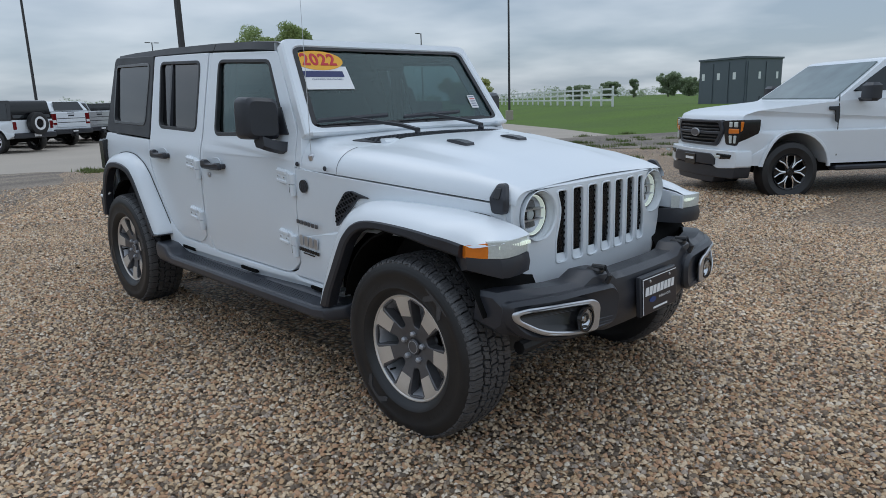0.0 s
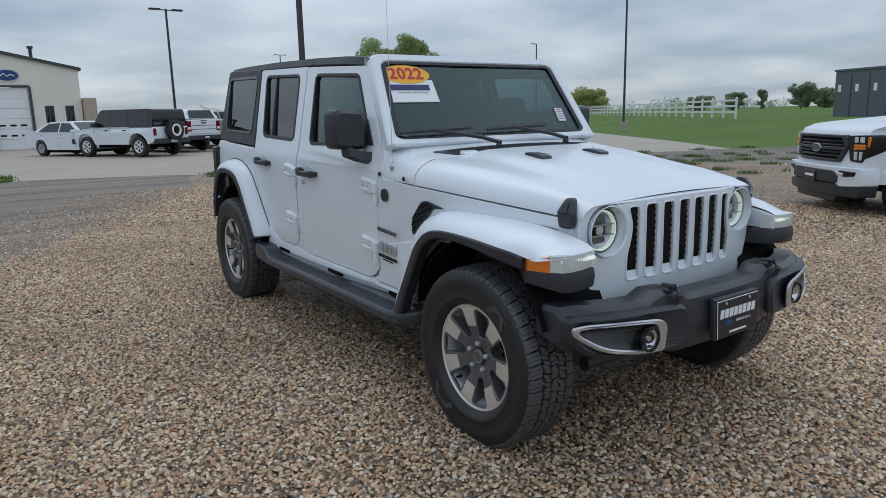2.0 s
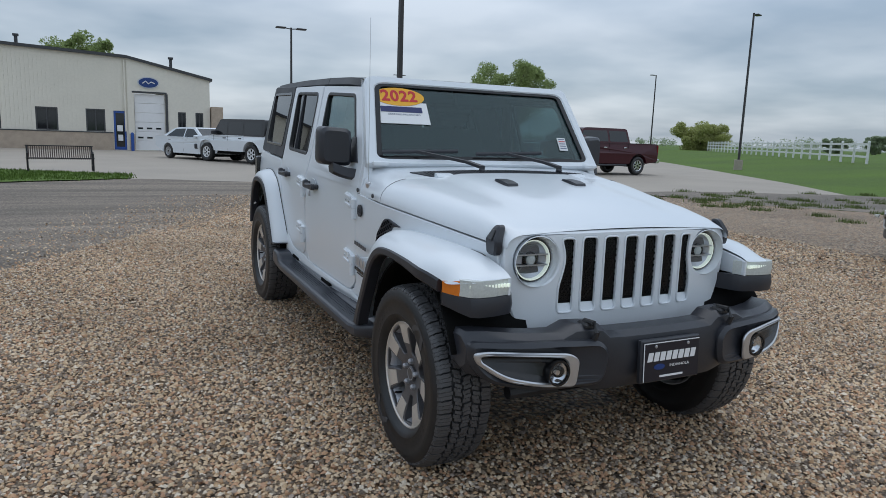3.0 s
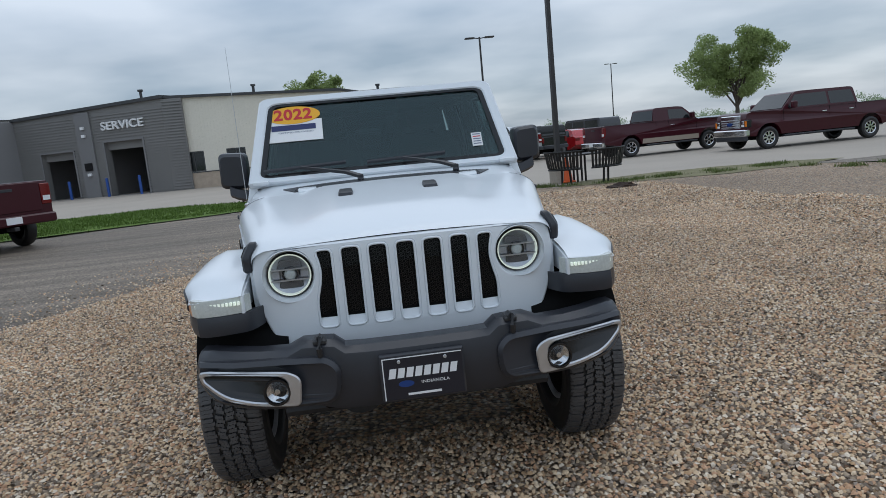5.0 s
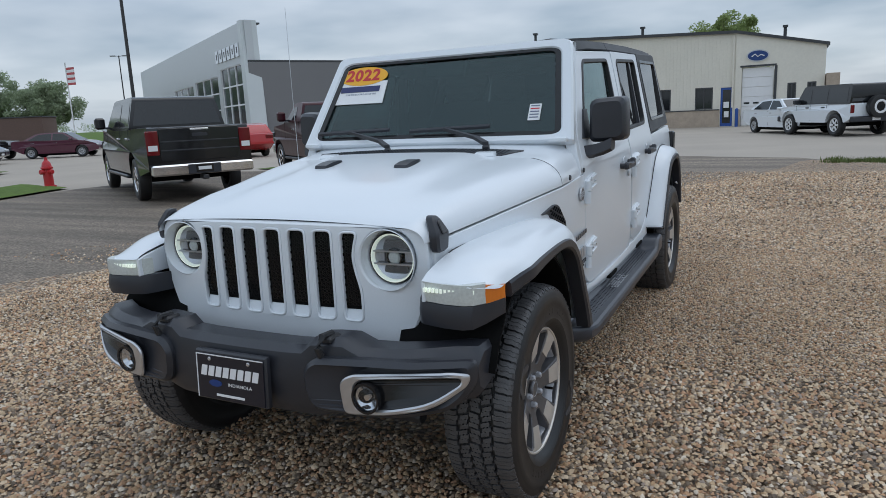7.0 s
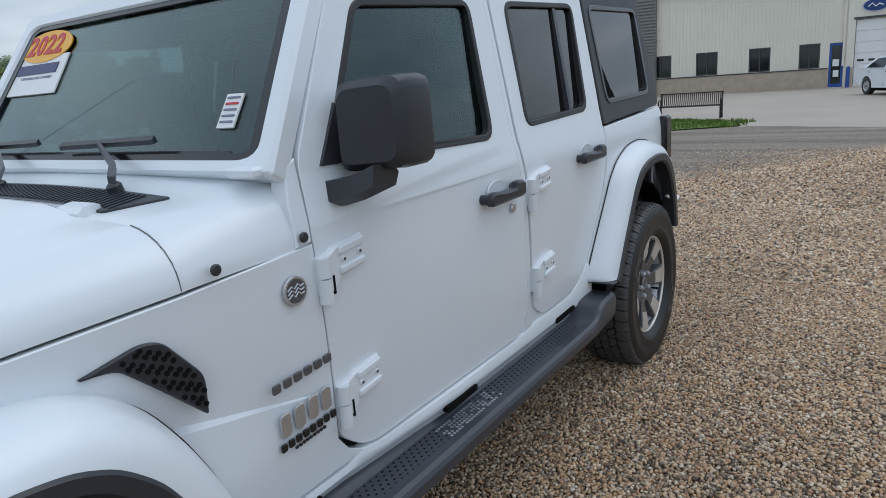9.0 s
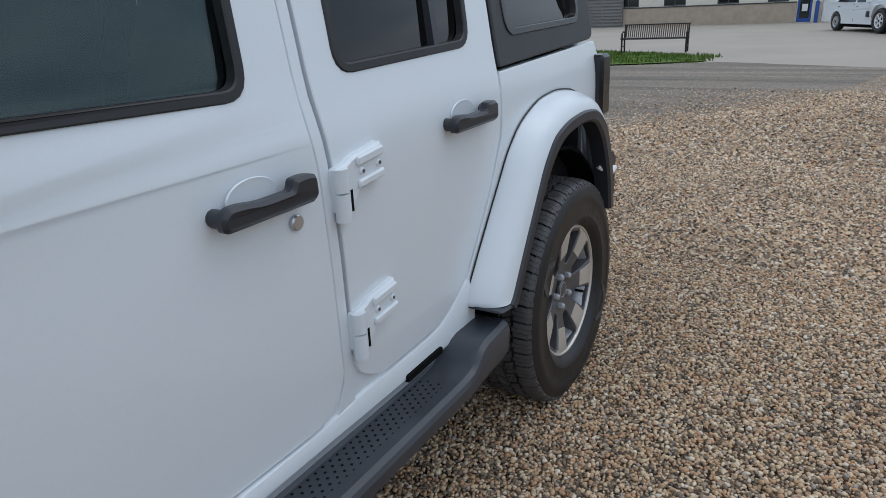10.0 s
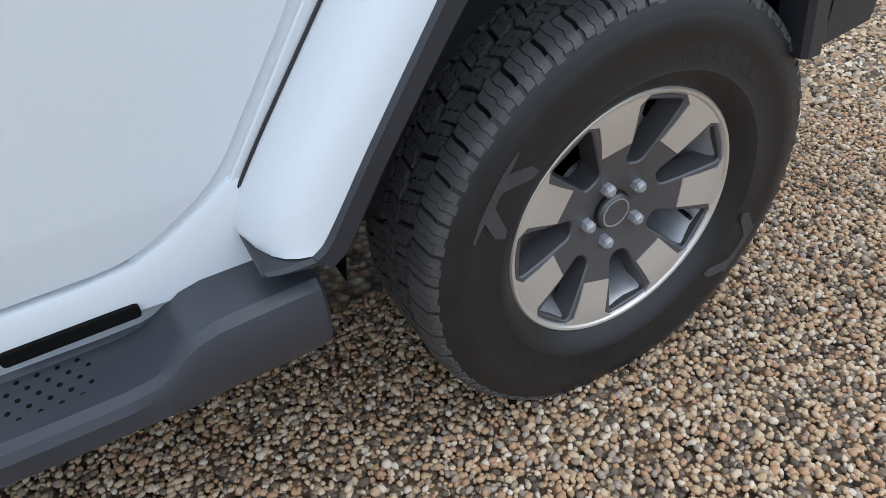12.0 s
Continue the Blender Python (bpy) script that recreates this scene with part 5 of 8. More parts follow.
        for y, z in ((.625, 1.124), (.862, 1.132)):
            bm = bmesh.new(); disc(bm, (s * side_x(z), y, z), (s, 0, 0), .012, .007, 12, .003); part("rubber_button", bm, M_BLACK_PLASTIC, JEEP)
        # hood latch
        lx = hood_w(-.31)
        bm = bmesh.new()
        slab(bm, rounded([(-.345, .985), (-.275, .985), (-.262, 1.045), (-.285, 1.105), (-.325, 1.105), (-.352, 1.045)], .016, 3), lx - .01, lx + .028, lambda u, v, d: (s * (d - max(0, v - 1.05) * .5), u, v), .008)
        la = part("hood_latch", bm, M_BLACK_PLASTIC, JEEP, "black rubber hood catch")
        bm = bmesh.new(); slab(bm, rounded([(-.325, 1.045), (-.29, 1.045), (-.295, 1.09), (-.32, 1.09)], .01, 3), lx + .022, lx + .034, lambda u, v, d: (s * (d - max(0, v - 1.05) * .5), u, v), .003); part("catch", bm, M_GLOSS_BLACK, la)
        # mirror
        mi = new("mirror"); mi.parent = JEEP; tagged(mi, "big square black door mirror")
        bm = bmesh.new()
        rings = []
        for q, sc in ((0.0, .80), (.02, .96), (.06, 1.0), (.115, 1.0), (.128, .97)):
            ol = rounded([(-.092 * sc, -.112 * sc), (.080 * sc, -.104 * sc), (.076 * sc, .108 * sc), (-.088 * sc, .098 * sc)], .033, 4)
            rings.append([(s * (.885 + u), 1.022 + q + .05 * (u / .2), 1.358 + v) for u, v in ol])
        loft(bm, rings); part("housing", bm, M_BLACK_PLASTIC, mi)
        bm = bmesh.new()
        slab(bm, rounded([(-.075, -.090), (.066, -.083), (.062, .088), (-.07, .08)], .03, 4), 0, .004, lambda u, v, d: (s * (.885 + u), 1.149 + d + .05 * (u / .2), 1.358 + v)); part("mirror_glass", bm, M_CHROME, mi)
        bm = bmesh.new()
        loft(bm, [[(s * x_, y_ + .05 * a, 1.215 + dz + .032 * b) for a, b in ((-1, -.5), (-.4, -1), (.7, -.8), (1, .1), (.6, 1), (-.8, 1))] for x_, y_, dz in ((.765, 1.015, -.012), (.82, 1.02, -.006), (.87, 1.03, .008), (.905, 1.045, .024))])
        part("arm", bm, M_BLACK_PLASTIC, mi)
        side_panel("sail_panel", s, [(.97, 1.272), (1.10, 1.268), (1.11, 1.41), (1.06, 1.41)], M_BLACK_PLASTIC, mi, .006, .01, .002)
        # side step
        st = new("side_step"); st.parent = JEEP; tagged(st, "long black plastic side step, damp and scuffed")
        bm = bmesh.new()
        rings = []
        stations = [(.455, .016, .80, 0), (.475, .012, .86, 0), (.545, .004, .925, 0), (.62, 0, .938, 0), (1.4, 0, .938, 0), (2.14, 0, .938, 0), (2.20, 0, .938, .02), (2.24, 0, .938, .12), (2.262, 0, .938, .36), (2.280, .001, .938, .66), (2.300, .002, .937, .86), (2.33, .004, .936, .96), (2.40, .006, .935, 1), (2.445, .006, .932, 1), (2.462, .004, .926, .94), (2.468, .002, .918, .8)]
        for y, dz, xo, up in stations:
            z = .478 + dz
            rise = .064 * up
            rings.append([(s * .72, y, z - .035), (s * .72, y, z + .006 + rise), (s * .765, y, z + .010 + rise), (s * .790, y, z + .002 + rise), (s * .806, y, z - .014 + rise), (s * (xo - .060), y, z - .014 + rise * .97), (s * (xo - .040), y, z - .010 + rise * .93), (s * (xo - .020), y, z - .004 + rise * .84), (s * (xo - .006), y, z - .010 + rise * .78), (s * xo, y, z - .022 + rise * .65), (s * (xo - .004), y, z - .055 + rise * .2), (s * (xo - .02), y, z - .072), (s * (xo - .05), y, z - .082), (s * .76, y, z - .07)])
        loft(bm, rings); part("board", bm, M_STEP, st)
        for y0, y1 in ((.76, 1.30), (1.46, 2.20)):
            bm = bmesh.new()
            for i in range(5):
                for j in range(int((y1 - y0) / .024)):
                    x, y = .815 + i * .0165, y0 + j * .024 + (i % 2) * .012
                    disc(bm, (s * x, y, .4632), (0, 0, 1), .0036, .0016, 6)
            part("tread_pad", bm, M_DARK, st, "rows of small dark dimples")
        if s > 0:
            bm = bmesh.new()
            rnd = random.Random(4)
            for i in range(7):
                for j in range(22):
                    x, y = .826 + i * .0135, 1.26 + j * .0135 + (i % 2) * .0067
                    if rnd.random() < .85 - .6 * abs((y - 1.40) / .15) ** 3:
                        disc(bm, (x, y, .4640), (0, 0, 1), .0052, .0022, 5)
            part("worn_patch", bm, M_SATIN, st, "worn bright metal studs with tan dirt")
        for y in (.9, 1.5, 2.1):
            bm = bmesh.new(); box(bm, min(s * .6, s * .8), max(s * .6, s * .8), y - .03, y + .03, .40, .44); part("bracket", bm, M_STEEL_DARK, st)
        # wheels
        wheel_part(s * .768, 0.0, .396, s, JEEP, rot=14 if s > 0 else -9, seed=5)
        wheel_part(s * .798, 3.008, .396, s, JEEP, rot=12 if s > 0 else 25, seed=6)
    # hood
    bm = bmesh.new()
    ys = [-.375, -.368, -.35, -.32, -.28, -.2, -.1, 0, .1, .2, .3, .4, .48, .55, .562]
    rings = [hood_section(y) for y in ys]
    rings.append([(x * .985, y, z - .02) for x, y, z in rings[-1]])
    loft(bm, rings, closed_ring=False)
    hood = part("hood", bm, M_WHITE, JEEP)
    for s in (-1, 1):
        bm = bmesh.new()
        loft(bm, [[(s * .207 - .018 + x, .293 + y, hood_zc(.293 + y) - .010 + z) for x, z in ((-w, 0), (-w * .8, h), (w * .8, h), (w, 0))] for y, w, h in ((-.078, .028, .004), (-.066, .038, .020), (-.02, .040, .024), (.04, .036, .021), (.066, .030, .016), (.076, .024, .004))])
        part("hood_bumper", bm, M_BLACK_PLASTIC, hood, "black rubber rest on the hood")
    for s in (-1, 1):
        sec = [(x, .566 - .012 * (abs(x) / .8) ** 6, z + .0015) for x, _, z in hood_section(.562) if x * s > .64]
        bm = bmesh.new(); tube(bm, sec, .0011, 6); part("hood_seam", bm, M_RIM_GREY, JEEP)
    # cowl top and grille
    bm = bmesh.new()
    cowl = []
    for y, up in ((.570, -.06), (.572, -.004), (.585, 0), (.66, .010), (.76, .022), (.84, .034), (.895, .045)):
        sec = hood_section(.562)
        cowl.append([(x, y - .012 * (abs(x) / .8) ** 6, z + up * smooth01(.80, .745, abs(x)) + (y - .562) * .020 * smooth01(.7, .8, abs(x)) - (.018 * smooth01(.58, .44, abs(x) / .8)) * smooth01(.57, .60, y)) for x, _, z in sec])
    loft(bm, cowl, closed_ring=False)
    part("cowl_top", bm, M_WHITE, JEEP)
    bm = bmesh.new()
    pl = lambda u, v, d: (u, v, 1.240 + (v - .60) * .13 - .016 * (u / .56) ** 2 + d)
    slab(bm, rounded([(-.50, .598), (.50, .598), (.575, .715), (-.575, .715)], .012, 3), -.012, .004, lambda u, v, d: (u, v, d), .002)
    for k in range(-5, 6):
        bmesh.ops.bisect_plane(bm, geom=bm.verts[:] + bm.edges[:] + bm.faces[:], plane_co=(k * .1, 0, 0), plane_no=(1, 0, 0))
    for q in bm.verts:
        q.co = pl(*q.co)
    cg = part("cowl_grille", bm, M_BLACK_PLASTIC, JEEP, "black slatted cowl grille")
    for k in range(52):
        bm = bmesh.new(); x = -.497 + k * .0195
        slab(bm, [(x, .612), (x + .006, .612), (x + .006, .70), (x, .70)], .003, .007, pl); part("slat", bm, M_BLACK_PLASTIC, cg)
    for s in (-1, 1):
        bm = bmesh.new()
        loft(bm, [[(s * .43 + x, y, 1.238 + z) for x, z in ((-w, -.02), (-w * .9, h), (w * .9, h), (w, -.02))] for y, w, h in ((.560, .050, -.008), (.572, .052, .004), (.600, .050, .009), (.612, .046, .004), (.614, .046, -.006))])
        part("washer_cover", bm, M_WHITE, JEEP, "small white raised cover at the cowl")
    for s in (-1, 1):
        bm = bmesh.new(); box(bm, s * .70 - .045, s * .70 + .045, .80, .85, 1.268, 1.292, .006); part("windshield_hinge", bm, M_WHITE, JEEP)
    # windshield frame, glass, stickers
    wp = lambda u, v, d: (u, .835 + .307 * v - .842 * d, 1.275 + .480 * v + .539 * d)
    outer = rounded([(-.772, -.01), (.772, -.01), (.688, 1.0), (-.688, 1.0)], [.02, .02, .07, .07], 5)
    hole = rounded([(-.705, .055), (.705, .055), (.635, .915), (-.635, .915)], [.07, .07, .07, .07], 5)
    bm = bmesh.new(); slab(bm, outer, 0.012, -.05, wp, .010, [hole])
    wf = part("windshield_frame", bm, M_WHITE, JEEP)
    bm = bmesh.new(); slab(bm, inset(hole, -.004), .004, -.004, wp, 0, [inset(hole, .028)]); part("black_border", bm, M_GLOSS_BLACK, wf)
    bm = bmesh.new(); slab(bm, inset(hole, .004), -.006, -.010, wp); part("windshield_glass", bm, M_WINDOW, wf)
    bm = bmesh.new(); slab(bm, [(-.62, .055), (.62, .055), (.60, .10), (-.60, .10)], -.002, -.005, wp); part("lower_band", bm, M_GLOSS_BLACK, wf)
    sm = Matrix.Translation(wp(0, 0, 0.0)) @ Matrix(((1, 0, 0, 0), (0, .539, -.842, 0), (0, .842, .539, 0), (0, 0, 0, 1)))
    sk = new("sticker"); sk.parent = JEEP; sk.matrix_local = sm; tagged(sk, "white and yellow dealer sticker on the windshield")
    bm = bmesh.new(); box(bm, -.660, -.335, .262, .405, -.004, .0005); part("white_field", bm, M_SIGN_WHITE, sk)
    bm = bmesh.new(); slab(bm, [(-.500 + .158 * math.cos(a * math.pi / 20), .440 + .060 * math.sin(a * math.pi / 20)) for a in range(40)], -.001, .003, lambda u, v, d: (u, v, d)); part("yellow_oval", bm, M_STICKER_Y, sk)
    for k, ch in enumerate("2022"):
        text_part("digit", ch, .100, pose(-.500 + (k - 1.5) * .0565, .441, .004), M_STICKER_R, sk, depth=.0006, width=.052, bold=.003)
    bars("print_line", pose(-.500, .355, .001), .255, .036, M_PRINT_NAVY, sk); text_part("tagline", "CERTIFIED PRE-OWNED", .013, pose(-.488, .322, .0012), M_PRINT_GREY, sk, depth=.0004, width=.20)
    s2 = new("sticker"); s2.parent = JEEP; s2.matrix_local = sm
    bm = bmesh.new(); box(bm, .525, .585, .115, .205, -.004, .0005); part("white_field", bm, M_SIGN_WHITE, s2)
    for k in range(5):
        bars("print_line", pose(.555, .13 + k * .016, .001), .045, .005, M_STICKER_R if k == 3 else M_PRINT_GREY, s2)
    bm = bmesh.new(); box(bm, -.12, .12, .41, .53, -.05, -.012, .01); ob = part("camera_pod", bm, M_INTERIOR, JEEP); ob.matrix_local = sm
    # wipers
    for px, py, pz, bx0, bx1 in ((.385, .705, 1.268, -.10, .35), (-.145, .69, 1.264, -.68, -.22)):
        wv = new("wiper"); wv.parent = JEEP
        bm = bmesh.new(); disc(bm, (px, py, pz - .022), (0, -.3, 1), .018, .026, 12, .006)
        mid = ((bx0 + bx1) / 2 - .02, .860, 1.345)
        loft(bm, [[(a + q, b - .008, c + e * .008) for q, e in ((-w_, -1), (w_, -1), (w_, 1), (-w_, 1))] for a, b, c, w_ in ((px, py, pz + .01, .016), (px - .07, py + .05, pz + .035, .014), (mid[0], mid[1] - .012, mid[2], .009))])
        part("arm", bm, M_BLACK_PLASTIC, wv)
        bm = bmesh.new()
        loft(bm, [[(x, .850 + dy * .6, 1.328 + (x - bx0) * .02 + dz + k * .002) for dy, dz in ((-.012, 0), (-.018, .012), (-.006, .022), (.006, .004))] for k, x in enumerate((bx0, bx0 + .02, bx1 - .02, bx1))])
        part("blade", bm, M_BLACK_PLASTIC, wv)
    bm = bmesh.new()
    loft(bm, [[(q * .690, y, z - .018 * abs(q) ** 4) for q in [k / 8 for k in range(-8, 9)]] for y, z in ((1.128, 1.752), (1.15, 1.757), (1.185, 1.757), (1.19, 1.70))], closed_ring=False)
    part("windshield_header", bm, M_WHITE, JEEP)
    # roof
    bm = bmesh.new()
    def roof_ring(y, z, w):
        return [(q, y, z - .020 * (abs(q) / w) ** 2 - (.040 if abs(q) > w * .985 else 0)) for q in [w * t for t in (-1, -.97, -.9, -.6, -.3, 0, .3, .6, .9, .97, 1)]] + [(w * .97, y, z - .07), (-w * .97, y, z - .07)]
    loft(bm, [roof_ring(*r) for r in ((1.175, 1.748, .668), (1.21, 1.764, .678), (1.45, 1.782, .684), (1.865, 1.796, .686))])
    part("roof_front", bm, M_ROOF_BLACK, JEEP)
    bm = bmesh.new(); loft(bm, [roof_ring(*r) for r in ((1.872, 1.796, .686), (2.5, 1.806, .688), (3.1, 1.806, .686), (3.40, 1.800, .682), (3.445, 1.775, .675))])
    part("roof_rear", bm, M_ROOF_BLACK, JEEP, "black moulded hardtop")
    for s in (1, -1):
        q = side_panel("top_quarter", s, TOP_QUARTER, M_ROOF_BLACK, JEEP, .003, .03, .005, [Q_WIN])
        side_panel("window_seal", s, inset(Q_WIN, -.006), M_GLOSS_BLACK, q, .007, .026, .002, [inset(Q_WIN, .014)])
        side_panel("window_pane", s, inset(Q_WIN, .004), M_WINDOW_DARK, q, -.004, .004, 0, upright=True)
        bm = bmesh.new()
        slab(bm, rounded([(3.405, .945), (3.50, .945), (3.50, 1.175), (3.405, 1.175)], .02, 3), .76, .862, lambda u, v, d: (s * d, u, v), .012)
        tl = part("tail_lamp", bm, M_GLOSS_BLACK, JEEP, "black-framed tail lamp")
        bm = bmesh.new(); slab(bm, rounded([(3.44, .985), (3.51, .985), (3.51, 1.135), (3.44, 1.135)], .015, 3), .78, .852, lambda u, v, d: (s * d, u, v), .006); part("red_lens", bm, M_RED_LENS, tl)
        bm = bmesh.new(); tube(bm, [(s * .90, 3.270, .792), (s * .926, 3.295, .766), (s * .930, 3.345, .756), (s * .922, 3.395, .760)], .010, 8); part("white_clip", bm, M_SIGN_WHITE, JEEP)
    # back end, spare wheel, rear bumper
    bm = bmesh.new(); box(bm, -.775, .775, 3.44, 3.50, .60, 1.215, .02); part("tailgate", bm, M_WHITE, JEEP)
    rb = lambda u, v, d: (u, 3.452 - (v - 1.22) * .06 + d, v)
    bm = bmesh.new(); slab(bm, rounded([(-.74, 1.22), (.74, 1.22), (.66, 1.765), (-.66, 1.765)], .03, 3), -.02, .02, rb, .005, [rounded([(-.62, 1.30), (.62, 1.30), (.56, 1.69), (-.56, 1.69)], .04, 3)]); part("rear_frame", bm, M_ROOF_BLACK, JEEP)
    bm = bmesh.new(); slab(bm, [(-.64, 1.28), (.64, 1.28), (.58, 1.71), (-.58, 1.71)], -.004, 0, rb); part("rear_glass", bm, M_WINDOW_DARK, JEEP)
    sp = new("spare_wheel"); sp.parent = JEEP; sp.matrix_local = pose(.05, 3.66, .98, 0, 0, 90)
    bm = bmesh.new(); lathe(bm, [(-.12, .24), (-.128, .31), (-.118, .375), (-.10, .398), (.10, .398), (.118, .375), (.128, .31), (.12, .24)], lambda a, p, q: (a, p, q), 56, True); part("tyre", bm, M_RUBBER, sp)
    bm = bmesh.new(); disc(bm, (-.05, 0, 0), (1, 0, 0), .24, .12, 32, .02); part("rim", bm, M_RIM_GREY, sp)
    bm = bmesh.new(); loft(bm, [[(x, y0 + dy, z) for dy, z in ((.02, .58), (0, .768), (.11, .785), (.15, .75), (.14, .60))] for x, y0 in ((-.86, 3.46), (-.80, 3.52), (0, 3.54), (.80, 3.52), (.86, 3.46))]); part("rear_bumper", bm, M_BLACK_PLASTIC, JEEP)
    # antenna on the right of the cowl
    bm = bmesh.new(); disc(bm, (-.775, .775, 1.155), (-.3, 0, 1), .016, .03, 10, .006); tube(bm, [(-.780, .775, 1.18), (-.782, .778, 1.6), (-.783, .785, 2.02)], [.0022, .0016, .0012], 6); part("antenna", bm, M_SATIN, JEEP)


def jeep_front():
    GX = .968
    gy = lambda x: -.415 + .055 * (abs(x) / .62) ** 2.4
    gp = lambda u, v, d: (u * GX, gy(u) + d + max(0, v - .98) * .10, v)
    outline = rounded([(-.490, .600), (.490, .600), (.585, .74), (.634, .90), (.622, 1.074), (0, 1.086), (-.622, 1.074), (-.634, .90), (-.585, .74)], [.06, .06, .08, .06, .062, .3, .062, .06, .08], 5)
    holes, slots = [], []
    for k in range(7):
        x = -.348 + k * .1125 + .0105
        if k in (0, 6):
            o = [(-.038, .742), (.040, .742), (.040, .850), (.020, .925), (.014, .965), (.018, 1.005), (.032, 1.056), (-.038, 1.056)]
            o = [(x + (u if k else -u), v) for u, v in o]
            o = o if k else o[::-1]
        else:
            o = [(x - .040, .742), (x + .040, .742), (x + .040, 1.060), (x - .040, 1.060)]
        o = rounded(o, 0.022, 3)
        holes.append(o); slots.append((x, o))
    for s in (-1, 1):
        holes.append([(s * .482 + .104 * math.cos(a * math.pi / 18), .965 + .104 * math.sin(a * math.pi / 18)) for a in range(36)])
    bm = bmesh.new(); slab(bm, outline, 0, .045, gp, .006, holes)
    g = part("grille_panel", bm, M_WHITE, JEEP, "white seven-slot grille panel")
    for x, o in slots:
        bm = bmesh.new(); slab(bm, inset(o, -.004), -.004, .012, gp, .003, [inset(o, .005)]); part("slot_rim", bm, M_WHITE, g)
        bm = bmesh.new(); slab(bm, inset(o, .001), .018, .024, gp); back = part("slot_mesh", bm, M_DARK, g, "black honeycomb mesh")
        bm = bmesh.new()
        for r in range(19):
            for c in range(5):
                u, v = x - .036 + c * .018 + (r % 2) * .009, .80 + r * .0135
                if abs(u - x) < .034:
                    hexa = [(u + .0085 * math.cos(a * math.pi / 3 + .52), v + .0075 * math.sin(a * math.pi / 3 + .52)) for a in range(6)]
                    slab(bm, hexa, .012, .019, gp, 0, [[(u + .006 * math.cos(-a * math.pi / 3 + .52), v + .005 * math.sin(-a * math.pi / 3 + .52)) for a in range(6)]])
        part("honeycomb", bm, M_GLOSS_BLACK, back)
        bm = bmesh.new(); slab(bm, [(x - .036, .746), (x + .036, .746), (x + .036, .780), (x - .036, .780)], .004, .03, lambda u, v, d: gp(u, v, d + (v - .746) * .3)); part("slot_foot", bm, M_WHITE, g)
    for s in (-1, 1):
        h = new("headlight"); h.parent = JEEP; tagged(h, "round LED headlight with a bright ring")
        c = (s * .482 * GX, gy(.482), .962)
        pl = lambda a, p, q: (c[0] + p, c[1] + a, c[2] + q)
        bm = bmesh.new(); lathe(bm, [(-.003, .107), (-.005, .104), (.004, .101), (.040, .092), (.056, .089), (.06, .104)], pl, 48); part("bezel", bm, M_WHITE, h)
        bm = bmesh.new(); lathe(bm, [(.056, .0895), (.036, .0890), (.030, .0870), (.031, .0855), (.056, .084)], pl, 48); part("outer_rim", bm, M_GLOSS_BLACK, h)
        bm = bmesh.new(); lathe(bm, [(.050, .0850), (.033, .0848), (.030, .0825), (.034, .0795), (.050, .078)], pl, 48); part("light_ring", bm, M_DRL, h)
        bm = bmesh.new(); lathe(bm, [(.050, .080), (.062, .066), (.074, .03), (.076, .0)], pl, 40); part("reflector", bm, M_SATIN, h)
        for dz, hh in ((.040, .036), (-.040, .036)):
            bm = bmesh.new(); slab(bm, rounded([(-.052, dz - hh / 2), (.052, dz - hh / 2), (.040, dz + hh / 2), (-.040, dz + hh / 2)], .010, 3), c[1] + .070, c[1] + .056, lambda u, v, d: (c[0] + u, d, c[2] + v), .004); part("facet", bm, M_RIM_GREY, h)
        bm = bmesh.new(); lathe(bm, [(.070, .034), (.046, .032), (.043, .027), (.050, .024)], pl, 28); part("projector", bm, M_GLOSS_BLACK, h)
        bm = bmesh.new(); lathe(bm, [(.050, .025), (.042, .018), (.039, .0)], pl, 24); part("projector_bulb", bm, M_LAMP_CLEAR, h)
        for dz in (.022, -.022):
            bm = bmesh.new(); slab(bm, [(-.078, dz - .0028), (.078, dz - .0028), (.078, dz + .0028), (-.078, dz + .0028)], c[1] + .064, c[1] + .036, lambda u, v, d: (c[0] + u, d, c[2] + v)); part("bar", bm, M_SATIN, h)
        for sx in (-1, 1):
            bm = bmesh.new(); slab(bm, rounded([(sx * .040, -.018), (sx * .074, -.015), (sx * .074, .015), (sx * .040, .018)], .004, 2), c[1] + .066, c[1] + .050, lambda u, v, d: (c[0] + u, d, c[2] + v), .003); part("facet", bm, M_BARREL, h)
        bm = bmesh.new(); lathe(bm, [(.034, .084), (.022, .066), (.016, .038), (.014, .0)], pl, 40); part("lens", bm, M_LENS, h)
        # fender front: lamp and black nose
        f = new("fender_lamp"); f.parent = JEEP; tagged(f, "white LED running lamp with an amber corner")
        path = [(.640, -.455), (.72, -.474), (.785, -.476), (.815, -.464), (.842, -.425), (.860, -.378), (.873, -.338)]
        def strip(i0, i1, o, z0, z1):
            b2 = bmesh.new()
            loft(b2, [[(s * x, y - o, z0(x)), (s * x, y - o - .004, (z0(x) + z1(x)) / 2), (s * x, y - o, z1(x)), (s * (x - .02), y + .04, z1(x)), (s * (x - .02), y + .04, z0(x))] for x, y in path[i0:i1 + 1]])
            return b2
        part("white_lens", strip(0, 4, .008, lambda x: .858, lambda x: .922 - .025 * smooth01(.83, .90, x)), M_LAMP_CLEAR, f)
        part("amber_lens", strip(4, 6, .008, lambda x: .858 - .01 * smooth01(.83, .90, x), lambda x: .917 - .025 * smooth01(.83, .90, x)), M_AMBER, f, "amber corner lens")
        for k in range(12):
            x = .655 + k * .0145
            bm = bmesh.new()
            box(bm, s * x - .004, s * x + .004, -.4855 + .03 * smooth01(.77, .83, x), -.472, .893, .906)
            part("led", bm, M_DRL, f)
        b2 = bmesh.new()
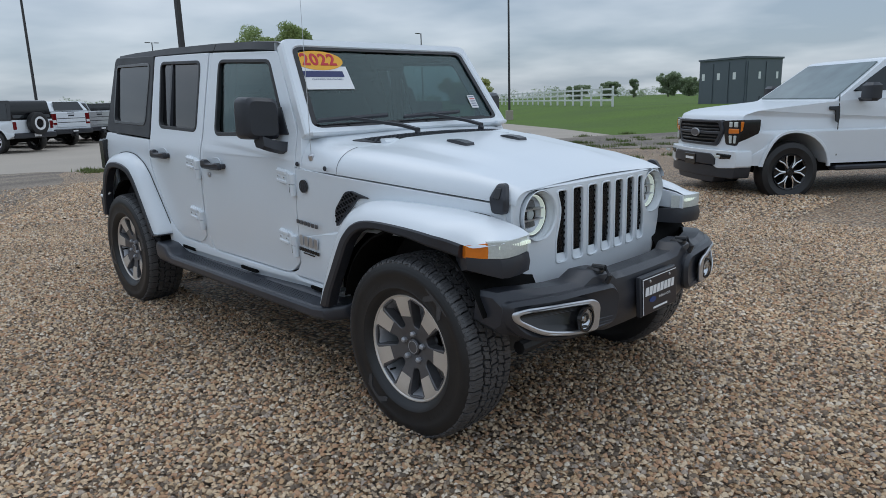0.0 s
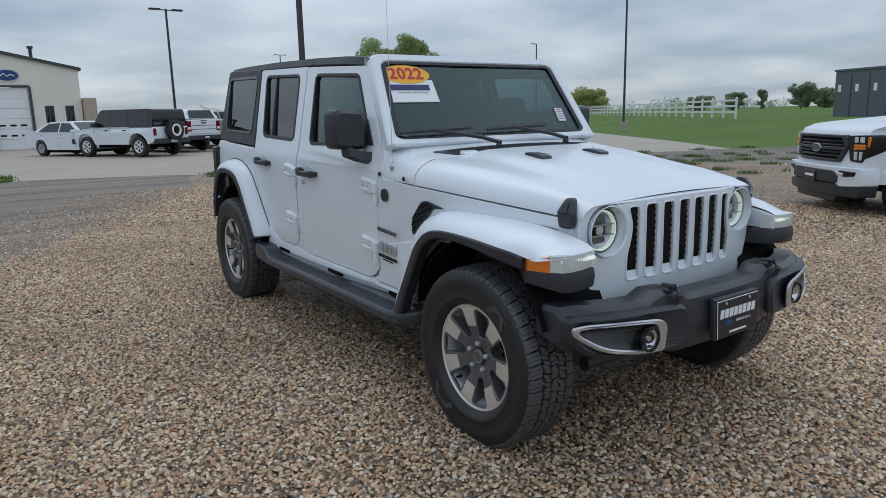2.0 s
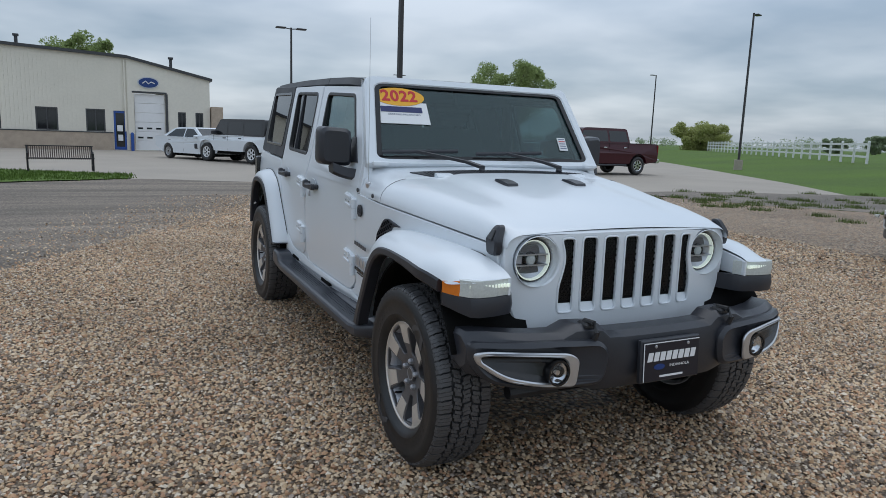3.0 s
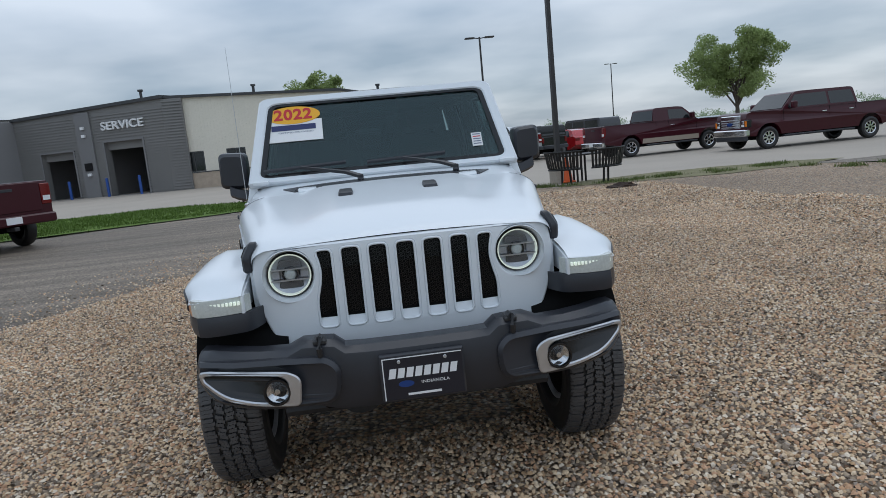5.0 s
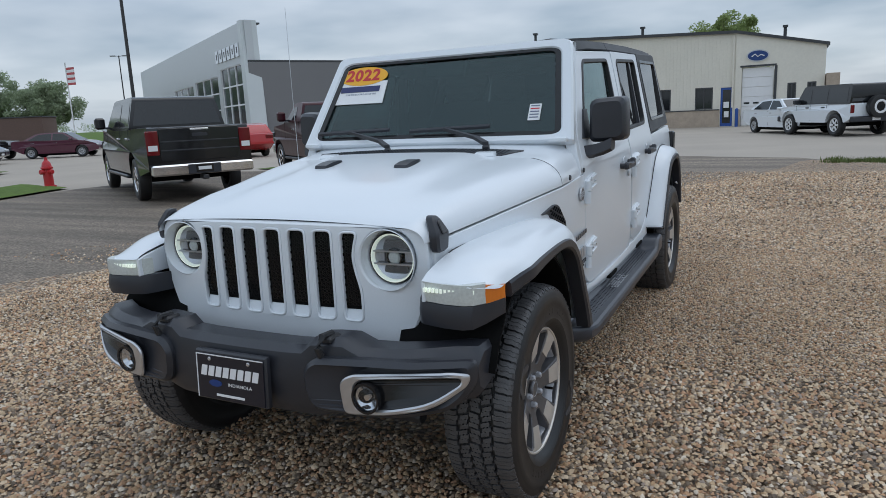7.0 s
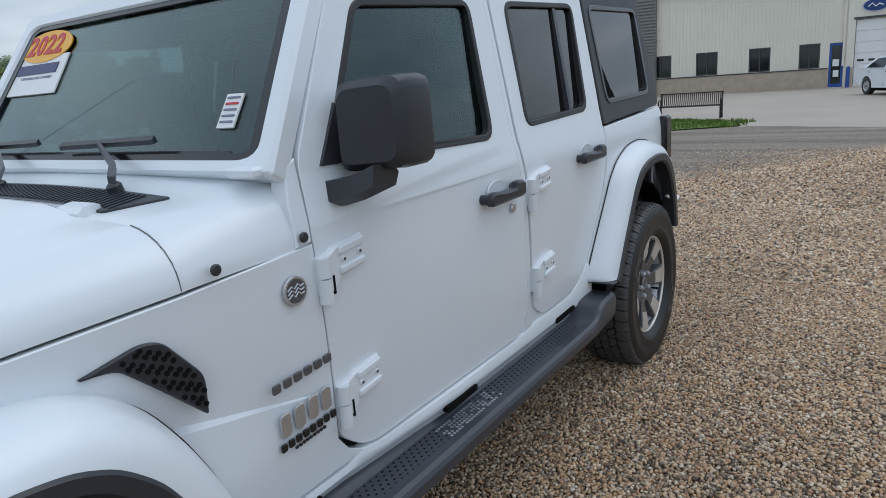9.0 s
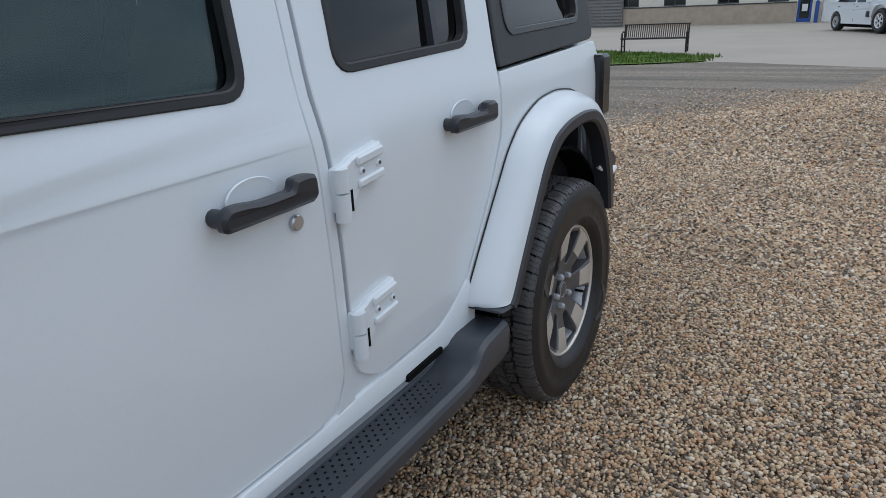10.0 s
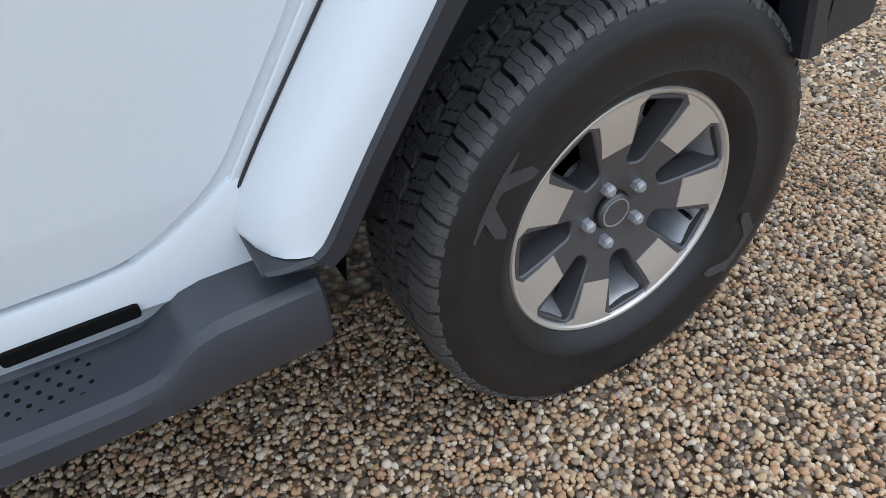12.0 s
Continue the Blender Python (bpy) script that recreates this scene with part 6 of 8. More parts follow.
        loft(b2, [[(s * x, y - .014, .782 + .03 * smooth01(.80, .90, x)), (s * x, y - .020, .82), (s * x, y - .010, .856), (s * (x - .03), y + .07, .856), (s * (x - .03), y + .07, .782)] for x, y in [(.605, -.41), (.622, -.44)] + path])
        part("fender_nose", b2, M_BLACK_PLASTIC, JEEP, "black plastic fender nose")
    # bumper beam
    def by(x):
        a = abs(x)
        return -.675 + .025 * (a / .5) ** 2 + .085 * max(0, (a - .58) / .285) ** 2.2
    b = new("front_bumper"); b.parent = JEEP; tagged(b, "black plastic front bumper with silver fog lamp frames")
    rings = []
    for x in [-.865, -.85, -.80, -.70, -.60, -.50, -.44, -.40, -.36, -.32, -.28, -.2, -.1, 0, .1, .2, .28, .32, .36, .40, .44, .50, .60, .70, .80, .85, .865]:
        a = abs(x)
        top = .712 + .036 * smooth01(.27, .33, a) * smooth01(.52, .43, a) + .018 * smooth01(.3, .8, a)
        bot = .478 + .030 * smooth01(.30, .45, a) + .050 * smooth01(.45, .86, a)
        y = by(x)
        e = .03 * smooth01(.84, .87, a)
        rings.append([(x, y + .13, top - e), (x, y + .045, top + .004 - e), (x, y + .012, top - .016 - e), (x, y - .004, (top + bot) / 2 + .03), (x, y + .004, bot + .05), (x, y + .035, bot + e), (x, y + .14, bot + .02 + e)])
    bm = bmesh.new(); loft(bm, rings); part("beam", bm, M_BLACK_PLASTIC, b)
    for s in (-1, 1):
        # boss round the fog lamp
        bm = bmesh.new()
        ol = lambda sc: rounded([(.315 + .01 * (1 - sc), .522), (.60, .520), (.80, .548), (.860, .610), (.864, .700), (.60, .712), (.345, .700), (.300, .655)], [.07, .1, .05, .04, .03, .1, .05, .05], 4)
        bp = lambda u, v, d: (s * u, by(u) + d, v)
        slab(bm, ol(1), .03, -.030, bp, .016); part("boss", bm, M_BLACK_PLASTIC, b)
        fr = rounded([(.462, .532), (.60, .540), (.76, .566), (.848, .628), (.856, .664), (.80, .678), (.50, .668), (.450, .640)], [.025, .08, .06, .03, .02, .02, .04, .03], 4)
        bm = bmesh.new(); slab(bm, fr, -.026, -.040, bp, .005, [rounded([(.508, .553), (.61, .558), (.75, .584), (.828, .634), (.832, .652), (.79, .661), (.53, .651), (.502, .630)], [.02, .05, .05, .02, .01, .01, .03, .02], 4)]); part("fog_frame", bm, M_SATIN, b, "satin silver fog lamp frame")
        bm = bmesh.new(); slab(bm, inset(fr, .018), -.024, -.033, bp); part("fog_recess", bm, M_GLOSS_BLACK, b)
        c = (s * .546, by(.546) - .03, .594)
        pl = lambda q, p, r: (c[0] + p, c[1] - q, c[2] + r)
        fo = new("fog_lamp"); fo.parent = b
        bm = bmesh.new(); lathe(bm, [(0, .052), (.016, .050), (.016, .043), (.004, .040)], pl, 28); part("housing", bm, M_GLOSS_BLACK, fo)
        bm = bmesh.new(); lathe(bm, [(.005, .041), (-.010, .02), (-.014, .012), (.004, .010), (.005, 0)], pl, 28); part("reflector", bm, M_CHROME, fo)
        bm = bmesh.new(); lathe(bm, [(.012, .042), (.020, .025), (.022, 0)], pl, 28); part("lens", bm, M_LENS, fo)
        # tow hook
        bm = bmesh.new()
        box(bm, s * .372 - .026, s * .372 + .026, -.645, -.58, .735, .760, .008)
        tube(bm, [(s * .372, -.668, .705), (s * .372, -.682, .735), (s * .372, -.655, .765), (s * .372, -.60, .760)], .012, 8); part("tow_hook", bm, M_STEEL_DARK, b)
    for o in [q for q in b.children if q.type == "MESH"] + [q for e in b.children for q in e.children]:
        o.data.transform(Matrix.Translation((0, .020, 0)) @ Matrix.Diagonal((.967, 1, 1, 1)))
    # plate: dark dealer plate, lettering as bars
    p = new("dealer_plate"); p.parent = JEEP; p.matrix_local = pose(.005, -.692, .596, 90 - 4, 0, 0) @ Matrix.Diagonal((.95, 1, 1, 1)); tagged(p, "black dealer plate with a white edge and print")
    bm = bmesh.new(); box(bm, -.165, .165, -.086, .090, -.03, -.003, .006); part("plate_base", bm, M_BLACK_PLASTIC, p)
    bm = bmesh.new(); box(bm, -.155, .155, -.078, .078, -.003, .001); part("plate_face", bm, M_PRINT_PLATE, p)
    bm = bmesh.new()
    box(bm, -.155, -.151, -.078, .078, .001, .0025); box(bm, -.151, .155, .0745, .078, .001, .0025)
    part("white_edge", bm, M_SIGN_WHITE, p)
    for k in range(8):
        bm = bmesh.new(); u = -.135 + k * .034
        slab(bm, [(u, .002), (u + .026, .002), (u + .034, .038), (u + .008, .038)], .001, .003, lambda a, c_, d: (a, c_, d)); part("raised_mark", bm, M_SIGN_WHITE, p)
    bm = bmesh.new(); slab(bm, [(-.068 + .03 * math.cos(a * math.pi / 10), -.022 + .012 * math.sin(a * math.pi / 10)) for a in range(20)], .001, .003, lambda u, v, d: (u, v, d)); part("blue_oval", bm, M_SIGN_BLUE, p)
    text_part("town_name", "INDIANOLA", .016, pose(.045, -.022, .0012), M_SIGN_WHITE, p, depth=.0005, width=.11); bars("print_line", pose(0, -.062, .001), .13, .008, M_SIGN_WHITE, p)
    for u in (-.09, .09):
        bm = bmesh.new(); disc(bm, (u, .062, .001), (0, 0, 1), .007, .005, 10, .002); part("screw", bm, M_SATIN, p)
    # underneath
    bm = bmesh.new(); tube(bm, [(-.72, 0, .36), (.72, 0, .36)], .045, 10); disc(bm, (-.25, -.1, .36), (0, 1, 0), .12, .15, 16); part("axle", bm, M_STEEL_DARK, JEEP)
    bm = bmesh.new(); tube(bm, [(-.72, 3.008, .36), (.72, 3.008, .36)], .05, 10); disc(bm, (.2, 2.93, .36), (0, 1, 0), .13, .15, 16); part("axle", bm, M_STEEL_DARK, JEEP)
    bm = bmesh.new(); tube(bm, [(-.55, -.35, .40), (.55, -.35, .40)], .03, 8); part("track_rod", bm, M_STEEL_DARK, JEEP)
    # the shadow under the bumper is put into the skid plate's near-black colour
    bm = bmesh.new(); box(bm, -.40, .40, -.50, -.28, .43, .52, .03); part("skid_plate", bm, M_DARK, JEEP)


def jeep_interior():
    bm = bmesh.new()
    loft(bm, [[(x, y, z) for y, z in ((.88, 1.20), (.91, 1.245), (1.04, 1.235), (1.16, 1.20), (1.20, 1.08), (1.12, .80), (.88, .80))] for x in (-.66, -.35, 0, .35, .66)])
    part("dashboard", bm, M_INTERIOR, JEEP)
    bm = bmesh.new(); rr = []
    c = Vector((.37, 1.33, 1.13)); ax = Vector((0, .85, .52)); u = Vector((1, 0, 0)); v = ax.cross(u)
    tube(bm, [c + u * (.185 * math.cos(k * math.pi / 12)) + v * (.185 * math.sin(k * math.pi / 12)) for k in range(25)], .016, 8)
    tube(bm, [c - u * .18, c, c + u * .18], .018, 6); tube(bm, [c, c - ax * .2], .03, 8)
    part("steering_wheel", bm, M_INTERIOR, JEEP)
    for x, y in ((-.37, 1.62), (.37, 1.62), (-.36, 2.52), (.36, 2.52)):
        s = new("seat"); s.parent = JEEP
        bm = bmesh.new(); box(bm, x - .26, x + .26, y - .25, y + .27, .72, .88, .06); part("cushion", bm, M_SEAT, s)
        bm = bmesh.new(); loft(bm, [rounded_ring(x, y + .30 + q * .16, .86 + q * .62, w, .07) for q, w in ((0, .25), (.3, .27), (.75, .24), (1, .19))]); part("backrest", bm, M_SEAT, s)
        bm = bmesh.new(); box(bm, x - .13, x + .13, y + .44, y + .54, 1.50, 1.66, .04); part("headrest", bm, M_SEAT, s)
    bm = bmesh.new(); box(bm, -.66, .66, 1.22, 3.2, 1.71, 1.735); part("headliner", bm, M_INTERIOR, JEEP)
    bm = bmesh.new()
    for s in (-1, 1):
        tube(bm, [(s * .69, 1.80, 1.15), (s * .63, 1.74, 1.66)], .04, 8); tube(bm, [(s * .63, 1.22, 1.70), (s * .63, 3.1, 1.70)], .035, 8); tube(bm, [(s * .70, 2.62, 1.15), (s * .62, 2.50, 1.68)], .04, 8)
    tube(bm, [(-.63, 1.74, 1.68), (.63, 1.74, 1.68)], .04, 8)
    part("roll_bar", bm, M_INTERIOR, JEEP)
    bm = bmesh.new(); box(bm, -.13, .13, 1.35, 1.41, 1.56, 1.625, .02); part("rear_view_mirror", bm, M_GLOSS_BLACK, JEEP)


def rounded_ring(x, y, z, w, t):
    return [(x + a, y + b, z) for a, b in rounded([(-w, -t), (w, -t), (w, t), (-w, t)], t * .8, 3)]


M_ROOF_BLACK = mat("moulded_black_hardtop", (0.030, 0.031, 0.034), 0.5, vary=0.15, fine=500, bump=0.1, bump_dist=0.001)
M_PRINT_PLATE = mat("plate_black", (0.012, 0.012, 0.020), 0.3, vary=0.05)
jeep_body()
jeep_front()
jeep_interior()
# ---------------------------------------------------------------- parked vehicles
def axle_pose(cx, cy, hx, hy, z=None):
    """Ground pose at the rear axle's middle, heading (hx, hy)."""
    return pose(cx, cy, height(cx, cy) + 0.02 if z is None else z, 0, 0, math.degrees(math.atan2(hy, hx)))


def simple_wheel(x, y, s, r, parent, rim=None, spokes=6, width=0.25):
    w = new("wheel"); w.parent = parent; w.matrix_local = pose(x, y, r - 0.01, 0, 0, 90 if s > 0 else -90)
    pl = lambda a, p, q: (a, p, q)
    h = width / 2
    rr = r * 0.60
    bm = bmesh.new(); lathe(bm, [(-h * .8, rr), (-h, r * .8), (-h * .85, r * .96), (-h * .5, r), (h * .5, r), (h * .85, r * .96), (h, r * .8), (h * .8, rr)], pl, 32, True); part("tyre", bm, M_RUBBER, w)
    bm = bmesh.new(); lathe(bm, [(h * .78, rr * 1.01), (h * .9, rr * .97), (h * .78, rr * .88), (0, rr * .86), (-h * .7, rr * .9)], pl, 32); rm = part("rim", bm, rim or M_SATIN, w)
    bm = bmesh.new(); disc(bm, (h * .1, 0, 0), (1, 0, 0), rr * .9, .01, 24); part("brake", bm, M_DARK, w)
    for k in range(spokes):
        t = 2 * math.pi * k / spokes
        c, q = math.cos(t), math.sin(t)
        bm = bmesh.new(); slab(bm, [(-rr * .16, .02), (-rr * .10, rr * .5), (-rr * .17, rr * .93), (rr * .17, rr * .93), (rr * .10, rr * .5), (rr * .16, .02)], h * .5, h * .78, lambda u, v, d: (d, v * c - u * q, v * q + u * c), .006)
        part("spoke", bm, rim or M_SATIN, rm)
    bm = bmesh.new(); disc(bm, (h * .6, 0, 0), (1, 0, 0), rr * .17, h * .3, 16, .01); part("cap", bm, M_GLOSS_BLACK, rm)
    return w


def vehicle(name, label, m, paint, wb, hw, top, house, wins, belt, tyre=0.4, track=None, category="car", group="parked vehicles", low=0.45, two_tone=None, house_mat=None, rim=None, spokes=6, roof_in=0.16, windshield=None, rear_window=None, arch=1.28, fine=False):
    """Car or truck: painted lower body with real wheel arches, a cab with roof, panes, lamps and wheels.
    top: outline over the lower body from rear bottom to front bottom, (x, z); house: cab outline; wins: side pane outlines."""
    v = thing(name, m, label, category, group)
    track = track or hw - 0.13
    ar = tyre * arch
    pts = list(top)
    for ax in (wb, 0.0):
        a0 = math.asin(min(0.9, max(-0.9, (low - tyre) / ar)))
        for k in range(9):
            a = a0 + (math.pi - 2 * a0) * k / 8
            pts.append((ax + ar * math.cos(a), tyre + ar * math.sin(a)))
    zt = max(p[1] for p in top)
    def wid(x, z):
        f = 1 - 0.05 * smooth01(0.75, 1.6, z) - 0.03 * smooth01(0.8, 0.3, z)
        nose = max(p[0] for p in top)
        tail = min(p[0] for p in top)
        f -= 0.10 * smooth01(nose - 0.6, nose, x) ** 2 + 0.05 * smooth01(tail + 0.5, tail, x) ** 2
        return hw * f
    bm = bmesh.new()
    slab(bm, rounded(pts, 0.03, 2), -1, 1, lambda x, z, d: (x, wid(x, z) * d, z), 0.0)
    bmesh.ops.bevel(bm, geom=[e for e in bm.edges if abs(abs(e.verts[0].co.y) - abs(e.verts[1].co.y)) < 0.06 and len(e.link_faces) == 2 and e.calc_face_angle(0) > 0.9 and e.verts[0].co.z > low + .02], offset=0.03, segments=2, affect="EDGES")
    if fine:
        for no, co in [((0, 0, 1), (0, 0, z)) for z in (.55, .68, .8, .92, 1.04, 1.15, 1.24, 1.32)] + [((1, 0, 0), (k * .3 - 1, 0, 0)) for k in range(19)] + [((0, 1, 0), (0, hw * q, 0)) for q in (-.85, -.7, -.5, -.25, 0, .25, .5, .7, .85)]:
            bmesh.ops.bisect_plane(bm, geom=bm.verts[:] + bm.edges[:] + bm.faces[:], plane_co=co, plane_no=no)
    else:
        for no, co in [((0, 0, 1), (0, 0, z)) for z in (.5, .65, .8, .95, 1.1, 1.25)] + [((1, 0, 0), (k * .4 - 1.4, 0, 0)) for k in range(18)]:
            bmesh.ops.bisect_plane(bm, geom=bm.verts[:] + bm.edges[:] + bm.faces[:], plane_co=co, plane_no=no)
    for q in bm.verts:
        if abs(q.co.y) > hw * .8:
            q.co.y = math.copysign(min(abs(q.co.y), wid(q.co.x, q.co.z)), q.co.y)
        q.co.y *= 1 + .022 * math.exp(-((q.co.z - .98) / .16) ** 2)
    part("body", bm, paint, v)
    if two_tone:
        for s in (-1, 1):
            bm = bmesh.new(); slab(bm, [(ar + .02, low + .02), (wb - ar - .02, low + .02), (wb - ar - .04, two_tone[1]), (ar + .04, two_tone[1])], 0, .006, lambda x, z, d: (x, s * (wid(x, z) + d), z)); part("lower_band", bm, two_tone[0], v)
    zr = max(p[1] for p in house)
    zb = min(p[1] for p in house)
    hwid = lambda z: hw * (0.955 - roof_in * (z - zb) / (zr - zb))
    bm = bmesh.new(); slab(bm, rounded(house, 0.06, 3), -1, 1, lambda x, z, d: (x, hwid(z) * d, z)); part("cab", bm, house_mat or paint, v)
    for s in (-1, 1):
        for w in wins:
            bm = bmesh.new(); slab(bm, rounded(w, 0.04, 3), -.02, .006, lambda x, z, d: (x, s * (hwid(z) + d), z)); part("side_window", bm, M_CARGLASS, v)
    for pane, nm in ((windshield, "windshield"), (rear_window, "rear_window")):
        if pane:
            (xa, za), (xb, zb2) = pane
            n = Vector((zb2 - za, 0, -(xb - xa))).normalized() * (1 if nm == "windshield" else 1)
            if nm == "windshield" and n.x < 0 or nm == "rear_window" and n.x > 0:
                n = -n
            P = lambda u, t, d: Vector((xa + (xb - xa) * t, u * (hwid(za + (zb2 - za) * t) - .07), za + (zb2 - za) * t)) + n * d
            bm = bmesh.new(); slab(bm, [(-1, .07), (1, .07), (1, .92), (-1, .92)], -.02, .008, P); part(nm, bm, M_WINDSHIELD_SKY if fine else M_CARGLASS, v)
    for ax in (0.0, wb):
        for s in (-1, 1):
            simple_wheel(ax, s * track, s, tyre, v, rim, spokes)
    bm = bmesh.new(); box(bm, ar * .6, wb - ar * .6, -hw * .8, hw * .8, low - .12, low + .05); box(bm, -.1, .1, -track, track, tyre - .08, tyre + .06); box(bm, wb - .1, wb + .1, -track, track, tyre - .08, tyre + .06); part("chassis", bm, M_DARK, v)
    v["_hw"] = hw
    return v, wid, hwid


def add_box(v, name, b, mt, bev=0.015, label=""):
    bm = bmesh.new(); box(bm, *b, bev); return part(name, bm, mt, v, label)


def both(v, name, x0, x1, y0, y1, z0, z1, mt, bev=0.015):
    for s in (-1, 1):
        add_box(v, name, (x0, x1, min(s * y0, s * y1), max(s * y0, s * y1), z0, z1), mt, bev)


def pickup(label, m, paint, wb, cab_rear, bed_rear, hood_z=1.30, roof=1.93, hw=1.0, chrome=True, two_tone=None, rim=None, spokes=6, tyre=0.41, crew=True, group="parked pickups", black_grille=False, topper=None, fine=False, bumper=None):
    nose = wb + (0.84 if fine else 0.90)
    cowl = wb - 0.62
    rk = .76 if fine else .62
    sill = 1.30 if fine else 1.38
    top = [(bed_rear, .62), (bed_rear, 1.38), (cab_rear - .04, 1.38), (cab_rear, 1.36), (cowl, 1.33), (cowl + .06, 1.315), (nose - .25, 1.225), (nose - .06, 1.17), (nose, 1.0), (nose, .50)] if fine else [(bed_rear, .62), (bed_rear, 1.40), (cab_rear - .04, 1.40), (cab_rear, 1.42), (cowl, 1.40), (cowl + .06, 1.36), (nose - .25, hood_z), (nose - .06, hood_z - .06), (nose, hood_z - .25), (nose, .55)]
    house = [(cab_rear, sill), (cowl + .05, sill), (cowl - rk, roof - .03), (cowl - rk - .28, roof), (cab_rear + .25, roof), (cab_rear + .10, roof - .04)]
    fx = cowl - rk - .04
    mid = cab_rear + (fx - cab_rear) * .47
    wins = [[(mid + .08, 1.46), (cowl - .22, 1.44), (fx + .06, roof - .13), (mid + .10, roof - .11)]]
    if crew:
        wins.append([(cab_rear + .12, 1.46), (mid - .02, 1.46), (mid, roof - .11), (cab_rear + .22, roof - .12)])
    v, wid, hwid = vehicle("pickup_truck", label, m, paint, wb, hw, top, house, wins, 1.4, tyre, category="pickup truck", group=group, low=.50, two_tone=two_tone, rim=rim, spokes=spokes, windshield=((cowl + .04, sill + .02), (cowl - rk + .02, roof - .03)), rear_window=((cab_rear, 1.42), (cab_rear + .10, roof - .06)), fine=fine)
    trim = M_CHROME if chrome else M_BLACK_PLASTIC
    # bed cover, tailgate, bumpers, lamps, mirrors, handles
    add_box(v, "bed_floor", (bed_rear + .06, cab_rear - .08, -hw * .82, hw * .82, 1.392, 1.412), M_BLACK_PLASTIC)
    add_box(v, "tailgate", (bed_rear - .02, bed_rear + .01, -hw * .72, hw * .72, .78, 1.38), paint, .01)
    add_box(v, "tailgate_handle", (bed_rear - .03, bed_rear - .018, -.14, .14, 1.22, 1.28), M_BLACK_PLASTIC, .004)
    add_box(v, "rear_bumper", (bed_rear - .16, bed_rear + .05, -hw * .92, hw * .92, .52, .72), bumper or trim, .03)
    p = add_box(v, "plate", (bed_rear - .175, bed_rear - .162, -.16, .16, .56, .70), M_BLACK_PAINT if crew else M_SIGN_WHITE, .003)
    if crew:
        bm = bmesh.new(); box(bm, bed_rear - .179, bed_rear - .1755, -.12, .12, .60, .66); part("print_line", bm, M_SIGN_WHITE, p)
        add_box(v, "bumper_recess", (bed_rear - .167, bed_rear - .15, -.30, .30, .53, .71), M_BLACK_PLASTIC, .01)
        add_box(v, "tailgate_strip", (bed_rear - .034, bed_rear - .018, -.17, .17, 1.335, 1.365), trim, .006)
        for z in (.98, 1.14):
            add_box(v, "tailgate_crease", (bed_rear - .028, bed_rear - .015, -hw * .70, hw * .70, z - .012, z + .012), M_BLACK_PLASTIC, .008)
    add_box(v, "tow_hitch", (bed_rear - .22, bed_rear + .1, -.05, .05, .42, .50), M_STEEL_DARK, .01)
    for s in (-1, 1):
        add_box(v, "tail_lamp", (bed_rear - .025, bed_rear + .07, min(s * hw * .73, s * hw * .945), max(s * hw * .73, s * hw * .945), .90, 1.34), M_RED_LENS)
        add_box(v, "reverse_lamp", (bed_rear - .032, bed_rear - .024, min(s * hw * .76, s * hw * .92), max(s * hw * .76, s * hw * .92), .98, 1.08), M_SIGN_WHITE, .003)
        mi = new("mirror"); mi.parent = v
        b = bmesh.new(); box(b, cowl - .42, cowl - .26, min(s * (hw + .02), s * (hw + .24)), max(s * (hw + .02), s * (hw + .24)), 1.42 - (.11 if fine else 0), 1.68 - (.13 if fine else 0), .04); part("housing", b, M_BLACK_PLASTIC if not chrome else paint, mi)
        b = bmesh.new(); box(b, cowl - .40, cowl - .30, min(s * hw * .92, s * (hw + .06)), max(s * hw * .92, s * (hw + .06)), 1.42 - (.11 if fine else 0), 1.47 - (.11 if fine else 0), .01); part("arm", b, M_BLACK_PLASTIC, mi)
        for hx in ([mid + .18, cab_rear + .22] if crew else [mid + .12]):
            add_box(v, "door_handle", (hx, hx + .2, min(s * hw * .95, s * hw * 1.0), max(s * hw * .95, s * hw * 1.0), 1.18, 1.22), trim, .008)
        gaps = [cowl - .02, mid + .03] + ([cab_rear + .10] if crew else [cab_rear + .12])
        for g in gaps:
            bm = bmesh.new(); slab(bm, [(g - .006, .60), (g + .006, .60), (g + .006, 1.40), (g - .006, 1.40)], 0, .003, lambda x, z, d: (x, s * (wid(x, z) + d), z)); part("door_gap", bm, M_DARK, v)
        add_box(v, "side_step", (.75, wb - .62, min(s * hw * .86, s * (hw + .03)), max(s * hw * .86, s * (hw + .03)), .40, .47), M_BLACK_PLASTIC, .02)
    if fine:
        def plate(name, parent, pts, d0, d1, mt, r=.02, holes=()):
            bm = bmesh.new(); slab(bm, rounded(pts, r, 3), nose + d0, nose + d1, lambda u, w, d: (d, u, w), min(.008, abs(d1 - d0) * .3), holes)
            return part(name, bm, mt, parent)
        shell = [(-.60, 1.105), (-.66, .97), (-.52, .755), (.52, .755), (.66, .97), (.60, 1.105)]
        g = plate("grille", v, shell, -.05, .012, M_DARK, .04)
        plate("grille_surround", g, shell, -.02, .034, M_BLACK_PLASTIC, .04, [rounded([(.545, 1.07), (.59, .965), (.475, .795), (-.475, .795), (-.59, .965), (-.545, 1.07)], .03, 3)])
        for z in (.835, .885, .975, 1.025):
            plate("grille_bar", g, [(-.56, z - .014), (.56, z - .014), (.56, z + .014), (-.56, z + .014)], .008, .026, M_GLOSS_BLACK, .008)
        plate("grille_crossbar", g, [(-.60, .912), (.60, .912), (.60, .952), (-.60, .952)], .010, .036, M_BLACK_PLASTIC, .01)
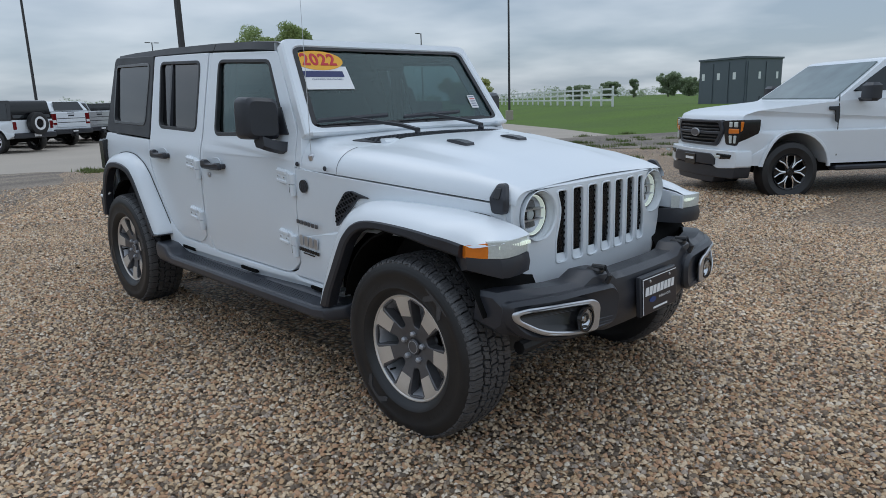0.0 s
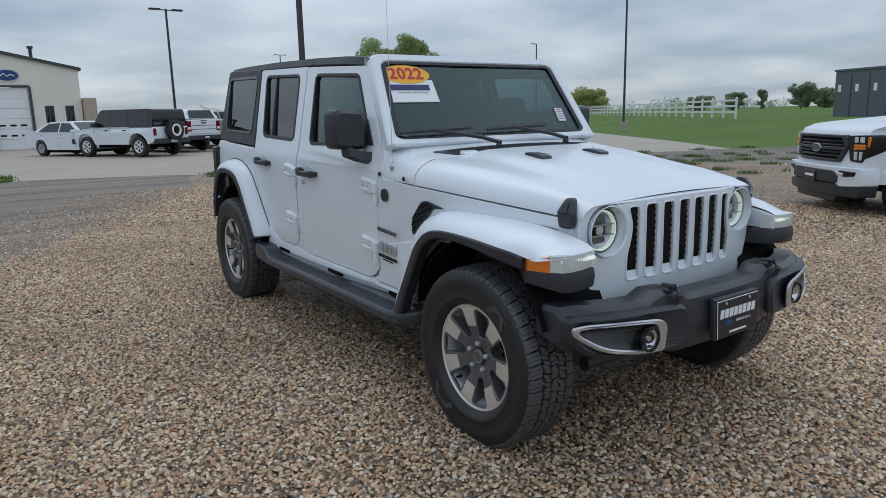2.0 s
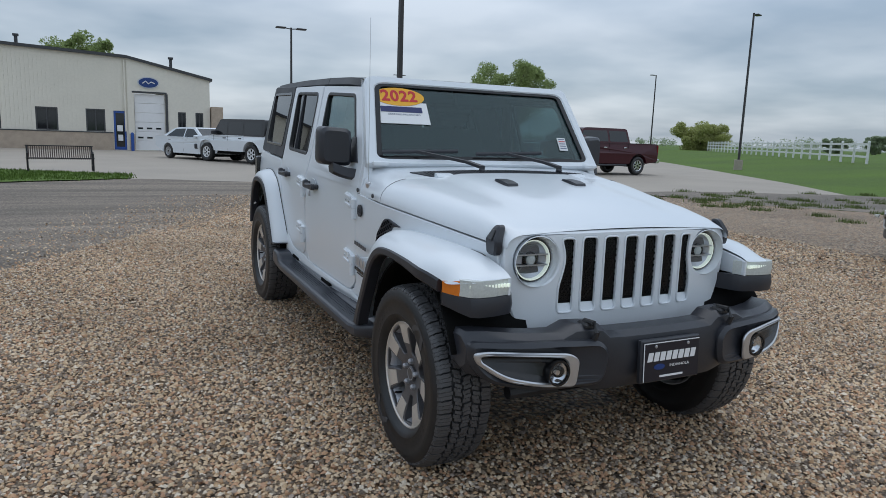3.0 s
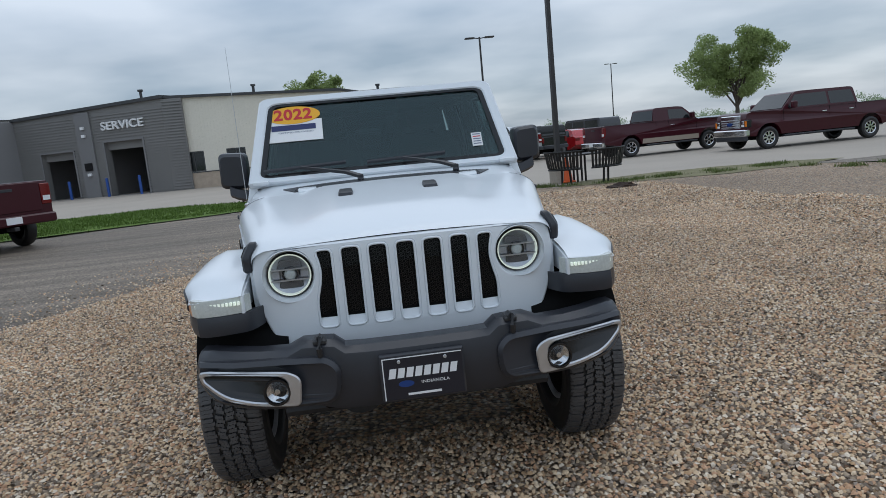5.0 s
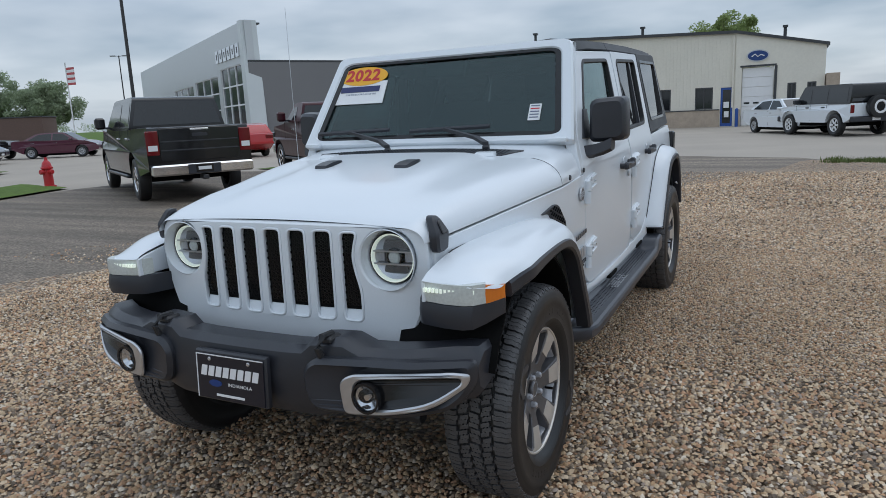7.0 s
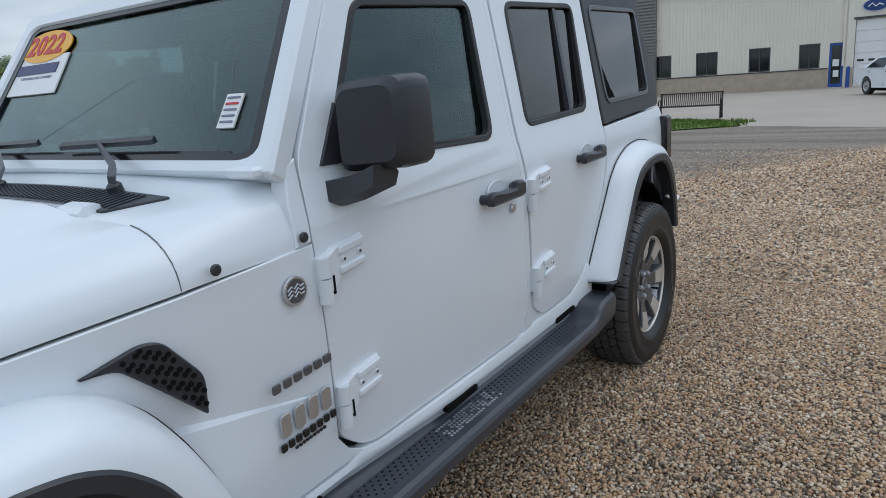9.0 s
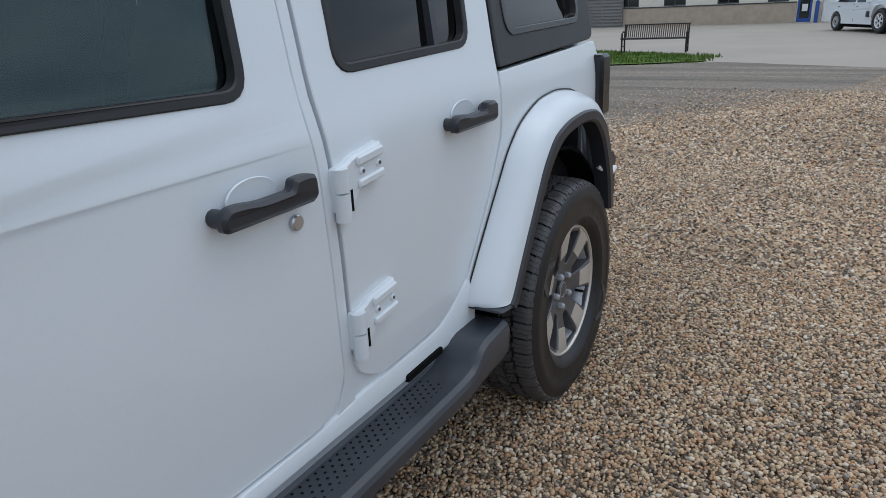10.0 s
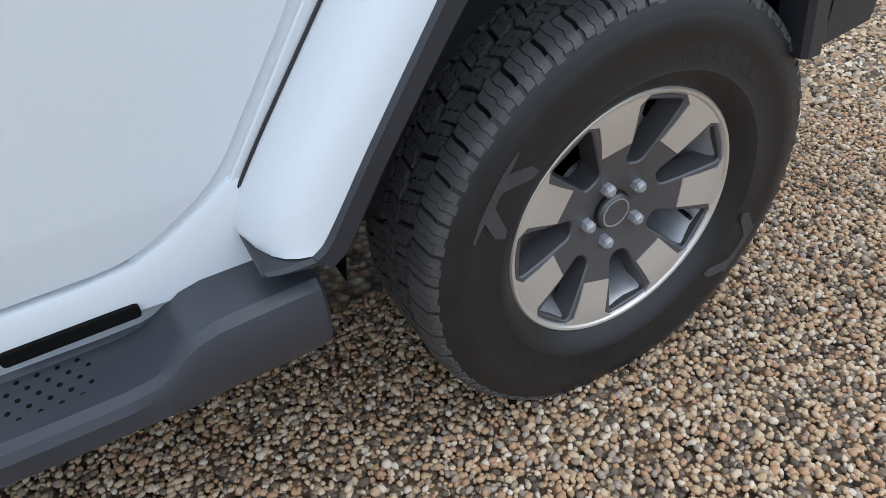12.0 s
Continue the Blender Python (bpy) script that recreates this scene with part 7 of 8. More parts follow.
        badge = plate("oval_badge", g, [(.125 * math.cos(a * math.pi / 10), .93 + .058 * math.sin(a * math.pi / 10)) for a in range(20)], .030, .050, M_SATIN, 0)
        plate("badge_face", badge, [(.108 * math.cos(a * math.pi / 10), .93 + .046 * math.sin(a * math.pi / 10)) for a in range(20)], .046, .054, M_RIM_GREY, 0)
        fb = plate("front_bumper", v, [(-.945, .705), (-.955, .48), (-.62, .455), (-.50, .52), (.50, .52), (.62, .455), (.955, .48), (.945, .705)], -.16, .085, paint, .04)
        plate("bumper_inlay", fb, [(-.50, .655), (-.60, .60), (-.60, .50), (.60, .50), (.60, .60), (.50, .655)], .06, .098, M_BLACK_PLASTIC, .02)
        plate("lower_bumper", fb, [(-.93, .49), (-.90, .33), (.90, .33), (.93, .49)], -.18, .066, M_BLACK_PLASTIC, .03)
        plate("skid_lip", fb, [(-.55, .34), (-.50, .25), (.50, .25), (.55, .34)], -.14, .045, M_BLACK_PLASTIC, .02)
        dp = plate("dealer_plate", v, [(-.16, .475), (.16, .475), (.16, .625), (-.16, .625)], .094, .110, M_BLACK_PAINT, .006)
        plate("print_line", dp, [(-.12, .545), (.12, .545), (.12, .58), (-.12, .58)], .109, .113, M_SIGN_WHITE, .003)
        for s in (-1, 1):
            q = lambda *pts: [(s * y, z) for y, z in (pts if s > 0 else pts[::-1])]
            recess = plate("fog_recess", fb, q((.62, .665), (.60, .63), (.68, .585), (.86, .60), (.88, .655)), .06, .094, M_GLOSS_BLACK, .012)
            plate("fog_lamp", recess, q((.66, .652), (.70, .605), (.82, .612), (.83, .645)), .085, .100, M_LAMP_CLEAR, .010)
            h = plate("headlamp", v, q((.61, 1.10), (.68, .78), (.86, .765), (.965, .97), (.975, 1.115)), -.26, .016, M_GLOSS_BLACK, .03)
            for nm, mt, pts in (("lamp_bracket", M_LAMP_CLEAR, ((.74, 1.085), (.74, 1.015), (.79, 1.015), (.79, 1.085))), ("lamp_bracket", M_LAMP_CLEAR, ((.82, 1.085), (.82, 1.015), (.88, 1.015), (.88, 1.085))), ("amber_bar", M_AMBER, ((.735, .995), (.735, .925), (.90, .935), (.90, .995))), ("lamp_bracket", M_LAMP_CLEAR, ((.74, .905), (.75, .80), (.79, .80), (.79, .905))), ("lamp_bracket", M_LAMP_CLEAR, ((.82, .905), (.82, .80), (.855, .80), (.865, .905))), ("amber_marker", M_AMBER, ((.925, 1.09), (.925, .955), (.955, .975), (.968, 1.09)))):
                plate(nm, h, q(*pts), -.02, .026, mt, .010)
            pts = [(wb + .555 * math.cos(a), tyre + .555 * math.sin(a)) for a in [math.radians(8 + 166 * k / 16) for k in range(17)]] + [(wb + .515 * math.cos(a), tyre + .515 * math.sin(a)) for a in [math.radians(174 - 166 * k / 16) for k in range(17)]]
            bm = bmesh.new(); slab(bm, pts, -.02, .022, lambda x, z, d: (x, s * (wid(x, z) * 1.02 + d), z), .006); part("arch_lip", bm, paint, v)
        for o in list(v.children) + [c for q in v.children for c in q.children]:
            if o.type == "MESH" and not o.parent.name.startswith(("wheel", "rim")):
                bm = bmesh.new(); bm.from_mesh(o.data)
                if max(q.co.x for q in bm.verts) > nose - .5 and not o.name.startswith("body"):
                    for q in (-.85, -.7, -.5, -.25, 0, .25, .5, .7, .85):
                        bmesh.ops.bisect_plane(bm, geom=bm.verts[:] + bm.edges[:] + bm.faces[:], plane_co=(0, hw * q, 0), plane_no=(0, 1, 0))
                bm.to_mesh(o.data); bm.free()
                for q in o.data.vertices:
                    k = smooth01(nose - .75, nose - .02, q.co.x)
                    q.co.x -= .17 * abs(q.co.y / hw) ** 2.4 * k
    else:
        # front
        gm = M_GLOSS_BLACK if black_grille else M_CHROME
        add_box(v, "grille", (nose - .05, nose + .03, -hw * .58, hw * .58, .82, hood_z - .10), gm, .03)
        for k in range(4):
            add_box(v, "grille_bar", (nose + .025, nose + .05, -hw * .52, hw * .52, .87 + k * .085, .905 + k * .085), M_BLACK_PLASTIC if black_grille else M_SATIN, .008)
        bm = bmesh.new(); slab(bm, [(.16 * math.cos(a * math.pi / 10), 1.0 + .065 * math.sin(a * math.pi / 10)) for a in range(20)], nose + .05, nose + .065, lambda u, w, d: (d, u, w)); part("oval_badge", bm, M_SIGN_BLUE if not black_grille else M_RIM_GREY, v)
        add_box(v, "front_bumper", (nose - .12, nose + .12, -hw * .94, hw * .94, .52, .78), trim if chrome else paint, .04)
        add_box(v, "air_dam", (nose - .10, nose + .07, -hw * .86, hw * .86, .34, .54), M_BLACK_PLASTIC, .03)
        for s in (-1, 1):
            h = new("headlamp"); h.parent = v
            b = bmesh.new(); box(b, nose - .22, nose + .015, min(s * hw * .60, s * hw * .93), max(s * hw * .60, s * hw * .93), .84, 1.14, .03); part("housing", b, M_GLOSS_BLACK, h)
            b = bmesh.new(); box(b, nose - .05, nose + .03, min(s * hw * .64, s * hw * .80), max(s * hw * .64, s * hw * .80), .98, 1.09, .015); part("beam", b, M_CHROME, h)
            b = bmesh.new(); box(b, nose - .16, nose + .022, min(s * hw * .82, s * hw * .925), max(s * hw * .82, s * hw * .925), .88, 1.10, .015); part("amber_marker", b, M_AMBER, h)
            b = bmesh.new(); box(b, nose - .04, nose + .026, min(s * hw * .64, s * hw * .80), max(s * hw * .64, s * hw * .80), .88, .96, .01); part("turn_lamp", b, M_SIGN_WHITE, h)
    if topper:
        bm = bmesh.new(); slab(bm, rounded([(bed_rear + .03, 1.41), (cab_rear - .06, 1.41), (cab_rear - .04, roof - .02), (bed_rear + .30, roof - .04)], .08, 3), -1, 1, lambda x, z, d: (x, d * hwid(z), z)); part("bed_cap", bm, topper, v)
        for s in (-1, 1):
            bm = bmesh.new(); slab(bm, rounded([(bed_rear + .3, 1.50), (cab_rear - .2, 1.50), (cab_rear - .2, roof - .16), (bed_rear + .42, roof - .16)], .05, 3), 0, .006, lambda x, z, d: (x, s * (hwid(z) + d), z)); part("cap_window", bm, M_CARGLASS, v)
        bm = bmesh.new(); slab(bm, [(-.7, 1.46), (.7, 1.46), (.6, 1.80), (-.6, 1.80)], bed_rear + .01, bed_rear + .03, lambda u, z, d: (d + (z - 1.41) * .5, u, z)); part("cap_rear_window", bm, M_CARGLASS, v)
    return v, wid


def sedan(label, m, paint, wb=2.78, hw=0.90, long=4.75, roof=1.45, tyre=0.33, group="parked cars", hatch=False, name="sedan_car", rim=None):
    fo = 0.93
    nose, tail = wb + fo, wb + fo - long
    top = [(tail, .55), (tail + .02, .98), (tail + .25, 1.04 if not hatch else 1.02), (wb * .5, .98), (wb - .35, .97), (wb + .35, .90), (nose - .18, .76), (nose, .62), (nose, .40)]
    rear = tail + (.55 if not hatch else .12)
    house = [(rear, .98), (wb - .10, .94), (wb - .95, roof - .02), (wb - 1.3, roof), (rear + (1.1 if not hatch else .75), roof - .02), (rear + .75 if not hatch else rear + .3, roof - .09)]
    mid = wb * .42
    wins = [[(mid + .06, 1.0), (wb - .42, .99), (wb - 1.0, roof - .09), (mid + .10, roof - .07)], [(rear + .35, 1.02), (mid - .02, 1.0), (mid + .02, roof - .07), (rear + .95 if not hatch else rear + .55, roof - .10)]]
    v, wid, hwid = vehicle(name, label, m, paint, wb, hw, top, house, wins, .98, tyre, category="car", group=group, low=.26, rim=rim, spokes=10, windshield=((wb - .12, .95), (wb - .93, roof - .02)), rear_window=((rear + .02, .99), (rear + (.80 if not hatch else .34), roof - .07)), arch=1.15, roof_in=.2)
    for s in (-1, 1):
        b = bmesh.new(); box(b, nose - .38, nose - .03, min(s * hw * .52, s * hw * .90), max(s * hw * .52, s * hw * .90), .58, .72, .03); part("headlamp", b, M_LENS_CAR, v)
        b = bmesh.new(); box(b, tail - .01, tail + .18, min(s * hw * .55, s * hw * .93), max(s * hw * .55, s * hw * .93), .76, .94, .03); part("tail_lamp", b, M_RED_LENS, v)
        b = bmesh.new(); box(b, wb - .62, wb - .46, min(s * hw * .93, s * (hw + .14)), max(s * hw * .93, s * (hw + .14)), .98, 1.10, .03); part("mirror", b, paint, v)
        for hx in (mid + .15, rear + .55):
            b = bmesh.new(); box(b, hx, hx + .18, min(s * hw * .95, s * hw * 1.0), max(s * hw * .95, s * hw * 1.0), .84, .875, .008); part("door_handle", b, M_CHROME, v)
        for g in (wb - .38, mid + .02):
            bm = bmesh.new(); slab(bm, [(g - .005, .34), (g + .005, .34), (g + .005, .97), (g - .005, .97)], 0, .003, lambda x, z, d: (x, s * (wid(x, z) + d), z)); part("door_gap", bm, M_DARK, v)
    add_box(v, "grille", (nose - .05, nose + .015, -.32, .32, .40, .60), M_GLOSS_BLACK, .02)
    add_box(v, "plate", (nose + .012, nose + .02, -.15, .15, .42, .52), M_SIGN_WHITE, .003)
    return v


def suv(label, m, paint, roof_mat=None, wb=2.95, hw=0.95, roof=1.85, tyre=0.41, boxy=True, group="parked cars", spare=False, rim=None, name="suv_car"):
    nose, tail = wb + .78, -.82
    top = [(tail, .60), (tail, 1.16), (wb - .45, 1.16), (wb - .40, 1.14), (nose - .12, 1.06), (nose, .95), (nose, .55)]
    house = [(tail + .02, 1.14), (wb - .42, 1.14), (wb - .85, roof - .03), (wb - 1.0, roof), (tail + .14, roof), (tail + .06, roof - .05)]
    wins = [[(1.55, 1.22), (wb - .58, 1.22), (wb - .90, roof - .12), (1.58, roof - .12)], [(.55, 1.22), (1.46, 1.22), (1.46, roof - .12), (.55, roof - .12)], [(tail + .18, 1.22), (.44, 1.22), (.44, roof - .12), (tail + .24, roof - .12)]]
    v, wid, hwid = vehicle(name, label, m, paint, wb, hw, top, house, wins, 1.16, tyre, category="suv", group=group, low=.48, house_mat=roof_mat, rim=rim, spokes=6, windshield=((wb - .44, 1.16), (wb - .84, roof - .03)), rear_window=((tail + .02, 1.18), (tail + .10, roof - .05)), roof_in=.12)
    add_box(v, "rear_bumper", (tail - .14, tail + .06, -hw * .92, hw * .92, .50, .70), M_BLACK_PLASTIC, .03)
    add_box(v, "front_bumper", (nose - .05, nose + .16, -hw * .92, hw * .92, .50, .72), M_BLACK_PLASTIC, .03)
    add_box(v, "plate", (tail - .155, tail - .143, -.15, .15, .55, .66), M_SIGN_WHITE, .003)
    for s in (-1, 1):
        add_box(v, "tail_lamp", (tail - .02, tail + .05, min(s * hw * .78, s * hw * .93), max(s * hw * .78, s * hw * .93), .82, 1.10), M_RED_LENS)
        add_box(v, "mirror", (wb - .78, wb - .62, min(s * hw * .95, s * (hw + .2)), max(s * hw * .95, s * (hw + .2)), 1.18, 1.36), M_BLACK_PLASTIC, .03)
        add_box(v, "headlamp", (nose - .05, nose + .02, min(s * hw * .6, s * hw * .88), max(s * hw * .6, s * hw * .88), .80, .98), M_LENS_CAR, .03)
        for hx in (1.62, .62):
            add_box(v, "door_handle", (hx, hx + .18, min(s * hw * .95, s * hw * 1.0), max(s * hw * .95, s * hw * 1.0), 1.02, 1.06), M_BLACK_PLASTIC, .008)
        for g in (wb - .52, 1.50, .48):
            bm = bmesh.new(); slab(bm, [(g - .006, .55), (g + .006, .55), (g + .006, 1.15), (g - .006, 1.15)], 0, .003, lambda x, z, d: (x, s * (wid(x, z) + d), z)); part("door_gap", bm, M_DARK, v)
    if spare:
        w = new("spare_wheel"); w.parent = v; w.matrix_local = pose(tail - .17, -.04, 1.02, 0, 0, 180)
        pl = lambda a, p, q: (a, p, q)
        bm = bmesh.new(); lathe(bm, [(-.11, .24), (-.12, .32), (-.10, .40), (.10, .40), (.12, .32), (.11, .24)], pl, 36, True); part("tyre", bm, M_RUBBER, w)
        bm = bmesh.new(); lathe(bm, [(.09, .165), (.125, .17), (.125, .24), (.09, .245)], pl, 32, True); part("rim_ring", bm, M_SIGN_WHITE, w)
        bm = bmesh.new(); disc(bm, (.0, 0, 0), (1, 0, 0), .24, .09, 28, .02); part("rim", bm, M_GLOSS_BLACK, w)
    return v


M_LENS_CAR = mat("car_lamp_lens", (0.55, 0.57, 0.58), 0.12, vary=0.1, spec=0.7)
# nearest: white crew pickup beside the gravel
PICKUP_AT = axle_pose(10.57, -0.40, -.785, .62, height(8.5, 1) - .06)
v, wid = pickup("white crew-cab pickup with black grille and alloy wheels", PICKUP_AT, M_WHITE, 3.69, .02, -1.28, 1.27, 1.90, .99, False, rim=M_GLOSS_BLACK, spokes=6, black_grille=True, fine=True)
for s in (-1, 1):
    bm = bmesh.new(); slab(bm, rounded([(3.05, 1.10), (3.065, 1.03), (3.11, 1.06), (3.115, 1.20), (3.20, 1.21), (3.20, 1.255), (3.05, 1.255)], .01, 2), 0, .02, lambda x, z, d: (x, s * (wid(x, z) + d), z), .004); part("fender_vent", bm, M_GLOSS_BLACK, v)
    w = [o for o in v.children if o.name.startswith("wheel") and (o.location.y > 0) == (s > 0)]
    for o in w:
        for k in range(6):
            t = 2 * math.pi * k / 6
            bm = bmesh.new(); tube(bm, [(.104, .06 * math.cos(t), .06 * math.sin(t)), (.108, .15 * math.cos(t + .12), .15 * math.sin(t + .12)), (.106, .225 * math.cos(t + .28), .225 * math.sin(t + .28))], .011, 6); part("machined_edge", bm, M_CHROME, o)
            bm = bmesh.new(); tube(bm, [(.104, .06 * math.cos(t), .06 * math.sin(t)), (.108, .15 * math.cos(t - .12), .15 * math.sin(t - .12)), (.106, .225 * math.cos(t - .28), .225 * math.sin(t - .28))], .011, 6); part("machined_edge", bm, M_CHROME, o)
pickup("dark red single-cab pickup parked on the lane", axle_pose(-8.3, 12.35, -.814, .58), M_MAROON, 3.06, .95, -1.15, 1.28, 1.90, .98, True, bumper=M_MAROON, crew=False, rim=M_CHROME, spokes=5)
pickup("black heavy-duty crew pickup with chrome bumper", axle_pose(-9.35, 7.95, -.86, .51), M_BLACK_PAINT, 4.06, .30, -1.35, 1.42, 2.03, 1.01, True, rim=M_CHROME, spokes=8, tyre=.42)
pickup("older dark red extended-cab pickup with tan lower panels", axle_pose(11.3, 26.25, .985, .17), M_MAROON, 3.95, 1.15, -1.25, 1.32, 1.98, 1.0, True, two_tone=(M_TAN_PAINT, .72), rim=M_CHROME, spokes=6, crew=False)
pickup("dark red crew dual-wheel pickup with chrome front", axle_pose(19.5, 22.5, -.995, -.09), M_MAROON, 4.47, .55, -1.3, 1.42, 2.04, 1.04, True, rim=M_CHROME, spokes=8, tyre=.42)
pickup("white pickup with a white bed cap", axle_pose(6.0, 29.8, -.42, .907), M_WHITE, 3.5, .4, -1.15, 1.26, 1.85, .96, False, rim=M_SATIN, topper=M_WHITE)
pickup("silver white pickup with a roof rack", axle_pose(7.9, 32.2, -.42, .907), M_SILVER_PAINT, 3.5, .3, -1.15, 1.26, 1.85, .96, False, rim=M_SATIN)
sedan("white four-door saloon car on the concrete yard", axle_pose(1.2, 32.4, .49, -.87), M_WHITE)
suv("white boxy four-wheel-drive car with black roof and spare wheel", axle_pose(4.1, 27.2, -.5, .866), M_WHITE, M_BLACK_PAINT, spare=True, rim=M_SIGN_WHITE)
suv("black estate car among the parked row", axle_pose(9.9, 33.5, -.42, .907), M_BLACK_PAINT, boxy=False, roof=1.75, hw=.93)
sedan("bright red car among the parked row", axle_pose(12.1, 35.2, -.42, .907), M_RED_PAINT, hatch=True)
suv("dark grey people carrier behind the parked row", axle_pose(14.2, 36.5, -.42, .907), M_BLUE_GREY, roof=1.95)
sedan("yellow small car far across the yard", axle_pose(19.5, 38.0, -.5, .86), M_YELLOW, hatch=True)
sedan("white car far across the yard", axle_pose(23.5, 40.0, -.9, .4), M_WHITE, hatch=True)
sedan("bright red car behind the showroom's corner", axle_pose(-19.5, 21.0, -.86, .5), M_RED_PAINT, hatch=True)
sedan("dark hatchback on the far concrete car park", axle_pose(-36.5, 16.6, .818, .575), M_BLUE_GREY, hatch=True)
sedan("plum saloon on the far concrete car park", axle_pose(-38.0, 23.5, .818, .575), M_PLUM)
suv("black car on the far concrete car park", axle_pose(-42.5, 21.0, .818, .575), M_BLACK_PAINT, roof=1.7)
suv("grey car on the far concrete car park", axle_pose(-41.0, 12.0, .55, .83), M_SILVER_PAINT, roof=1.7)
sedan("white car on the far concrete car park", axle_pose(-38.0, 10.0, .55, .83), M_WHITE)
sedan("black car on the far concrete car park", axle_pose(-34.5, 8.2, .55, .83), M_BLACK_PAINT)
for k in range(9):
    x, y = 21.0 + k * 2.7 - (k % 2) * .3, 50 + k * 1.2
    (sedan if k % 3 else suv)("parked car in the far row of the lot", axle_pose(x - 16, y, -.42, .907), (M_WHITE, M_SILVER_PAINT, M_BLACK_PAINT, M_BLUE_GREY)[k % 4], group="far parked row")


# ---------------------------------------------------------------- yard furniture
def light_pole(x, y, h=9.6, heads=2, turn=0.0, base=True):
    p = thing("light_pole", pose(x, y, height(x, y) - .02, 0, 0, turn), "tall dark steel car-park light pole with flat lamp heads", "street lamp", "light poles")
    bm = bmesh.new(); loft(bm, [[(r * a, r * b, z) for a, b in ((1, 1), (-1, 1), (-1, -1), (1, -1))] for z, r in ((0.3 if base else 0, .062), (h, .045))]); part("shaft", bm, M_POLE, p)
    if base:
        bm = bmesh.new(); disc(bm, (0, 0, -.1), (0, 0, 1), .26, .72, 20, .02); part("concrete_foot", bm, M_CONCRETE, p)
    for s in ((-1, 1) if heads == 2 else (1,)):
        bm = bmesh.new(); tube(bm, [(0, 0, h - .08), (s * .35, 0, h - .04)], .03, 6); part("arm", bm, M_POLE, p)
        bm = bmesh.new(); box(bm, min(s * .3, s * .85), max(s * .3, s * .85), -.17, .17, h - .08, h, .02); part("lamp_head", bm, M_POLE, p)
    return p


for a in ((33.6, 28.0, 9.5, 1, 20), (7.4, 36.8, 7.2, 2, 0), (5.15, 14.95, 9.8, 2, 10), (34, 86, 9.6, 2, 0), (57.6, 62, 9.6, 1, 180), (-21, 16.6, 9.6, 2, 60), (-84, 35, 8.5, 2, 20), (-60, 48, 9, 2, 40)):
    light_pole(*a)


def bench(x, y, turn):
    b = thing("park_bench", pose(x, y, height(x, y) + .05, 0, 0, turn) @ Matrix.Diagonal((1, .9, .84, 1)), "dark slatted metal park bench standing on the grass", "bench")
    for k in range(30):
        u = -.80 + k * .055
        bm = bmesh.new()
        loft(bm, [[(u + a * .014, v + dv * .008, z + dz * .008) for a, dv, dz in ((-1, -1, -1), (1, -1, -1), (1, 1, 1), (-1, 1, 1))] for v, z in ((-.46, .42), (-.30, .43), (-.08, .44), (0, .50), (.10, .78), (.13, .86))]); part("slat", bm, M_BENCH_BROWN, b)
    for z, v in ((.45, -.47), (.86, .13), (.44, -.05)):
        bm = bmesh.new(); tube(bm, [(-.88, v, z), (.88, v, z)], .018, 8); part("rail", bm, M_BENCH, b)
    for s in (-1, 1):
        bm = bmesh.new()
        tube(bm, [(s * .84, -.44, 0), (s * .84, -.42, .62), (s * .84, -.30, .66), (s * .84, .06, .62)], .024, 8)
        tube(bm, [(s * .84, .05, 0), (s * .84, -.02, .42), (s * .84, .13, .87)], .024, 8)
        tube(bm, [(s * .84, -.43, .20), (s * .84, .02, .20)], .018, 8)
        part("end_frame", bm, M_BENCH, b)


bench(-3.35, 20.5, 6)


def picnic_set(x, y, turn):
    t = thing("picnic_table", pose(x, y, height(x, y) + .02, 0, 0, turn), "black steel picnic table with slender legs", "table")
    bm = bmesh.new(); box(bm, -.52, .52, -.45, .45, .70, .74, .01); part("tabletop", bm, M_BENCH, t)
    for sx, sy in ((-.17, -.1), (.17, -.1), (-.17, .12), (.17, .12)):
        bm = bmesh.new(); tube(bm, [(sx * .7, sy, 0), (sx * .7, sy, .72)], .03, 8); part("leg", bm, M_BENCH, t)
    for cx, cy, ang in ((4.95, 13.80, 137), (6.06, 13.62, 199)):
        c = thing("picnic_chair", pose(cx, cy, height(cx, cy) + .02, 0, 0, ang), "black slatted curved metal chair at the picnic table", "chair", "picnic chairs")
        arc = lambda v, u: (math.sin(u) * (.72 + v), -.62 + math.cos(u) * (.72 + v))
        for k in range(13):
            u = -.66 + k * .11
            bm = bmesh.new()
            loft(bm, [[(*arc(v + b * .010, u + a * .036), z + e * .010) for a, b, e in ((-1, -1, -1), (1, -1, -1), (1, 1, 1), (-1, 1, 1))] for v, z in ((-.40, .43), (-.08, .40), (.02, .44), (.10, .84))])
            part("slat", bm, M_BENCH, c)
        for v, z in ((-.40, .43), (.10, .85), (.0, .40)):
            bm = bmesh.new(); tube(bm, [(*arc(v, -.72 + q * .12), z) for q in range(13)], .024, 6); part("rail", bm, M_BENCH, c)
        for x_, y_ in ((-.09, -.12), (.09, -.06)):
            bm = bmesh.new(); tube(bm, [(x_ * 1.2, y_ * 1.4, 0), (x_, y_, .42)], .028, 8); part("leg", bm, M_BENCH, c)


picnic_set(5.66, 14.72, 8)


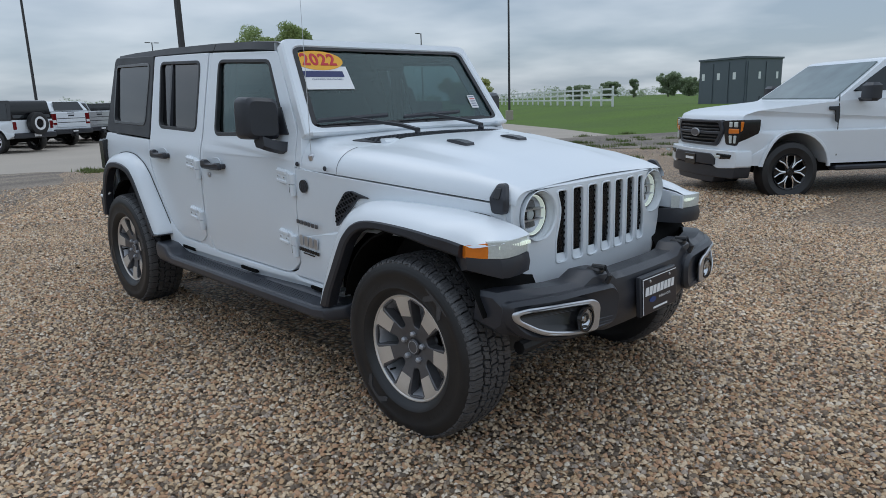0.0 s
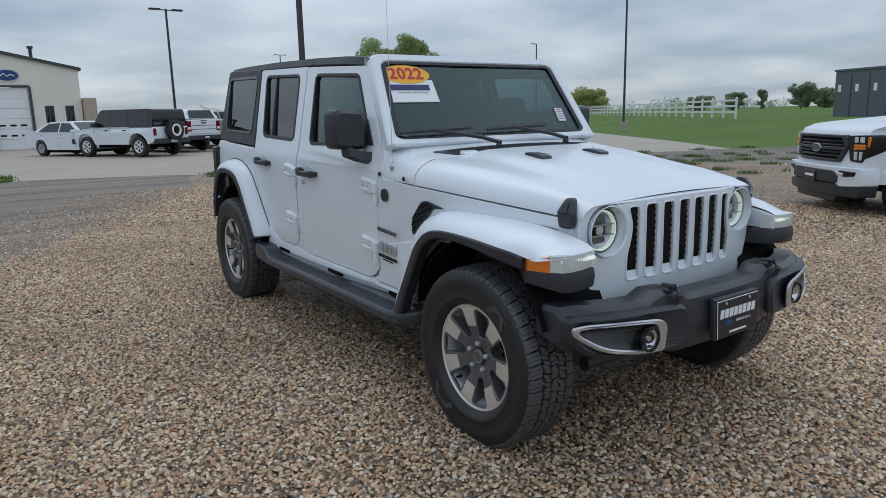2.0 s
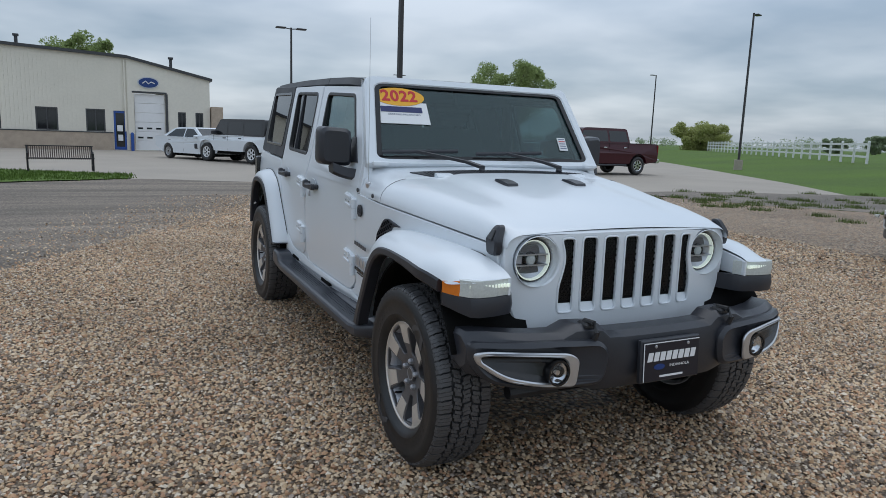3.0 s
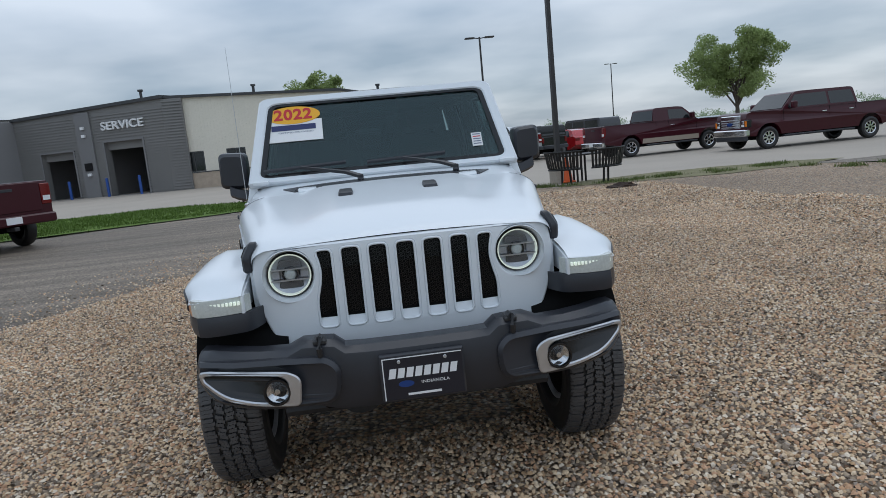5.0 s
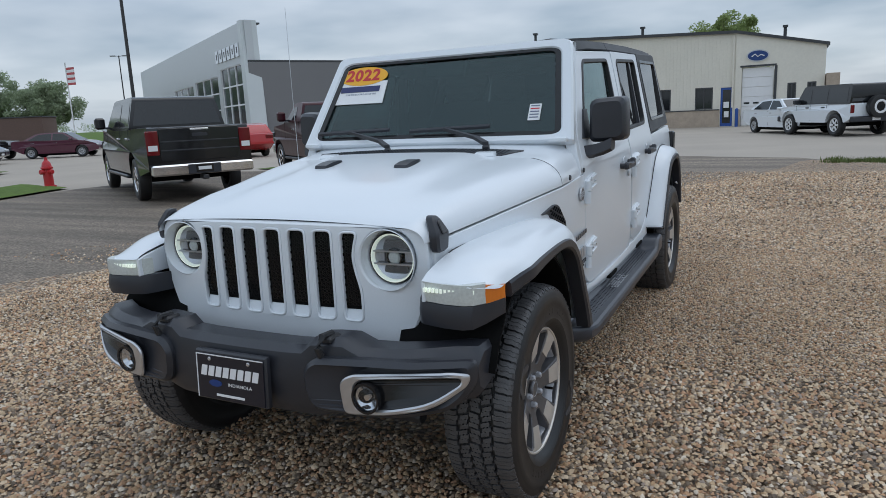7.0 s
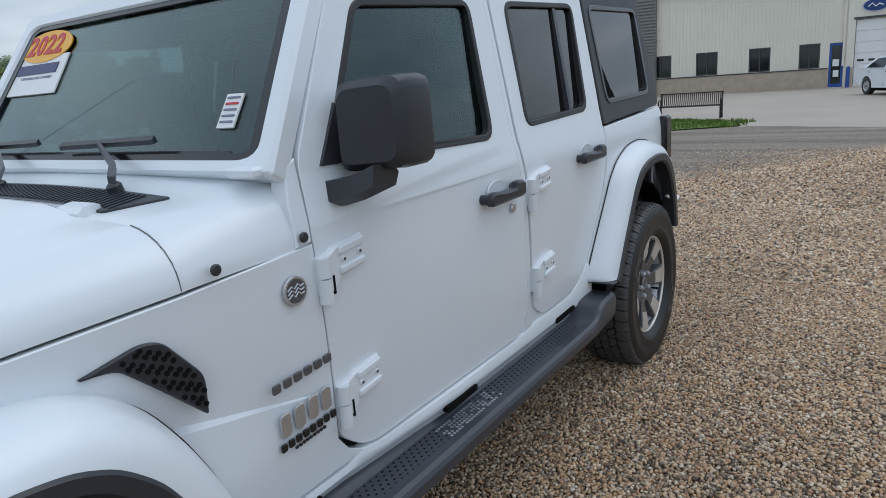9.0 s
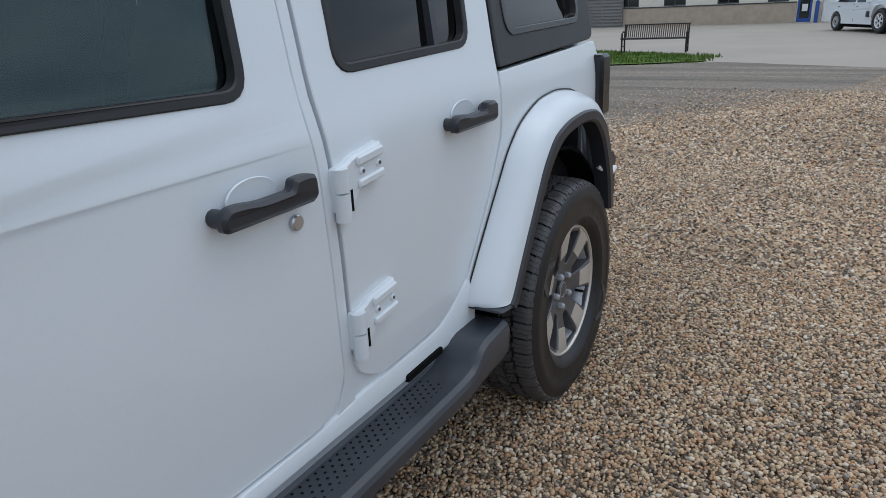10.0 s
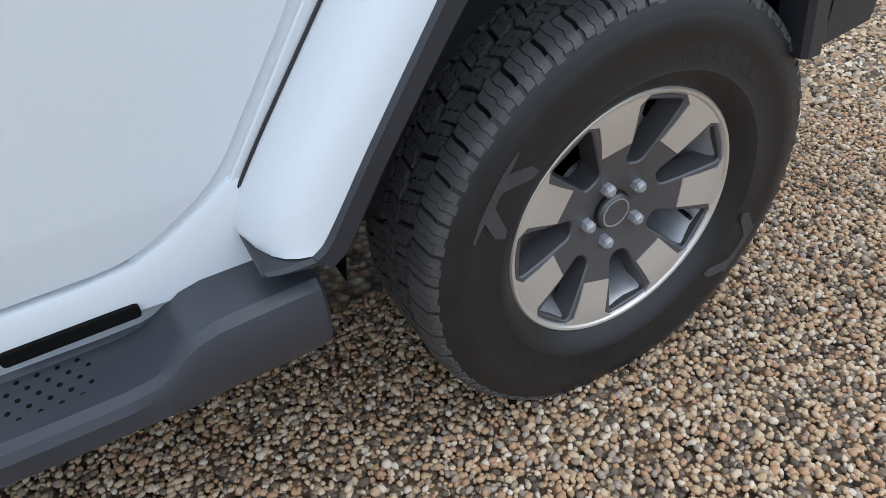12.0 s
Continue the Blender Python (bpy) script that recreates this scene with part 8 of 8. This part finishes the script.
def traffic_cone(x, y):
    c = thing("traffic_cone", pose(x, y, height(x, y) + .03), "orange plastic traffic cone by the picnic table", "cone")
    bm = bmesh.new(); lathe(bm, [(.03, .15), (.05, .14), (.70, .035), (.70, 0)], lambda a, p, q: (p, q, a), 24); part("cone", bm, M_ORANGE, c)
    bm = bmesh.new(); box(bm, -.19, .19, -.19, .19, 0, .035, .02); part("foot", bm, M_ORANGE, c)


traffic_cone(5.32, 14.75)


def hydrant(x, y):
    h = thing("fire_hydrant", pose(x, y, height(x, y)), "red cast-iron fire hydrant on the grass verge", "hydrant")
    bm = bmesh.new(); lathe(bm, [(0, .17), (.05, .17), (.06, .12), (.48, .115), (.50, .15), (.54, .15), (.55, .125), (.66, .10), (.72, .045), (.80, .035), (.80, 0)], lambda a, p, q: (p, q, a), 24); part("barrel", bm, M_HYDRANT, h)
    for a in ((1, 0, 0), (-1, 0, 0), (0, -1, 0)):
        bm = bmesh.new(); disc(bm, (a[0] * .08, a[1] * .08, .42), a, .065, .13, 12, .015); part("outlet_cap", bm, M_HYDRANT, h)


hydrant(-15.9, 9.3)
p = thing("standpipe", pose(-22.3, 11.0, height(-22.3, 11.0)), "blue painted standpipe on the grass island", "standpipe")
bm = bmesh.new(); lathe(bm, [(0, .10), (.75, .09), (.78, .16), (.95, .17), (1.05, .12), (1.08, 0)], lambda a, u, w: (u, w, a), 20); part("pipe", bm, M_BOLLARD_BLUE, p)


def fence(x0, y0, x1, y1):
    f = thing("rail_fence", Matrix(), "white three-rail vinyl fence along the grass", "fence")
    L = math.hypot(x1 - x0, y1 - y0); n = int(L / 2.44)
    t = Vector(((x1 - x0) / L, (y1 - y0) / L, 0)); nr = Vector((-t.y, t.x, 0))
    P = lambda u, d, z: Vector((x0, y0, 0)) + t * u + nr * d + Vector((0, 0, z))
    for k in range(n + 1):
        u = k * 2.44; z0 = height(*P(u, 0, 0).xy)
        bm = bmesh.new(); loft(bm, [[P(u + a * r, b * r, z0 + z) for a, b in ((-1, -1), (1, -1), (1, 1), (-1, 1))] for z, r in ((-.1, .065), (1.40, .065), (1.44, .02))]); part("post", bm, M_FENCE, f)
        if k < n:
            z1 = height(*P(u + 2.44, 0, 0).xy)
            for h in (.42, .82, 1.22):
                bm = bmesh.new(); loft(bm, [[P(u + e, -.02, z + h - .07), P(u + e, .02, z + h - .07), P(u + e, .02, z + h + .07), P(u + e, -.02, z + h + .07)] for e, z in ((.06, z0), (2.38, z1))]); part("rail", bm, M_FENCE, f)


fence(41.7, 25.0, 84.0, 78.0)


def utility_cabinet():
    zg = height(44, 17)
    c = thing("utility_cabinet", pose(42.9, 16.0, zg - .22), "slate-grey steel utility enclosure with door panels", "cabinet")
    d1, d2 = Vector((1.7, 3.9, 0)), Vector((4.2, -.7, 0))
    z0, z1 = -.2, 3.05
    bm = bmesh.new(); loft(bm, [[Vector((0, 0, z)), d2 + Vector((0, 0, z)), d1 + d2 + Vector((0, 0, z)), d1 + Vector((0, 0, z))] for z in (z0, z1)]); part("shell", bm, M_SHED, c)
    mid = (d1 + d2) / 2
    bm = bmesh.new(); loft(bm, [[mid + (q - mid) * k + Vector((0, 0, z)) for q in (Vector(), d2, d1 + d2, d1)] for z, k in ((z1, 1.04), (z1 + .12, 1.04))]); part("roof", bm, M_SHED, c)
    for base, dr, n in ((Vector(), d1, 3), (Vector(), d2, 2)):
        out = Vector((dr.y, -dr.x, 0)).normalized()
        if out.dot(mid) > 0:
            out = -out
        for k in range(n):
            a, b = base + dr * ((k + .06) / n), base + dr * ((k + .94) / n)
            bm = bmesh.new(); loft(bm, [[a + out * .01 + Vector((0, 0, z)), b + out * .01 + Vector((0, 0, z)), b + out * .04 + Vector((0, 0, z)), a + out * .04 + Vector((0, 0, z))] for z in (.1, 2.85)]); dp = part("door_panel", bm, M_SHED, c)
            q = a.lerp(b, .72)
            e = (b - a).normalized() * .13
            bm = bmesh.new(); loft(bm, [[q - e + out * .042 + Vector((0, 0, z)), q + e + out * .042 + Vector((0, 0, z)), q + e + out * .05 + Vector((0, 0, z)), q - e + out * .05 + Vector((0, 0, z))] for z in (1.75, 2.2)]); part("notice", bm, M_SIGN_WHITE, dp)


utility_cabinet()
p = thing("pipe_barrier", pose(19.2, 7.4, height(19.2, 7.4), 0, 0, 20), "white bent pipe barrier in the weeds", "barrier")
bm = bmesh.new(); tube(bm, [(-.6, 0, 0), (-.55, 0, .75), (.9, 0, .35), (1.3, 0, .30)], .03, 8); part("pipe", bm, M_FENCE, p)
bm = bmesh.new(); tube(bm, [(.4, .1, .05), (1.5, .1, .1)], .06, 8); part("block", bm, M_FENCE, p)
lt = thing("litter", pose(5.58, 11.55, height(5.58, 11.55) + .03), "dark brown crumpled litter lying on gravel", "litter")
bm = bmesh.new()
bmesh.ops.create_icosphere(bm, subdivisions=3, radius=1)
for v_ in bm.verts:
    n_ = noise.noise(v_.co * 2.1) * .5 + noise.noise(v_.co * 5) * .25
    v_.co = Vector((v_.co.x * (.36 + .1 * n_), v_.co.y * .14 * (1 + n_), max(0, v_.co.z * .10 * (1 + 1.4 * n_))))
part("scrap", bm, M_BROWN, lt)
# flag pole far by the showroom
fp = thing("flag_pole", pose(-50.7, 35.2, 0), "white flag pole with a striped flag", "flag")
bm = bmesh.new(); tube(bm, [(0, 0, 0), (0, 0, 7.0)], .05, 8); part("pole", bm, M_FENCE, fp)
for k in range(7):
    bm = bmesh.new(); box(bm, .06, 1.0, -.01, .01, 5.2 + k * .2, 5.39 + k * .2); part("stripe", bm, M_RED_PAINT if k % 2 == 0 else M_SIGN_WHITE, fp)
# far sheds beyond the left car park
for nm, lab, mt, (px, py), w, dp, h in (("white_trailer", "white box trailer far beyond the car park", M_TRAILER, (-93, 44), 5.2, 3, 3.4), ("white_shed", "white metal shed far beyond the car park", M_TRAILER, (-97, 40), 4.0, 5, 4.0), ("brick_building", "low brown building far beyond the car park", M_BRICK_FAR, (-78, 46), 10, 4, 3.3)):
    o = thing(nm, pose(px, py, 0, 0, 0, 35), lab, "building")
    bm = bmesh.new(); box(bm, -w / 2, w / 2, -dp / 2, dp / 2, 0.0 if nm != "white_trailer" else .9, h, .05); part("wall", bm, mt, o)
    bm = bmesh.new(); box(bm, -w / 2 - .1, w / 2 + .1, -dp / 2 - .1, dp / 2 + .1, h, h + .12); part("roof", bm, M_ROOF_TRIM, o)


# ---------------------------------------------------------------- plants
def leaf_mesh(name, centres, sizes, leaf, count, material, parent=None, seed=1):
    """Many small leaf quads in uneven clumps round the given centres."""
    rng = np.random.default_rng(seed)
    c = np.repeat(np.array(centres, float), count, 0)
    sz = np.repeat(np.array(sizes, float), count)
    d = rng.normal(size=c.shape); d /= np.linalg.norm(d, axis=1)[:, None]
    r = rng.random(len(c)) ** 0.45
    p = c + d * (r * sz)[:, None] * np.array((1, 1, .75))
    a = rng.normal(size=c.shape); a /= np.linalg.norm(a, axis=1)[:, None]
    b = np.cross(a, rng.normal(size=c.shape)); b /= np.linalg.norm(b, axis=1)[:, None]
    s = leaf * (0.6 + 0.8 * rng.random(len(c)))[:, None]
    quad = np.stack([p - a * s, p - b * s * .5, p + a * s, p + b * s * .5], 1).reshape(-1, 3)
    me = bpy.data.meshes.new(name)
    n = len(p)
    me.vertices.add(n * 4); me.vertices.foreach_set("co", quad.ravel())
    me.loops.add(n * 4); me.loops.foreach_set("vertex_index", np.arange(n * 4, dtype=np.int32))
    me.polygons.add(n); me.polygons.foreach_set("loop_start", np.arange(0, n * 4, 4, dtype=np.int32))
    me.update(calc_edges=True)
    me.materials.append(material)
    ob = new(name, me)
    if parent:
        ob.parent = parent
    return ob


def tree(x, y, h, r, label, seed, leaf=0.22, count=130, mt=None, trunk=0.3, z=None, low=0.40):
    rnd = random.Random(seed)
    t = thing("tree", pose(x, y, height(x, y) if z is None else z), label, "tree", "trees")
    bm = bmesh.new()
    tube(bm, [(0, 0, -.1), (.05, 0, h * .18), (.0, .1, h * .36), (.1, .05, h * .62)], [trunk, trunk * .75, trunk * .5, trunk * .18], 10)
    tips = []
    for k in range(22):
        a = rnd.uniform(0, 6.28); z0 = h * rnd.uniform(.18, .45)
        rr = r * rnd.uniform(.45, .95); z1 = h * rnd.uniform(low, .92)
        rr *= math.sqrt(max(.15, 1 - ((z1 / h - .58) / .48) ** 2))
        m1 = (rr * .45 * math.cos(a), rr * .45 * math.sin(a), z0 + (z1 - z0) * .55)
        e = (rr * math.cos(a + .2), rr * math.sin(a + .2), z1)
        tube(bm, [(0, 0, z0), m1, e], [trunk * .38, trunk * .2, trunk * .05], 6)
        tips += [e, tuple((m1[i] + e[i]) / 2 + rnd.uniform(-.5, .5) for i in range(3)), m1]
    for k in range(16):
        a = rnd.uniform(0, 6.28); q = rnd.uniform(.1, .75)
        tips.append((r * q * math.cos(a), r * q * math.sin(a), h * rnd.uniform(.62, .96)))
    part("trunk", bm, M_BARK, t)
    leaf_mesh("crown", tips, [r * rnd.uniform(.11, .25) for _ in tips], leaf, count, mt or M_LEAF, t, seed)
    return t


tree(44, 73, 11.0, 6.6, "broad green tree beyond the car park", 11, .13, 430)
tree(-4.3, 82, 11.5, 5.5, "green tree showing over the workshop roof", 12, .15, 330)
tree(85.6, 80.7, 4.6, 5.4, "round yellow-green spring bush by the fence", 13, .14, 420, M_LEAF_YELLOW, .12, .2, .12)
for k, (l_, d_, h_, r_) in enumerate(((.20, 200, 3.8, 4.2), (.245, 205, 4.8, 3.4), (.28, 220, 5.8, 1.7), (.33, 210, 7.0, 5), (.36, 205, 5.2, 4.2))):
    tree(-2.7 + (.70 + .71 * l_) * d_, -2 + (.71 - .70 * l_) * d_, h_, r_, "small green tree far out on the field", 20 + k, .24, 190, M_LEAF_HAZE, low=.10)
for k, (x_, y_, h_, r_) in enumerate(((-52, 18, 5.2, 3.2), (-57, 26, 5.5, 3.4), (-62, 22, 6, 3.6), (-100, 47, 9, 6), (-92, 52, 9.5, 6.5), (-108, 50, 8, 6), (-84, 55, 8, 5), (-70, 12, 6, 4))):
    tree(x_, y_, h_, r_, "leafy green tree beyond the far car park", 40 + k, .17, 260, M_LEAF_HAZE if k > 2 else M_LEAF)
# far belt of trees along the horizon
rng_ = random.Random(5)
belt, bs = [], []
for k in range(900):
    a = rng_.uniform(-.2, math.pi + .9); d = rng_.uniform(260, 420)
    hh = 2.2 + 3.5 * (0.5 + 0.5 * noise.noise(Vector((a * 9, 0, 2)))) 
    belt.append((d * math.cos(a), d * math.sin(a), rng_.uniform(.2, 1.0) * hh)); bs.append(rng_.uniform(1.6, 3.2))
tagged(leaf_mesh("far_woods", belt, bs, 0.30, 100, M_LEAF_HAZE, seed=8), "far belt of trees on the horizon, haze in the leaf colour", "woods", kind="stuff")


def blades(name, spots, label, material, tall, seed, per=26, spread=.18, wide=.010):
    rng = np.random.default_rng(seed)
    base = np.repeat(np.array([(x, y, height(x, y)) for x, y in spots]), per, 0)
    n = len(base)
    base[:, :2] += rng.normal(0, spread, (n, 2))
    ang = rng.random(n) * 6.28; lean = rng.random(n) * .7; h = tall * (.35 + .9 * rng.random(n))
    side = np.stack([-np.sin(ang), np.cos(ang), np.zeros(n)], 1) * (wide * (1 + rng.random(n)))[:, None]
    tip = base + np.stack([np.cos(ang) * lean * h, np.sin(ang) * lean * h, h], 1)
    co = np.stack([base - side, base + side, tip], 1).reshape(-1, 3)
    me = bpy.data.meshes.new(name)
    me.vertices.add(n * 3); me.vertices.foreach_set("co", co.ravel())
    me.loops.add(n * 3); me.loops.foreach_set("vertex_index", np.arange(n * 3, dtype=np.int32))
    me.polygons.add(n); me.polygons.foreach_set("loop_start", np.arange(0, n * 3, 3, dtype=np.int32))
    me.update(calc_edges=True); me.materials.append(material)
    return tagged(new(name, me), label, "plants", kind="stuff")


rw = random.Random(9)
spots = []
for k in range(34):
    u = rw.random(); spots.append((2.6 + 8.6 * u, 15.4 - 2.0 * smooth01(0, .35, u) + rw.gauss(0, .22)))
for k in range(85):
    x = rw.uniform(10.5, 23); y = rw.uniform(4, 13)
    if (x - 10.5) * .9 + 3 < y + 6 * rw.random() and y < 13.2 - max(0, x - 13) * .22:
        spots.append((x, y))
blades("weeds", spots, "green weeds growing in gravel edge and dirt", M_WEED, .10, 3, 150, .13, .007)
gs = []
for k in range(2600):
    x, y = rw.uniform(-12, -1.5), rw.uniform(15, 22)
    if y > 14.9 + (x + 8.1) * .38 + .25 and y < 22.2 + min(0, (x + 7)) * .2 - max(0, x + 7) * .5:
        gs.append((x, y))
blades("lawn_grass", gs, "short green lawn grass on the strip", M_BLADE, .09, 4, 12, .10, .014)
# ---------------------------------------------------------------- loose stones of the lot
def stone_mat():
    m = bpy.data.materials.new("loose_pebble_stone")
    m.use_nodes = True
    n, l = m.node_tree.nodes, m.node_tree.links
    b = n["Principled BSDF"]
    g = n.new("ShaderNodeNewGeometry")
    ramp = n.new("ShaderNodeValToRGB"); ramp.color_ramp.interpolation = "CONSTANT"
    el = ramp.color_ramp.elements
    el[0].color = (*STONE_COLS[0], 1); el[1].position, el[1].color = 1 / len(STONE_COLS), (*STONE_COLS[1], 1)
    for i, c in enumerate(STONE_COLS[2:], 2):
        e = el.new(i / len(STONE_COLS)); e.color = (*c, 1)
    l.new(g.outputs["Random Per Island"], ramp.inputs[0])
    tc = n.new("ShaderNodeTexCoord")
    a = n.new("ShaderNodeTexNoise"); a.inputs["Scale"].default_value, a.inputs["Detail"].default_value = 170, 4
    big = n.new("ShaderNodeTexNoise"); big.inputs["Scale"].default_value, big.inputs["Detail"].default_value = 0.8, 4
    l.new(tc.outputs["Object"], a.inputs["Vector"]); l.new(tc.outputs["Object"], big.inputs["Vector"])
    ad = n.new("ShaderNodeMath"); ad.operation = "ADD"; l.new(a.outputs["Fac"], ad.inputs[0]); l.new(big.outputs["Fac"], ad.inputs[1])
    mr = n.new("ShaderNodeMapRange"); mr.inputs["From Min"].default_value, mr.inputs["From Max"].default_value = .6, 1.4
    mr.inputs["To Min"].default_value, mr.inputs["To Max"].default_value = .72, 1.42
    l.new(ad.outputs[0], mr.inputs["Value"])
    sc = n.new("ShaderNodeVectorMath"); sc.operation = "SCALE"
    l.new(ramp.outputs[0], sc.inputs[0]); l.new(mr.outputs[0], sc.inputs["Scale"]); l.new(sc.outputs[0], b.inputs["Base Color"])
    b.inputs["Roughness"].default_value, b.inputs["Specular IOR Level"].default_value = .72, .3
    return m


def stones(name, regions, spacing, rmin, rmax, seed, skip, fine=False):
    """Thousands of rounded pebbles as one mesh: jittered rows, each squashed, turned and sunk a little."""
    rng = np.random.default_rng(seed)
    pts = []
    for x0, x1, y0, y1 in regions:
        gx, gy = np.meshgrid(np.arange(x0, x1, spacing), np.arange(y0, y1, spacing))
        p = np.stack([gx.ravel(), gy.ravel()], 1)
        pts.append(p + rng.uniform(-.6, .6, p.shape) * spacing)
    p = np.concatenate(pts)
    keep = np.array([not skip(x, y) for x, y in p])
    p = p[keep]
    n = len(p)
    if fine:
        f = (1 + 5 ** .5) / 2
        ico = np.array([(-1, f, 0), (1, f, 0), (-1, -f, 0), (1, -f, 0), (0, -1, f), (0, 1, f), (0, -1, -f), (0, 1, -f), (f, 0, -1), (f, 0, 1), (-f, 0, -1), (-f, 0, 1)]) / math.sqrt(1 + f * f)
        tri = np.array([(0, 11, 5), (0, 5, 1), (0, 1, 7), (0, 7, 10), (0, 10, 11), (1, 5, 9), (5, 11, 4), (11, 10, 2), (7, 1, 8), (3, 9, 4), (3, 4, 2), (3, 2, 6), (3, 6, 8), (3, 8, 9), (4, 9, 5), (2, 4, 11), (6, 2, 10), (9, 8, 1)], dtype=np.int32)
    else:
        ico = np.array([(math.cos(k * 1.2566), math.sin(k * 1.2566), -.45 + .2 * (k % 2)) for k in range(5)] + [(.1, -.05, .9)])
        tri = np.array([(k, (k + 1) % 5, 5) for k in range(5)], dtype=np.int32)
    nv, nf = len(ico), len(tri)
    r = rmin + (rmax - rmin) * rng.random(n) ** 1.8
    sc = np.stack([r * rng.uniform(.85, 1.35, n), r * rng.uniform(.7, 1.05, n), r * rng.uniform(.5, .85, n)], 1)
    v = ico[None] * (1 + rng.uniform(-.24 if not fine else -.17, .24 if not fine else .17, (n, nv, 1))) * sc[:, None, :]
    a, t = rng.uniform(0, 6.283, n), rng.normal(0, .45, n)
    y2 = v[:, :, 1] * np.cos(t)[:, None] - v[:, :, 2] * np.sin(t)[:, None]
    z2 = v[:, :, 1] * np.sin(t)[:, None] + v[:, :, 2] * np.cos(t)[:, None]
    x3 = v[:, :, 0] * np.cos(a)[:, None] - y2 * np.sin(a)[:, None]
    y3 = v[:, :, 0] * np.sin(a)[:, None] + y2 * np.cos(a)[:, None]
    h = np.array([height(x, y) for x, y in p]) + .028 + r * rng.uniform(.0, .75, n)
    co = np.stack([x3 + p[:, 0:1], y3 + p[:, 1:2], z2 + h[:, None]], 2).reshape(-1, 3)
    idx = (tri[None] + (np.arange(n, dtype=np.int32) * nv)[:, None, None]).reshape(-1)
    me = bpy.data.meshes.new(name)
    me.vertices.add(n * nv); me.vertices.foreach_set("co", co.ravel())
    me.loops.add(len(idx)); me.loops.foreach_set("vertex_index", idx)
    me.polygons.add(n * nf); me.polygons.foreach_set("loop_start", np.arange(0, n * nf * 3, 3, dtype=np.int32))
    me.polygons.foreach_set("use_smooth", np.ones(n * nf, dtype=bool))
    me.update(calc_edges=True)
    me.materials.append(M_STONES)
    return tagged(new(name, me), "stray pebbles thinning out onto the lane" if name == "stray_stones" else "loose rounded brown, tan and grey gravel pebbles", "gravel", kind="stuff")


M_STONES = stone_mat()
IN_A = lambda x, y: .45 < x < 2.6 and 1.35 < y < 4.5
UNDER = lambda x, y: abs(x) < .55 and .1 < y < 3.2
stones("gravel_stones", [(.45, 2.6, 1.35, 4.5)], .0108, .0050, .0104, 21, lambda x, y: False, True)
LOT_EDGE = lambda x, y: x < -4.5 + (y - 2.2) * .62 if 2.2 < y < 7.5 else False
stones("gravel_stones", [(-4.4, 5.2, -2.6, 7.0)], .0182, .0078, .0150, 22, lambda x, y: IN_A(x, y) or UNDER(x, y) or LOT_EDGE(x, y))
FAR_EDGE = lambda x, y: x < -2.2 + (y - 5.4) * .49 + .25
stones("gravel_stones", [(-1.6, 6.6, 7.0, 12.4), (5.2, 7.2, 0.5, 7.0)], .034, .012, .021, 24, lambda x, y: y > 7 and FAR_EDGE(x, y))
EDGE = [(-4.7, 2.3), (-3.0, 4.15), (-2.3, 5.5), (-1.2, 7.8), (1.1, 12.6)]
drop = random.Random(31)


def off_lane(x, y):
    """True where no stray pebble lies: inside the lot, or further out on the lane the less likely."""
    for (xa, ya), (xb, yb) in zip(EDGE, EDGE[1:]):
        if ya <= y < yb:
            d = xa + (xb - xa) * (y - ya) / (yb - ya) - x
            return d < -.35 or d > 2.2 * drop.random() ** 2.2
    return True


stones("stray_stones", [(-6.5, 1.2, 2.3, 12.5)], .045, .009, .017, 23, off_lane)
